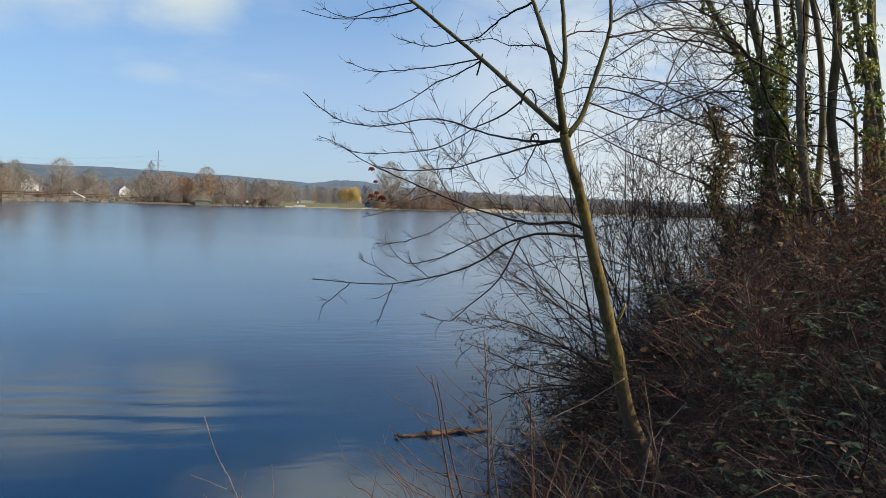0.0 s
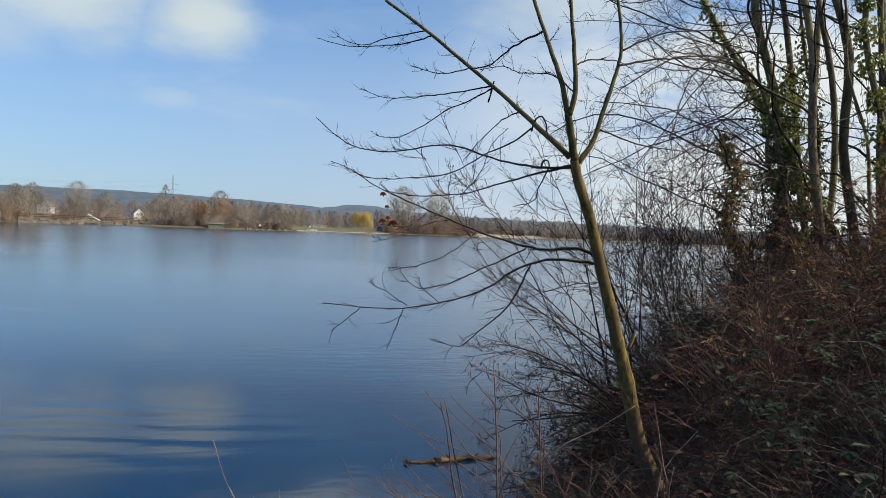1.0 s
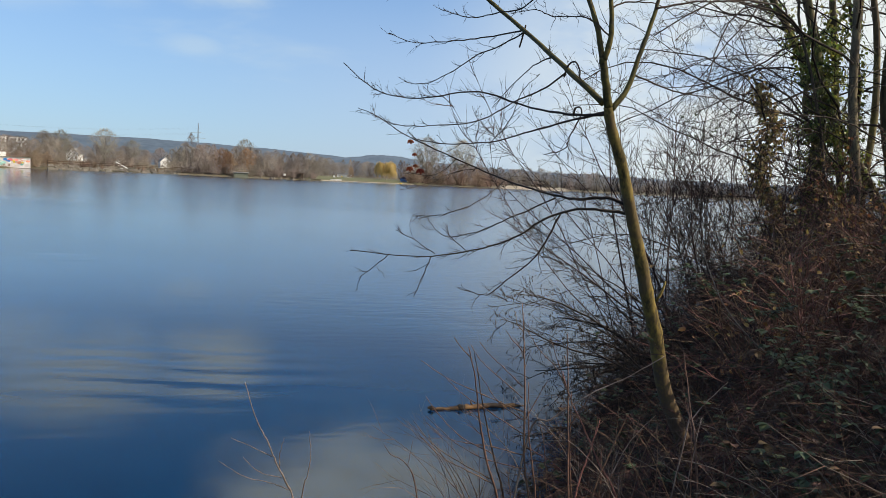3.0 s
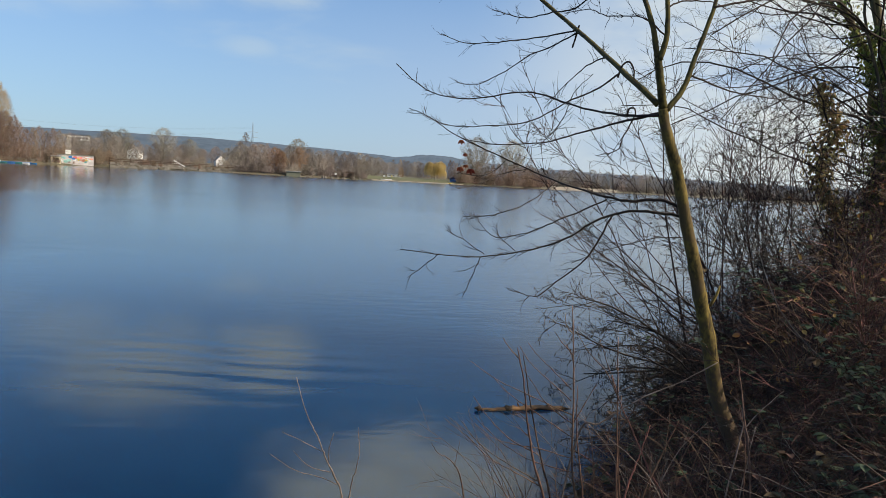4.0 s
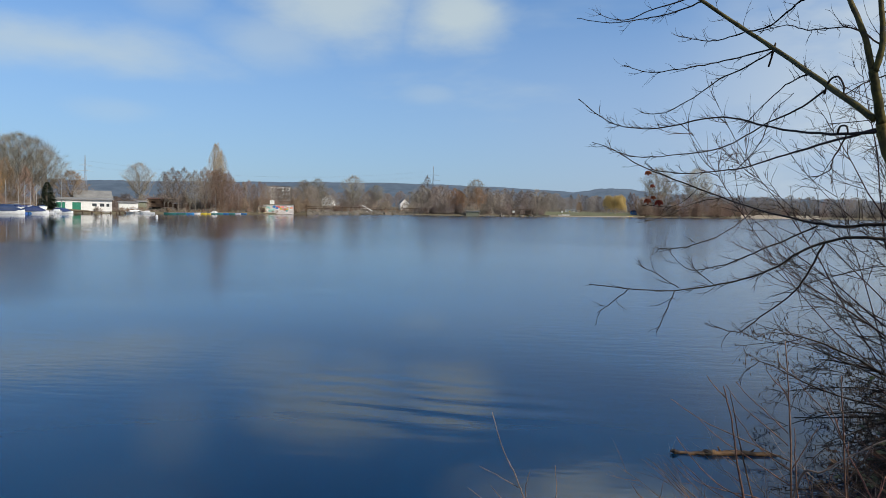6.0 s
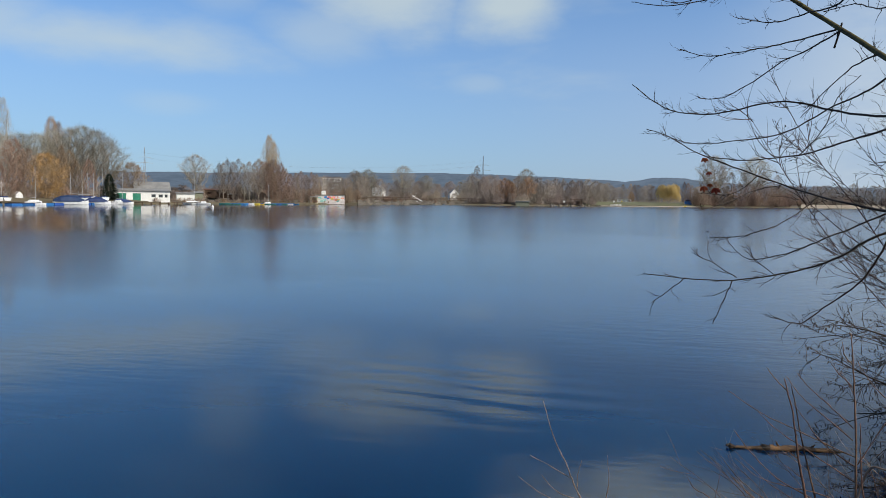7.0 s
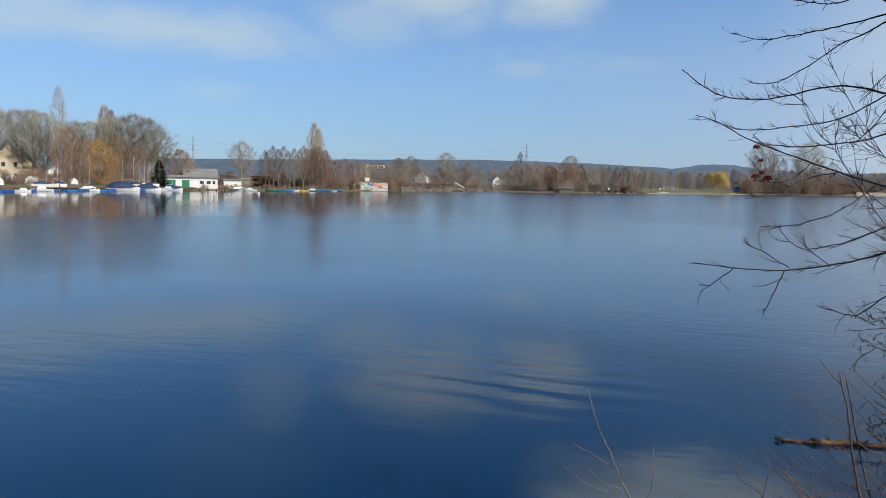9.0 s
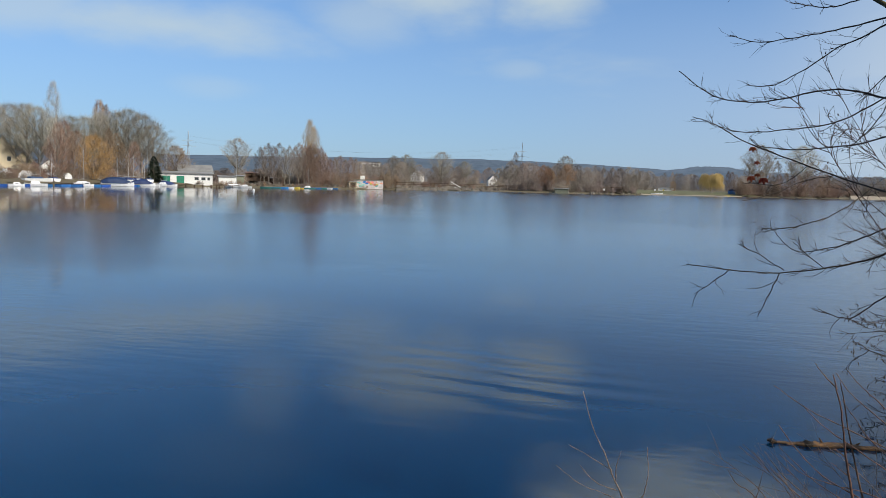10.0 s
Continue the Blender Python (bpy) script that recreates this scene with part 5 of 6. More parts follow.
def young_tree():
    """The young tree on the bank with its long bare boughs over the water."""
    tree = empty("young_tree", "young leafless tree with olive bark leaning over the water", "tree")
    rnd = random.Random(3)
    BOLE = Vector((0.0, 0.0, 2.6))
    twigs_on = {"trunk": (0, 0), "stem": (7, 0.26), "branch": (11, 0.19)}

    def outward(p):
        """The upper boughs swing out over the lake, away from the bank."""
        a, b = min(max((0.75 - p.x) / 0.75, 0), 1), min(max((p.z - 2.35) / 0.35, 0), 1)
        return 1 + 0.33 * a * a * (3 - 2 * a) * b * b * (3 - 2 * b)

    def limb(name, r0, r1, *pts):
        line = spline(pts, 5)
        ks = [outward(p) for p in line]
        r1 = r1 * ks[-1]
        line = [BOLE + (p - BOLE) * k for p, k in zip(line, ks)]
        k = len(line) - 1
        # small crooks where buds have set
        for i in range(1, k):
            line[i] = line[i] + rand_dir(rnd) * {"trunk": 0.0, "stem": 0.002, "branch": 0.004}[name]
        s = Shape()
        s.tube(line, [r0 + (r1 - r0) * (i / k) ** 0.8 + (rnd.uniform(0, 0.08) * r0 if i % 3 == 0 else 0) for i in range(k + 1)], 12 if name == "trunk" else 8 if name == "stem" else 6)
        ob = part(name, s, {"trunk": YOUNG_BARK, "stem": STEM_BARK, "branch": TWIG_BARK}[name], tree, smooth=True)
        n, ln = twigs_on[name]
        if n:
            total = sum((line[i + 1] - line[i]).length for i in range(k))
            s = Shape()
            near_twigs(rnd, s, line, 0.0028, max(3, int(n * total)), ln, 1, (0, 0, 0.07), 0.26, 0.62, 0.1, 2)
            tagged(part("spray", s, TWIG_BARK, ob), kind="stuff")
        return ob

    limb("trunk", 0.06, 0.027, (1.64, 5.00, 0.67), (1.51, 4.94, 0.94), (1.36, 4.87, 1.25), (1.24, 4.77, 1.66), (1.16, 4.71, 1.89), (1.08, 4.65, 2.15), (1.00, 4.59, 2.38), (0.89, 4.50, 2.72), (0.79, 4.43, 2.96), (0.76, 4.40, 3.07))
    limb("stem", 0.0252, 0.0208, (0.76, 4.40, 3.07), (0.72, 4.34, 3.22), (0.69, 4.30, 3.34))
    limb("stem", 0.0178, 0.0096, (0.69, 4.30, 3.33), (0.64, 4.26, 3.50), (0.57, 4.23, 3.67), (0.51, 4.20, 3.80), (0.42, 4.15, 4.01))
    limb("stem", 0.0178, 0.0096, (0.70, 4.30, 3.33), (0.73, 4.31, 3.48), (0.72, 4.32, 3.65), (0.70, 4.33, 3.85), (0.67, 4.35, 4.12))
    limb("stem", 0.0178, 0.008, (0.78, 4.40, 3.06), (0.87, 4.43, 3.19), (0.93, 4.46, 3.38), (1.00, 4.50, 3.60), (1.04, 4.53, 3.78), (1.03, 4.56, 4.00), (1.00, 4.60, 4.22))
    limb("stem", 0.0192, 0.0088, (0.73, 4.40, 3.09), (0.57, 4.42, 3.23), (0.34, 4.45, 3.43), (0.06, 4.49, 3.66), (-0.21, 4.52, 3.87), (-0.45, 4.55, 4.04))
    limb("branch", 0.0101, 0.0026, (0.75, 4.41, 3.03), (0.58, 4.44, 3.02), (0.31, 4.49, 3.06), (-0.01, 4.55, 3.15), (-0.28, 4.59, 3.11), (-0.46, 4.62, 3.10), (-0.68, 4.66, 3.15), (-0.89, 4.70, 3.31))
    limb("branch", 0.0086, 0.0026, (0.75, 4.41, 3.04), (0.58, 4.52, 3.00), (0.34, 4.66, 2.93), (0.09, 4.79, 2.86), (-0.21, 4.94, 2.84), (-0.44, 5.05, 2.87))
    limb("branch", 0.0072, 0.002, (0.49, 4.44, 3.26), (0.39, 4.47, 3.18), (0.24, 4.52, 3.11), (0.01, 4.58, 2.98), (-0.25, 4.65, 2.94), (-0.51, 4.71, 2.93), (-0.68, 4.75, 2.99))
    limb("branch", 0.0115, 0.0024, (0.94, 4.58, 2.49), (0.83, 4.63, 2.53), (0.67, 4.71, 2.51), (0.52, 4.77, 2.53), (0.28, 4.87, 2.59), (-0.00, 4.99, 2.69), (-0.30, 5.11, 2.81), (-0.55, 5.22, 2.92), (-0.73, 5.29, 3.03), (-0.89, 5.35, 3.09))
    limb("branch", 0.0108, 0.0026, (0.96, 4.60, 2.44), (0.80, 4.64, 2.45), (0.63, 4.68, 2.44), (0.46, 4.73, 2.37), (0.30, 4.78, 2.25), (0.13, 4.82, 2.17), (-0.11, 4.88, 2.10), (-0.42, 4.95, 2.05), (-0.86, 5.05, 2.06))
    limb("branch", 0.0072, 0.0022, (0.56, 4.72, 2.42), (0.48, 4.78, 2.21), (0.38, 4.82, 2.06), (0.24, 4.87, 1.93), (0.12, 4.91, 1.82), (-0.03, 4.95, 1.84))
    limb("branch", 0.0058, 0.002, (0.53, 4.80, 2.51), (0.30, 4.94, 2.38), (0.13, 5.05, 2.29), (0.01, 5.11, 2.23), (-0.19, 5.22, 2.18), (-0.33, 5.30, 2.28))
    limb("branch", 0.005, 0.002, (0.20, 4.95, 2.61), (0.05, 5.08, 2.47), (-0.09, 5.18, 2.39), (-0.26, 5.28, 2.33), (-0.46, 5.40, 2.31))
    limb("branch", 0.0065, 0.002, (0.23, 4.50, 3.52), (0.06, 4.55, 3.49), (-0.12, 4.61, 3.47), (-0.30, 4.66, 3.46), (-0.46, 4.71, 3.46), (-0.61, 4.75, 3.52))
    limb("branch", 0.0065, 0.002, (0.24, 4.50, 3.51), (0.10, 4.54, 3.43), (-0.03, 4.58, 3.38), (-0.18, 4.62, 3.28), (-0.35, 4.67, 3.20), (-0.49, 4.70, 3.21))
    limb("branch", 0.0079, 0.0024, (0.51, 4.20, 3.79), (0.41, 4.26, 3.75), (0.33, 4.31, 3.71), (0.21, 4.38, 3.62), (0.09, 4.44, 3.61), (-0.04, 4.50, 3.59), (-0.14, 4.54, 3.60), (-0.28, 4.60, 3.65))
    limb("branch", 0.0065, 0.002, (-0.15, 4.55, 3.83), (-0.31, 4.59, 3.79), (-0.48, 4.64, 3.78), (-0.69, 4.69, 3.78), (-0.92, 4.75, 3.84))
    limb("branch", 0.0058, 0.002, (-0.19, 4.55, 3.86), (-0.45, 4.66, 3.83), (-0.62, 4.73, 3.80), (-0.79, 4.80, 3.87))
    limb("branch", 0.0072, 0.0024, (1.05, 4.56, 3.79), (1.24, 4.65, 3.90), (1.43, 4.73, 3.97), (1.79, 4.87, 4.03), (2.11, 5.00, 4.02))
    limb("branch", 0.0072, 0.0024, (1.02, 4.50, 3.68), (1.24, 4.60, 3.75), (1.48, 4.70, 3.79), (1.68, 4.78, 3.80), (1.97, 4.90, 3.72))
    limb("branch", 0.0058, 0.0024, (0.90, 4.45, 3.28), (1.18, 4.59, 3.21), (1.39, 4.68, 3.20), (1.66, 4.80, 3.19))
    limb("branch", 0.005, 0.002, (0.74, 4.34, 3.46), (0.60, 4.39, 3.58), (0.40, 4.44, 3.60), (0.30, 4.47, 3.64), (0.16, 4.50, 3.62))
    limb("branch", 0.0058, 0.002, (0.73, 4.35, 3.64), (0.84, 4.42, 3.69), (1.02, 4.51, 3.71), (1.17, 4.60, 3.66))
    limb("branch", 0.005, 0.002, (0.60, 4.41, 3.01), (0.54, 4.37, 2.88), (0.51, 4.34, 2.81), (0.39, 4.30, 2.77))
    limb("branch", 0.0058, 0.002, (0.43, 4.43, 3.36), (0.31, 4.48, 3.31), (0.18, 4.54, 3.18), (0.08, 4.60, 3.06))
    limb("branch", 0.0036, 0.0019, (-0.28, 4.95, 2.06), (-0.34, 5.05, 1.90), (-0.40, 5.12, 1.74))
    limb("branch", 0.0036, 0.0019, (-0.58, 5.05, 2.05), (-0.71, 5.13, 1.93), (-0.82, 5.20, 1.84))
    limb("branch", 0.0036, 0.0019, (-0.26, 5.03, 2.07), (-0.41, 5.12, 2.15), (-0.56, 5.20, 2.21))
    limb("branch", 0.0036, 0.0019, (-0.03, 5.00, 2.10), (-0.14, 5.06, 2.18), (-0.22, 5.10, 2.25))
    limb("branch", 0.0036, 0.0019, (-0.14, 5.20, 2.75), (-0.24, 5.31, 2.66), (-0.35, 5.39, 2.62), (-0.51, 5.50, 2.64))
    limb("branch", 0.0036, 0.0019, (0.01, 5.15, 2.69), (-0.16, 5.25, 2.65), (-0.35, 5.37, 2.56), (-0.57, 5.50, 2.50))
    limb("branch", 0.0043, 0.0019, (0.09, 4.75, 2.86), (0.20, 4.70, 3.00), (0.26, 4.64, 3.17), (0.36, 4.60, 3.28))
    # stub and knots on the trunk
    s = Shape()
    s.tube(spline(((1.24, 4.80, 1.86), (1.27, 4.79, 1.93), (1.29, 4.79, 2.00)), 3), [0.012, 0.011, 0.010, 0.009, 0.008, 0.007, 0.003], 6)
    part("stub", s, YOUNG_BARK, tree, smooth=True)
    # curled dead shoots on the boughs
    for pts in (((0.49, 4.42, 3.24), (0.51, 4.41, 3.31), (0.55, 4.41, 3.33), (0.58, 4.42, 3.28), (0.58, 4.42, 3.24)),
                ((0.56, 4.42, 3.02), (0.57, 4.41, 3.06), (0.60, 4.41, 3.06), (0.61, 4.42, 3.02)),
                ((0.22, 4.50, 3.42), (0.24, 4.49, 3.50), (0.25, 4.49, 3.55), (0.23, 4.49, 3.48))):
        line = [BOLE + (p - BOLE) * outward(p) for p in spline(pts, 3)]
        s = Shape()
        s.tube(line, [0.007 - 0.003 * i / len(line) for i in range(len(line))], 6)
        part("curled_shoot", s, TWIG_BARK, tree, smooth=True)
    # withered leaves that still hang on
    for p, sz in (((-0.49, 5.30, 2.875), 0.042), ((-0.46, 5.34, 2.78), 0.032), ((-0.50, 5.45, 2.68), 0.048), ((-0.42, 5.45, 2.67), 0.055), ((-0.46, 5.46, 2.70), 0.035)):
        s = Shape()
        p = Vector(p)
        p = BOLE + (p - BOLE) * (1 + (outward(p) - 1) * 0.75)
        for a in (-0.9, 0.0, 0.8):
            s.leaf(p, (math.sin(a) * 0.8 + 0.2, 0.3, -math.cos(a)), (0, 1, 0.2), sz * 1.15, sz * 0.3)
        part("leaf", s, RED_LEAF, tree, "withered dark red leaf")
    return tree


young_tree()


def big_tree(label, base, lean, h, r, seed, limbs, ivy=None, leaf=None, leaf_label="dark green ivy climbing the trunk"):
    """A tall bank tree: trunk, crooked limbs reaching for the lake, fine hanging twigs; ivy is (from, to, thickness, leaves)."""
    rnd = random.Random(seed)
    tree = empty("bank_tree", label, "tree", "tall trees on the bank")
    x, y = base
    r = r * 0.8
    z = gz(x, y) - 0.1
    s = Shape()
    n = 9
    line = [Vector((x + lean[0] * h * (i / n) + rnd.uniform(-1, 1) * 0.05 * min(i, 3), y + lean[1] * h * (i / n) + rnd.uniform(-1, 1) * 0.05, z + h * i / n)) for i in range(n + 1)]
    line = spline(line, 3)
    k = len(line) - 1
    s.tube(line, [r * (1.25 if i == 0 else 1.0 - 0.7 * i / k) * rnd.uniform(0.94, 1.06) for i in range(k + 1)], 10)
    part("trunk", s, OLD_BARK, tree, smooth=True)
    for q in range(limbs):
        t = rnd.uniform(0.10, 0.80)
        p = line[int(t * k)]
        a = rnd.gauss(math.pi * 0.98, 0.85)
        ln = rnd.uniform(1.9, 4.3) * (1.1 - 0.5 * t)
        run = wander(rnd, p, (math.cos(a), math.sin(a) * 0.7, rnd.uniform(-0.05, 0.8)), ln, 9, 0.30, (0, 0, -0.05))
        s = Shape()
        r0 = r * rnd.uniform(0.12, 0.25)
        s.tube(run, [r0 * (1 - 0.8 * j / 9) + 0.003 for j in range(10)], 5)
        ob = part("limb", s, TWIG_BARK, tree, smooth=True)
        s = Shape()
        near_twigs(rnd, s, run, 0.0050, 8, 0.80, 2, (-0.02, 0, -0.03), 0.48, 0.9, 0.15, 3)
        tagged(part("spray", s, TWIG_BARK, ob), kind="stuff")
    if ivy:
        lo, hi, thick, leaves = ivy
        s = Shape()
        for _ in range(int(leaves * 1.35)):
            t = rnd.uniform(lo, hi) / h
            p = line[min(int(t * k), k)]
            a = rnd.uniform(0, 2 * math.pi)
            out = Vector((math.cos(a), math.sin(a), 0))
            reach = r + thick * rnd.random() ** 0.7 * (0.6 + 0.4 * math.sin(t * h * 5 + seed))
            s.leaf(p + out * reach + Vector((0, 0, rnd.uniform(-0.15, 0.15))), out * 0.5 + Vector((rnd.uniform(-0.5, 0.5), rnd.uniform(-0.5, 0.5), -0.8)), out, rnd.uniform(0.04, 0.068), rnd.uniform(0.018, 0.030))
        part("ivy", s, leaf or IVY_LEAF, tree, leaf_label)
    return tree


# lean is metres sideways for each metre of height
big_tree("leaning leafless tree with ivy up its trunk", (6.3, 10.2), (-0.50, 0.18), 8, 0.085, 101, 9, (1.6, 7.6, 0.16, 1100))
big_tree("tall leafless tree with brown bark and ivy round its foot", (5.1, 10.3), (-0.13, 0.05), 11, 0.105, 102, 12, (0.2, 4.0, 0.40, 3300))
big_tree("tall slim leafless tree with a sunlit trunk", (5.2, 9.7), (-0.095, 0.05), 12, 0.080, 103, 12)
big_tree("tall dark leafless tree on the bank", (5.8, 10.05), (-0.09, 0.05), 12, 0.095, 104, 10)
big_tree("leafless tree with a little ivy", (5.6, 10.8), (-0.11, 0.05), 11, 0.075, 105, 10, (0.2, 4.6, 0.13, 900))
big_tree("tall slender leafless tree on the bank", (5.85, 10.8), (-0.06, 0.03), 12, 0.072, 106, 10)
big_tree("tall leafless tree hung with ivy", (5.9, 9.3), (-0.10, 0.06), 12, 0.062, 107, 9, (0.8, 6.5, 0.26, 1700))
big_tree("tall dark leafless tree on the bank", (6.35, 9.95), (-0.07, 0.05), 12, 0.06, 108, 8)
big_tree("thin crooked leafless sapling among taller trees", (5.9, 9.65), (-0.13, 0.07), 8, 0.035, 113, 6)
big_tree("thin leafless sapling between taller trunks", (5.3, 10.0), (-0.10, 0.05), 9, 0.04, 115, 7, (0.3, 4.5, 0.10, 500))
big_tree("thin leafless sapling between taller trunks", (6.1, 9.5), (-0.08, 0.06), 9, 0.045, 116, 7)
big_tree("thin leafless sapling leaning to the lake", (5.0, 9.9), (-0.16, 0.05), 7, 0.035, 117, 7)
big_tree("thin dead trunk with withered ivy", (4.28, 9.9), (-0.16, 0.03), 3.3, 0.055, 109, 4, (0.1, 3.2, 0.20, 1700), DRY_IVY, "withered tan and yellow ivy leaves")
big_tree("thin leafless tree wrapped in ivy", (4.8, 10.35), (-0.07, 0.03), 6.5, 0.05, 114, 9, (0.2, 2.2, 0.24, 900))
big_tree("tall leafless tree further along the bank", (7.4, 12.2), (-0.05, 0.0), 13, 0.12, 110, 9)
big_tree("tall leafless tree further along the bank", (6.6, 12.6), (-0.06, 0.0), 12, 0.09, 111, 9)
big_tree("tall leafless tree further up the bank", (8.2, 9.6), (-0.04, 0.0), 13, 0.14, 112, 8)
# ivy-clad trees added unseen up the slope, towards the sun, to shade the bank
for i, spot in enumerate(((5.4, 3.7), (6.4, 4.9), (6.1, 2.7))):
    big_tree("ivy-clad tree added out of view to shade the bank", spot, (-0.03, 0.0), 4.4, 0.10, 121 + i, 0, (0.2, 2.9, 0.62, 3000))


def shrub(label, seed, root, spread_to, stems, tall, lift=-0.045, bark=None, leaves=0, bare=0.1, rise=(0.25, 1.9)):
    """A waterside shrub of many arching stems with fine forked twigs and small buds."""
    rnd = random.Random(seed)
    bush = empty("waterside_shrub", label, "shrub", "shrubs at the water")
    (x0, y0), (x1, y1) = root
    tw = Shape()
    for i in range(stems):
        t = rnd.random()
        x, y = x0 + (x1 - x0) * t + rnd.uniform(-0.3, 0.3), y0 + (y1 - y0) * t + rnd.uniform(-0.3, 0.3)
        z = max(gz(x, y), -0.1) - 0.05
        way = Vector((spread_to[0] + rnd.uniform(-0.8, 0.8), spread_to[1] + rnd.uniform(-0.6, 0.6), rnd.uniform(*rise)))
        run = wander(rnd, (x, y, z), way, tall * rnd.uniform(0.65, 1.15), 8, 0.12, (0, 0, lift))
        s = Shape()
        r0 = 0.008 + 0.010 * rnd.random() ** 3
        s.tube(run, [r0 * (1 - 0.8 * j / 8) * rnd.uniform(0.85, 1.2) for j in range(9)], 5)
        part("stem", s, bark or SHRUB_TWIG, bush, smooth=True)
        near_twigs(rnd, tw, run, 0.0052, 13, 0.78, 1, (0, 0, lift + 0.05), 0.24, 0.75, bare, 4)
    buds = Shape()
    for _ in range(1500):
        p = tw.v[rnd.randrange(len(tw.v))]
        buds.leaf(p, rand_dir(rnd) + Vector((0, 0, -0.5)), rand_dir(rnd), rnd.uniform(0.015, 0.04), 0.006)
    if leaves:
        fl = Shape()
        for _ in range(leaves):
            p = tw.v[rnd.randrange(len(tw.v))]
            fl.leaf(p, rand_dir(rnd) + Vector((0, 0, -0.4)), rand_dir(rnd), rnd.uniform(0.04, 0.075), rnd.uniform(0.014, 0.024))
        tagged(part("leaves", fl, AUTUMN_LEAF, bush, "red and yellow leaves still clinging"), kind="stuff")
    tagged(part("spray", tw, bark or SHRUB_TWIG, bush), kind="stuff")
    tagged(part("catkin_spray", buds, SHRUB_TWIG, bush), kind="stuff")
    return bush


def alder(label, seed, root, boughs, reach):
    """A low alder whose dark boughs arch out flat over the water, hung with catkins."""
    rnd = random.Random(seed)
    bush = empty("waterside_alder", label, "shrub", "shrubs at the water")
    x, y = root
    z = max(gz(x, y), 0.0) - 0.1
    tw, cat = Shape(), Shape()
    for i in range(boughs):
        a = math.pi + rnd.uniform(-0.75, 0.75)
        e = -0.25 + 1.0 * ((i + rnd.random()) / boughs) ** 1.2
        foot = Vector((x + rnd.uniform(-0.25, 0.45), y + rnd.uniform(-0.7, 0.7), z + rnd.uniform(0.0, 0.35)))
        way = Vector((math.cos(a) * math.cos(e), math.sin(a) * math.cos(e), math.sin(e) + 0.24))
        run = wander(rnd, foot, way, reach * rnd.uniform(0.75, 1.15), 10, 0.15, (-0.02, 0, -0.055))
        s = Shape()
        r0 = rnd.uniform(0.012, 0.026)
        s.tube(run, [r0 * (1 - 0.82 * j / 10) * rnd.uniform(0.9, 1.15) for j in range(11)], 5)
        part("bough", s, TWIG_BARK, bush, smooth=True)
        near_twigs(rnd, tw, run, 0.0052, 10, 0.62, 2, (0, 0, 0.015), 0.30, 0.85, 0.2, 3)
    for _ in range(1500):
        p = tw.v[rnd.randrange(len(tw.v))]
        ln = rnd.uniform(0.014, 0.034)
        cat.tube((p, p + Vector((rnd.uniform(-0.3, 0.3) * ln, rnd.uniform(-0.3, 0.3) * ln, -ln))), (0.0035, 0.0045), 3, False)
    tagged(part("spray", tw, TWIG_BARK, bush), kind="stuff")
    tagged(part("catkin_spray", cat, TWIG_BARK, bush, "small dark hanging catkins"), kind="stuff")
    return bush


alder("low leafless alder with dark boughs arching over the water", 201, (2.35, 8.5), 15, 1.85)
alder("low leafless alder dipping its boughs in the water", 212, (2.0, 7.5), 9, 1.15)
shrub("dense leafless willow shrub on the bank edge", 202, ((2.9, 9.4), (4.0, 11.6)), (-0.6, 0.1), 10, 2.5)
shrub("upright leafless shrub behind the young tree", 204, ((2.6, 9.0), (3.6, 10.0)), (-0.3, 0.1), 9, 2.8)


shrub("low dense leafless shrub on the crest of the bank", 205, ((2.8, 8.2), (4.0, 9.8)), (-0.3, -0.1), 9, 1.2)
shrub("upright leafless shrub standing in the shallows", 206, ((2.4, 9.5), (3.6, 10.8)), (-0.5, 0.0), 26, 4.3, 0.0, bare=0.42, rise=(0.9, 2.3))
shrub("upright leafless shrub at the foot of the trees", 207, ((3.2, 9.4), (4.4, 10.4)), (-0.5, 0.0), 14, 3.0, 0.0, bare=0.35, rise=(0.7, 2.0))
shrub("leafless thicket at the foot of the ivied trunks", 213, ((3.9, 9.6), (4.9, 10.5)), (-0.5, 0.0), 13, 2.5, 0.0, bare=0.25, rise=(0.5, 1.8))
# reddish shrubs whose brightened colour stands in for sun on the upper bank
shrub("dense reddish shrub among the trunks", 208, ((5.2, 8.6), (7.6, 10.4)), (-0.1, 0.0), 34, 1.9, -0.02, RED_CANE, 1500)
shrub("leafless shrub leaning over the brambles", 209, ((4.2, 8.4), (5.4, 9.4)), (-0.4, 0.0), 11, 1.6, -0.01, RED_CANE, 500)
shrub("reddish shrub on top of the bank, sunlight painted into its colour", 210, ((4.6, 7.4), (6.4, 8.6)), (-0.2, 0.0), 24, 1.25, -0.03, RED_CANE, 1100)
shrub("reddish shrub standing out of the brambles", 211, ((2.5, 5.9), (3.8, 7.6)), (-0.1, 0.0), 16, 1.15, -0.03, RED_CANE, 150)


def thick_of(x, y):
    """How tall the brambles stand: mounds and hollows."""
    near, _ = shore(np.array([x]), np.array([y]))
    d = float(near[0])
    mound = 0.62 + 0.38 * math.sin(x * 1.9 + y * 1.3) * math.cos(y * 1.1 - x * 0.7)
    back = min(max((x - 2.2) / 1.8, 0), 1) * min(max((y - 5.0) / 2.5, 0), 1)
    wood = min(max((x - 3.6) / 1.6, 0), 1) * min(max((y - 6.8) / 2.0, 0), 1)
    return 0.22 + 0.50 * wood * (0.6 + 0.4 * mound) + 0.10 * min(max(d, 0), 1) + 0.55 * back + 0.72 * min(max(d / 2.2, 0), 1) * mound


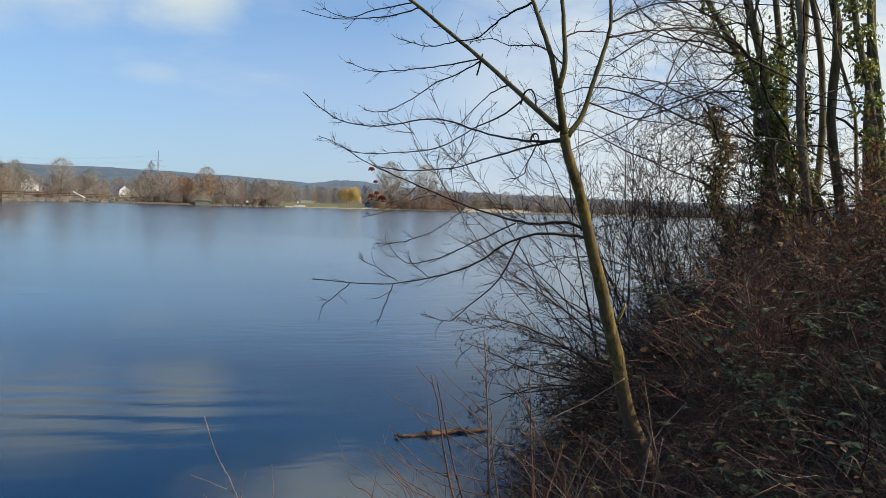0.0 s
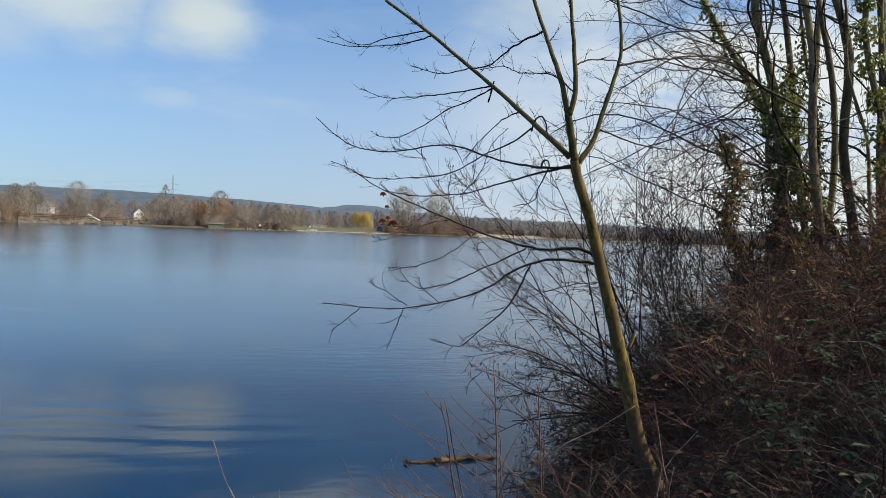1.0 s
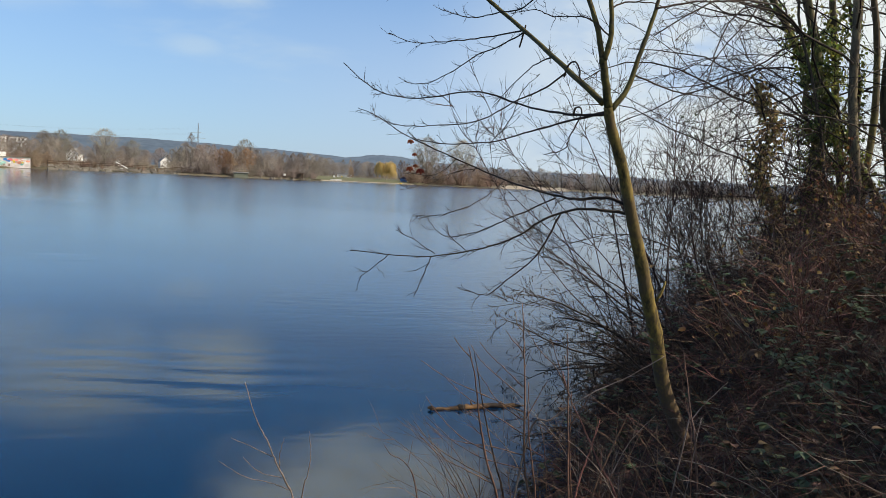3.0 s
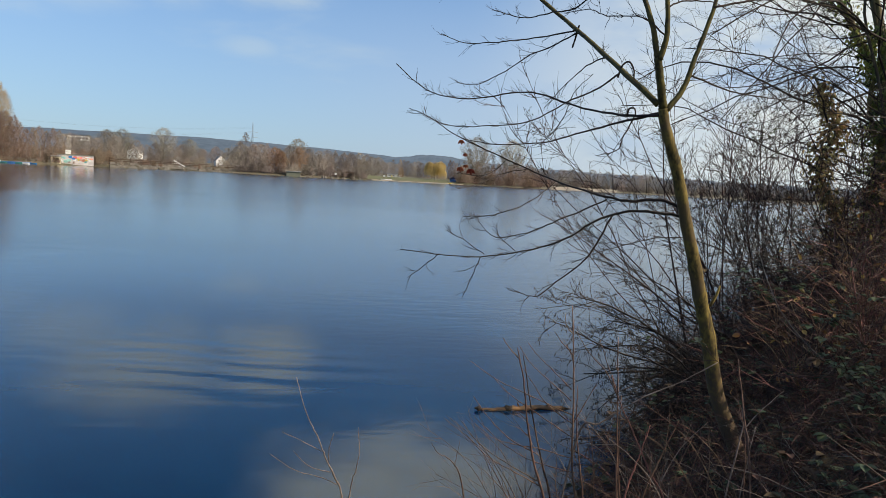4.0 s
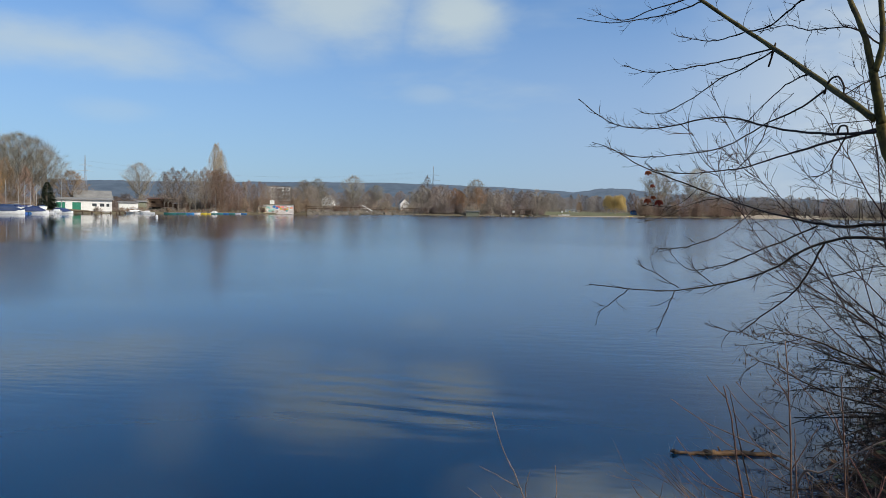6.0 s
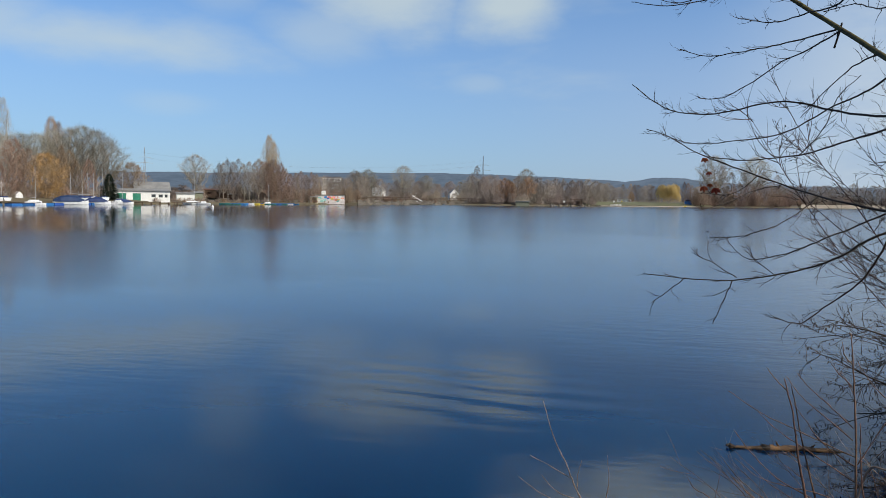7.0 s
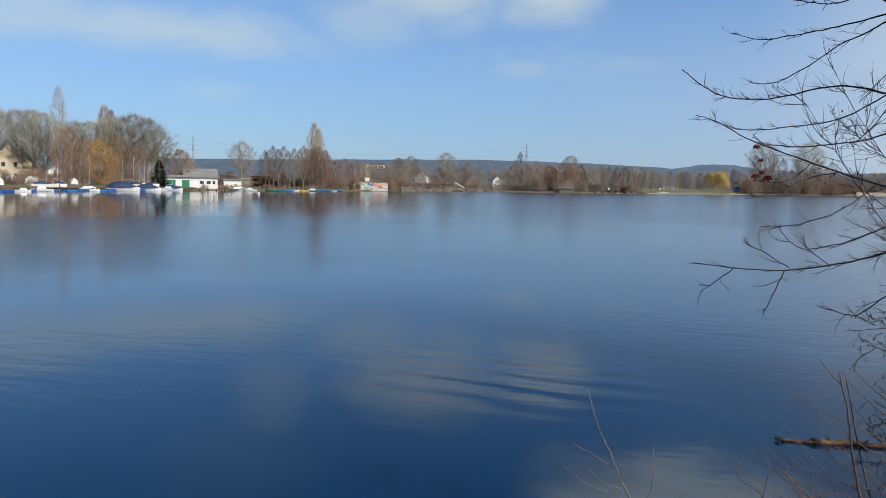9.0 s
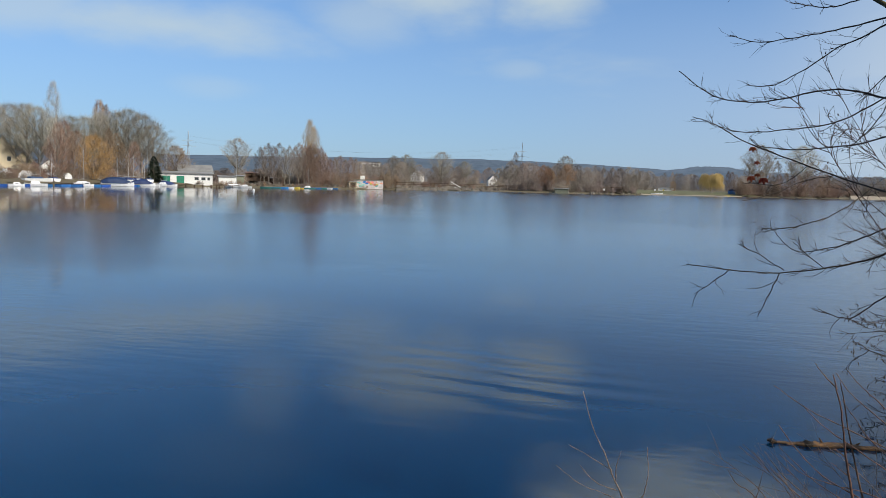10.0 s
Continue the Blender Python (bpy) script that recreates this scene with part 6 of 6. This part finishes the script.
def bramble_spot(rnd):
    while True:
        x, y = rnd.uniform(0.1, 8.5), 2.3 + 11.2 * rnd.random() ** 1.35
        near, _ = shore(np.array([x]), np.array([y]))
        if near[0] > -0.1 and x > y * 0.10 - 0.25 and x < y * 0.85 + 0.8 and (y > 5.4 or x > 0.95) and (y > 3.1 or x > 1.8):
            return x, y


def side_shoots(rnd, s, line, r, n, length):
    """Short crooked shoots of two joints along a cane."""
    k = len(line) - 1
    for _ in range(n):
        t = rnd.uniform(0.1, 1.0) * k
        i = min(int(t), k - 1)
        p = line[i].lerp(line[i + 1], t - i)
        way = (line[i + 1] - line[i]).normalized() + rand_dir(rnd) * 1.1
        s.tube(wander(rnd, p, way, length * rnd.uniform(0.4, 1.15), 2, 0.45, (0, 0, -0.05)), (r, r * 0.7, r * 0.3), 3, False)


def brambles():
    rnd = random.Random(12)
    canes, straw, green, brown, litter = Shape(), Shape(), Shape(), Shape(), Shape()
    for i in range(12500):
        x, y = bramble_spot(rnd) if i < 9000 else (rnd.uniform(3.8, 8.6), rnd.uniform(7.2, 12.6))
        h = thick_of(x, y)
        a = rnd.uniform(0, 2 * math.pi)
        z = gz(x, y)
        ln = min(rnd.uniform(0.4, 1.5), h * 2.0) if h < 0.9 else h * rnd.uniform(0.7, 1.9)
        run = wander(rnd, (x, y, z - 0.03), (math.cos(a) * 0.7, math.sin(a) * 0.7, 1.0), ln, 6, 0.42, (math.cos(a) * 0.05, math.sin(a) * 0.05, -0.20))
        r = rnd.uniform(0.0014, 0.0036) if rnd.random() < 0.85 else rnd.uniform(0.0036, 0.006)
        (straw if rnd.random() < (0.11 if x > 1.5 and y < 4.6 else 0.05) else canes).tube(run, [r * (1 - 0.6 * j / 6) for j in range(7)], 3, False)
        if rnd.random() < 0.8:
            side_shoots(rnd, canes, run, r * 0.55, 7, 0.26)
        leafy = math.sin(x * 2.1 + 1.0) * math.sin(y * 1.7) + 0.6 * math.sin(x * 5.0 - y * 4.0)
        for _ in range(rnd.choice((0, 0, 1)) + (3 if leafy > 0.6 else 0)):
            p = run[rnd.randrange(2, 7)]
            target = green if rnd.random() < 0.42 + 0.35 * leafy else brown
            big = rnd.uniform(0.035, 0.075)
            for b in (-0.8, 0, 0.8):
                target.leaf(p, (math.cos(a + b), math.sin(a + b), rnd.uniform(-0.6, 0.3)), (0, 0, 1), big, big * rnd.uniform(0.28, 0.42))
    for i in range(7000):
        x, y = bramble_spot(rnd)
        litter.leaf((x, y, gz(x, y) + rnd.uniform(0.01, 0.12)), rand_dir(rnd, 0.4), (0, 0, 1), rnd.uniform(0.04, 0.08), rnd.uniform(0.015, 0.03))
    tagged(part("bramble_canes", canes, CANE), "tangle of reddish-brown bramble canes covering the bank", "brambles", kind="stuff")
    tagged(part("dead_stalks", straw, STRAW), "pale dry stalks among the brambles", "dry stalks", kind="stuff")
    tagged(part("bramble_leaves", green, GREEN_LEAF), "dull green bramble leaves on the bank", "leaves", kind="stuff")
    tagged(part("withered_leaves", brown, BROWN_LEAF), "withered brown leaves caught in the brambles", "leaves", kind="stuff")
    tagged(part("leaf_litter", litter, BROWN_LEAF), "brown leaf litter on the bank", "leaf litter", kind="stuff")


brambles()


def stalk(label, seed, pts, r, shoots, ln, material=None, arms=()):
    rnd = random.Random(seed)
    st = empty("upright_stalk", label, "stalk", "bare stalks in front of the water")
    line = spline(pts, 6)
    k = len(line) - 1
    for i in range(1, k):
        line[i] = line[i] + rand_dir(rnd) * 0.002
    s = Shape()
    s.tube(line, [r * (1 - 0.72 * i / k) * rnd.uniform(0.9, 1.15) for i in range(k + 1)], 6)
    part("stem", s, material or STALK, st, smooth=True)
    for arm in arms:
        # long straight side shoots with buds along them
        run = [p + rand_dir(rnd) * 0.0018 for p in spline(arm, 5)]
        s = Shape()
        q = min(r * 0.36, 0.0027)
        s.tube(run, [q * (1 - 0.6 * i / len(run)) * (1.5 if i % 3 == 2 else 1.0) for i in range(len(run))], 5)
        part("shoot", s, material or STALK, st, smooth=True)
    if not shoots:
        return st
    s = Shape()
    near_twigs(rnd, s, line, r * 0.36, shoots, ln * 1.35, 1, (0, 0, 0.03), 0.12, 0.7, 0.2, 1)
    tagged(part("spray", s, material or STALK, st), kind="stuff")
    return st


stalk("bare brown stalk with long grey side shoots by the water", 301, ((0.26, 3.35, 0.5), (0.19, 3.35, 1.03), (0.12, 3.35, 1.25), (0.07, 3.35, 1.47), (0.04, 3.35, 1.66), (0.00, 3.35, 1.81)), 0.0078, 2, 0.12, None,
      (((0.14, 3.35, 1.30), (-0.01, 3.35, 1.37), (-0.12, 3.35, 1.47), (-0.19, 3.35, 1.56)), ((0.15, 3.35, 1.17), (0.04, 3.35, 1.22), (-0.09, 3.35, 1.29), (-0.16, 3.35, 1.34), (-0.24, 3.35, 1.43)),
       ((0.15, 3.35, 1.15), (0.03, 3.34, 1.21), (-0.10, 3.34, 1.27), (-0.19, 3.34, 1.35)), ((0.02, 3.35, 1.75), (-0.03, 3.35, 1.80), (-0.07, 3.35, 1.85))))
stalk("bare brown stalk close beside another", 302, ((0.29, 3.38, 0.5), (0.22, 3.37, 1.03), (0.15, 3.36, 1.28), (0.08, 3.36, 1.55), (0.03, 3.36, 1.78)), 0.0065, 2, 0.1)
stalk("tall thin bare stalk by the water", 303, ((0.40, 3.35, 0.45), (0.34, 3.35, 1.03), (0.30, 3.35, 1.24), (0.28, 3.35, 1.56), (0.26, 3.35, 1.83), (0.24, 3.35, 2.03)), 0.0070, 2, 0.12, None,
      (((0.28, 3.35, 1.51), (0.17, 3.35, 1.55), (0.04, 3.35, 1.60), (-0.07, 3.35, 1.64), (-0.22, 3.35, 1.73)), ((0.27, 3.35, 1.58), (0.14, 3.35, 1.68), (0.06, 3.35, 1.75), (0.01, 3.35, 1.82)),
       ((0.27, 3.35, 1.63), (0.17, 3.35, 1.72), (0.10, 3.35, 1.78), (0.05, 3.35, 1.84)), ((0.26, 3.35, 1.80), (0.20, 3.35, 1.86), (0.17, 3.35, 1.90)),
       ((0.29, 3.35, 1.30), (0.15, 3.35, 1.33), (0.04, 3.35, 1.34), (-0.08, 3.35, 1.36), (-0.18, 3.35, 1.43)), ((0.31, 3.35, 1.23), (0.20, 3.35, 1.25), (0.08, 3.35, 1.28), (-0.05, 3.35, 1.35), (-0.18, 3.35, 1.46)),
       ((0.28, 3.35, 1.47), (0.16, 3.35, 1.55), (0.09, 3.35, 1.64), (0.04, 3.35, 1.71)), ((0.29, 3.35, 1.40), (0.12, 3.35, 1.50), (-0.03, 3.35, 1.59), (-0.10, 3.35, 1.66)),
       ((0.29, 3.35, 1.48), (0.33, 3.35, 1.56), (0.38, 3.35, 1.67)), ((0.25, 3.35, 1.90), (0.22, 3.34, 1.94), (0.21, 3.34, 1.99))))
stalk("tall thin bare stalk by the water", 313, ((0.42, 3.33, 0.5), (0.36, 3.34, 1.1), (0.31, 3.34, 1.4), (0.29, 3.34, 1.66)), 0.0055, 2, 0.1)
stalk("tall thin reddish stalk by the water", 304, ((0.56, 3.35, 0.5), (0.52, 3.35, 1.05), (0.49, 3.35, 1.5), (0.46, 3.35, 1.9)), 0.0066, 3, 0.14, None,
      (((0.49, 3.35, 1.60), (0.42, 3.35, 1.73), (0.33, 3.35, 1.82), (0.27, 3.35, 1.91)), ((0.48, 3.35, 1.62), (0.43, 3.35, 1.75), (0.38, 3.35, 1.88)),
       ((0.50, 3.35, 1.46), (0.56, 3.35, 1.56), (0.60, 3.35, 1.66))))
stalk("reddish stalk beside a taller one", 314, ((0.60, 3.37, 0.5), (0.54, 3.37, 1.05), (0.51, 3.37, 1.35), (0.50, 3.37, 1.62)), 0.0055, 2, 0.1)
stalk("reddish cane slanting across the stalks", 315, ((0.90, 3.50, gz(0.9, 3.5) - 0.05), (0.78, 3.50, 1.05), (0.68, 3.50, 1.23), (0.59, 3.50, 1.41), (0.52, 3.50, 1.54), (0.47, 3.50, 1.68)), 0.0060, 2, 0.1, RED_CANE)
stalk("thin reddish shoot among the stalks", 316, ((0.52, 3.40, gz(0.52, 3.4) - 0.05), (0.56, 3.40, 1.09), (0.59, 3.40, 1.24), (0.62, 3.40, 1.35), (0.65, 3.40, 1.48)), 0.0055, 2, 0.1, RED_CANE)
stalk("thin brown shoot among the stalks", 317, ((0.58, 3.40, gz(0.58, 3.4) - 0.05), (0.64, 3.40, 1.10), (0.69, 3.40, 1.27), (0.74, 3.40, 1.41), (0.78, 3.40, 1.52)), 0.0060, 2, 0.1)
stalk("pale forked dead twig standing at the water", 305, ((-0.72, 3.35, 0.30), (-0.80, 3.35, 0.95), (-0.85, 3.35, 1.09), (-0.90, 3.35, 1.19), (-0.94, 3.35, 1.28), (-1.00, 3.35, 1.39), (-1.06, 3.35, 1.57)), 0.0062, 0, 0.1, STRAW,
      (((-0.92, 3.35, 1.21), (-1.01, 3.35, 1.25), (-1.12, 3.35, 1.29)), ((-0.88, 3.35, 1.16), (-0.88, 3.35, 1.23), (-0.86, 3.35, 1.31)),
       ((-0.83, 3.35, 1.05), (-0.93, 3.35, 1.08), (-1.05, 3.35, 1.10), (-1.18, 3.35, 1.17)), ((-0.87, 3.35, 1.11), (-0.98, 3.35, 1.13), (-1.06, 3.35, 1.20))))
stalk("thin pale twig standing at the water", 306, ((-0.82, 3.35, 0.30), (-0.77, 3.35, 0.99), (-0.74, 3.35, 1.14), (-0.73, 3.35, 1.23), (-0.74, 3.35, 1.35)), 0.0042, 0, 0.1, STRAW)
stalk("thin dark twig leaning over the water", 318, ((-0.12, 3.35, 0.60), (-0.22, 3.35, 1.12), (-0.28, 3.35, 1.23), (-0.34, 3.35, 1.26), (-0.38, 3.35, 1.31)), 0.0042, 0, 0.1, None, (((-0.26, 3.35, 1.20), (-0.25, 3.35, 1.27), (-0.24, 3.35, 1.34)),))
stalk("thin pale cane arching across the bank", 307, ((2.73, 5.6, 1.0), (2.5, 5.6, 1.24), (2.17, 5.6, 1.52), (1.93, 5.6, 1.81), (1.73, 5.6, 2.27)), 0.0075, 2, 0.2, STRAW)
stalk("reddish cane leaning out of the brambles", 308, ((2.28, 3.4, 1.4), (2.21, 3.4, 1.66), (2.05, 3.4, 1.99), (1.92, 3.4, 2.31)), 0.0055, 2, 0.2, STALK)
stalk("thin cane leaning out of the brambles", 309, ((2.2, 3.2, 1.4), (2.08, 3.2, 1.62), (1.94, 3.2, 1.81), (1.8, 3.2, 2.0)), 0.0042, 2, 0.15, STALK)
stalk("long grey cane slanting across the bank foot", 310, ((0.20, 3.40, gz(0.2, 3.4) - 0.05), (0.31, 3.38, 1.38), (0.41, 3.36, 1.48), (0.58, 3.36, 1.61), (0.76, 3.36, 1.71), (0.92, 3.36, 1.82)), 0.0060, 1, 0.15, STRAW)
stalk("reddish stalk close to the young trunk", 311, ((1.16, 3.3, gz(1.16, 3.3) - 0.05), (1.12, 3.41, 1.34), (1.11, 3.52, 1.53), (1.09, 3.63, 1.78)), 0.0065, 2, 0.2)
stalk("pale broken stick leaning by the young trunk", 312, ((1.02, 3.6, gz(1.02, 3.6) - 0.03), (1.13, 3.60, 1.40), (1.15, 3.60, 1.45), (1.22, 3.60, 1.55), (1.31, 3.60, 1.65)), 0.0042, 0, 0.1, STRAW)
loose = random.Random(43)
for i in range(26):
    x, y = loose.uniform(1.4, 2.9), loose.uniform(2.9, 4.6)
    a = loose.choice((-1, 1)) * loose.uniform(0.3, 0.9)
    z = gz(x, y)
    ln = loose.uniform(0.5, 1.0)
    stalk("dry grey stalk lying among the brambles", 360 + i, ((x, y, z), (x + a * 0.3 * ln, y + 0.05, z + 0.24), (x + a * 0.7 * ln, y + 0.1, z + 0.38), (x + a * ln, y + 0.1, z + 0.42)), 0.0036, 2, 0.2, STRAW)
fan = random.Random(41)
for i in range(44):
    x, y = fan.uniform(0.0, 1.3), fan.uniform(3.2, 4.6)
    a = fan.uniform(-0.9, 0.5)
    z = gz(x, y) - 0.05
    ln = fan.uniform(0.5, 0.95)
    stalk("thin bare shoot among the low growth at the edge", 320 + i, ((x, y, z), (x + a * 0.12, y, z + ln * 0.4), (x + a * 0.4, y, z + ln * 0.8), (x + a * 0.75, y + 0.05, z + ln)), 0.0036, 6, 0.28, STRAW if i % 3 == 0 else STALK)


def drift_log():
    """A waterlogged branch lying in the shallows: bare wood, with bark left round its middle."""
    rnd = random.Random(6)
    log = empty("drift_log", "half-sunk weathered log with torn bark lying in the water", "log")
    line = spline(((-0.34, 7.94, 0.012), (-0.18, 7.99, 0.004), (0.05, 8.07, 0.014), (0.35, 8.18, 0.016), (0.80, 8.34, -0.01)), 6)
    prof = np.interp(np.linspace(0, 1, len(line)), (0, 0.06, 0.12, 0.3, 0.45, 0.6, 0.8, 0.92, 1.0), (0.022, 0.012, 0.014, 0.025, 0.034, 0.034, 0.030, 0.020, 0.006))
    line = [p + rand_dir(rnd) * 0.009 for p in line]
    s = Shape()
    s.tube(line, [q * rnd.uniform(0.8, 1.2) for q in prof], 10)
    part("trunk", s, DRIFTWOOD, log, smooth=True)
    for i0, i1, up in ((9, 13, 0.006), (16, 18, 0.004)):
        s = Shape()
        s.tube([p + Vector((0, 0, up)) for p in line[i0:i1]], [prof[i] * rnd.uniform(0.95, 1.3) * (0.5 if i in (i0, i1 - 1) else 1.0) for i in range(i0, i1)], 9)
        part("bark", s, TWIG_BARK, log, "dark torn bark", smooth=True)
    s = Shape()
    s.tube(((-0.30, 7.95, 0.01), (-0.345, 7.93, 0.03), (-0.385, 7.93, 0.025)), (0.018, 0.026, 0.012), 6)
    s.tube(((-0.32, 7.95, 0.01), (-0.35, 7.92, -0.02)), (0.018, 0.012), 5)
    part("broken_end", s, TWIG_BARK, log, "dark broken end")
    for p, q in (((0.12, 8.10, 0.03), (0.09, 8.08, 0.09)), ((0.42, 8.21, 0.03), (0.46, 8.21, 0.07))):
        s = Shape()
        s.tube((p, q), (0.014, 0.005), 5)
        part("snag", s, DRIFTWOOD, log)


drift_log()


def leafy_tuft(label, seed, at, n, size, tall=0.5):
    rnd = random.Random(seed)
    t = empty("leafy_tuft", label, "bramble", "leafy tufts on the bank")
    st, lf = Shape(), Shape()
    for i in range(n):
        a = rnd.uniform(0, 2 * math.pi)
        run = wander(rnd, at, (math.cos(a) * 0.8, math.sin(a) * 0.8, 1.2), rnd.uniform(0.4, 1.0) * tall, 4, 0.2, (0, 0, -0.1))
        st.tube(run, (0.003, 0.0028, 0.0024, 0.002, 0.001), 3, False)
        for p in run[1:]:
            for b in (-1.0, 0.1, 1.1):
                lf.leaf(p, (math.cos(a + b), math.sin(a + b), rnd.uniform(-0.4, 0.3)), (0, 0, 1), size * rnd.uniform(0.6, 1.1), size * rnd.uniform(0.25, 0.4))
    tagged(part("stem_spray", st, CANE, t), kind="stuff")
    tagged(part("foliage", lf, GREEN_LEAF, t, "dull green leaves"), kind="stuff")


leafy_tuft("bramble tuft with dull green leaves at the water's edge", 401, (0.20, 2.9, 0.92), 7, 0.055, 0.3)
leafy_tuft("bramble tuft with brown-green leaves at the water's edge", 412, (0.06, 2.9, 0.92), 5, 0.055, 0.28)
leafy_tuft("green bramble tuft on the shaded bank", 402, (2.15, 4.4, 1.42), 6, 0.07)
leafy_tuft("green bramble tuft on the shaded bank", 403, (2.0, 5.7, 1.75), 5, 0.07)
leafy_tuft("green bramble tuft on the shaded bank", 404, (2.5, 4.0, 1.6), 6, 0.06)
leafy_tuft("green bramble tuft on the shaded bank", 405, (3.4, 6.6, 2.0), 6, 0.07)
leafy_tuft("bramble tuft with broad dull leaves on the shaded bank", 407, (2.09, 4.09, 1.32), 9, 0.06)
leafy_tuft("bramble tuft with sunlit yellow-green leaves", 408, (2.35, 5.73, 1.62), 6, 0.065)
leafy_tuft("dark green bramble tuft high on the bank", 409, (3.29, 5.71, 1.7), 10, 0.065)
leafy_tuft("bramble tuft with dull leaves on the shaded bank", 410, (2.14, 4.73, 1.45), 7, 0.075)
leafy_tuft("bramble tuft with dull leaves on the shaded bank", 411, (2.75, 5.0, 1.75), 7, 0.075)
leafy_tuft("hanging clump of dark ivy leaves on a twig", 406, (2.89, 9.5, 3.25), 5, 0.07)
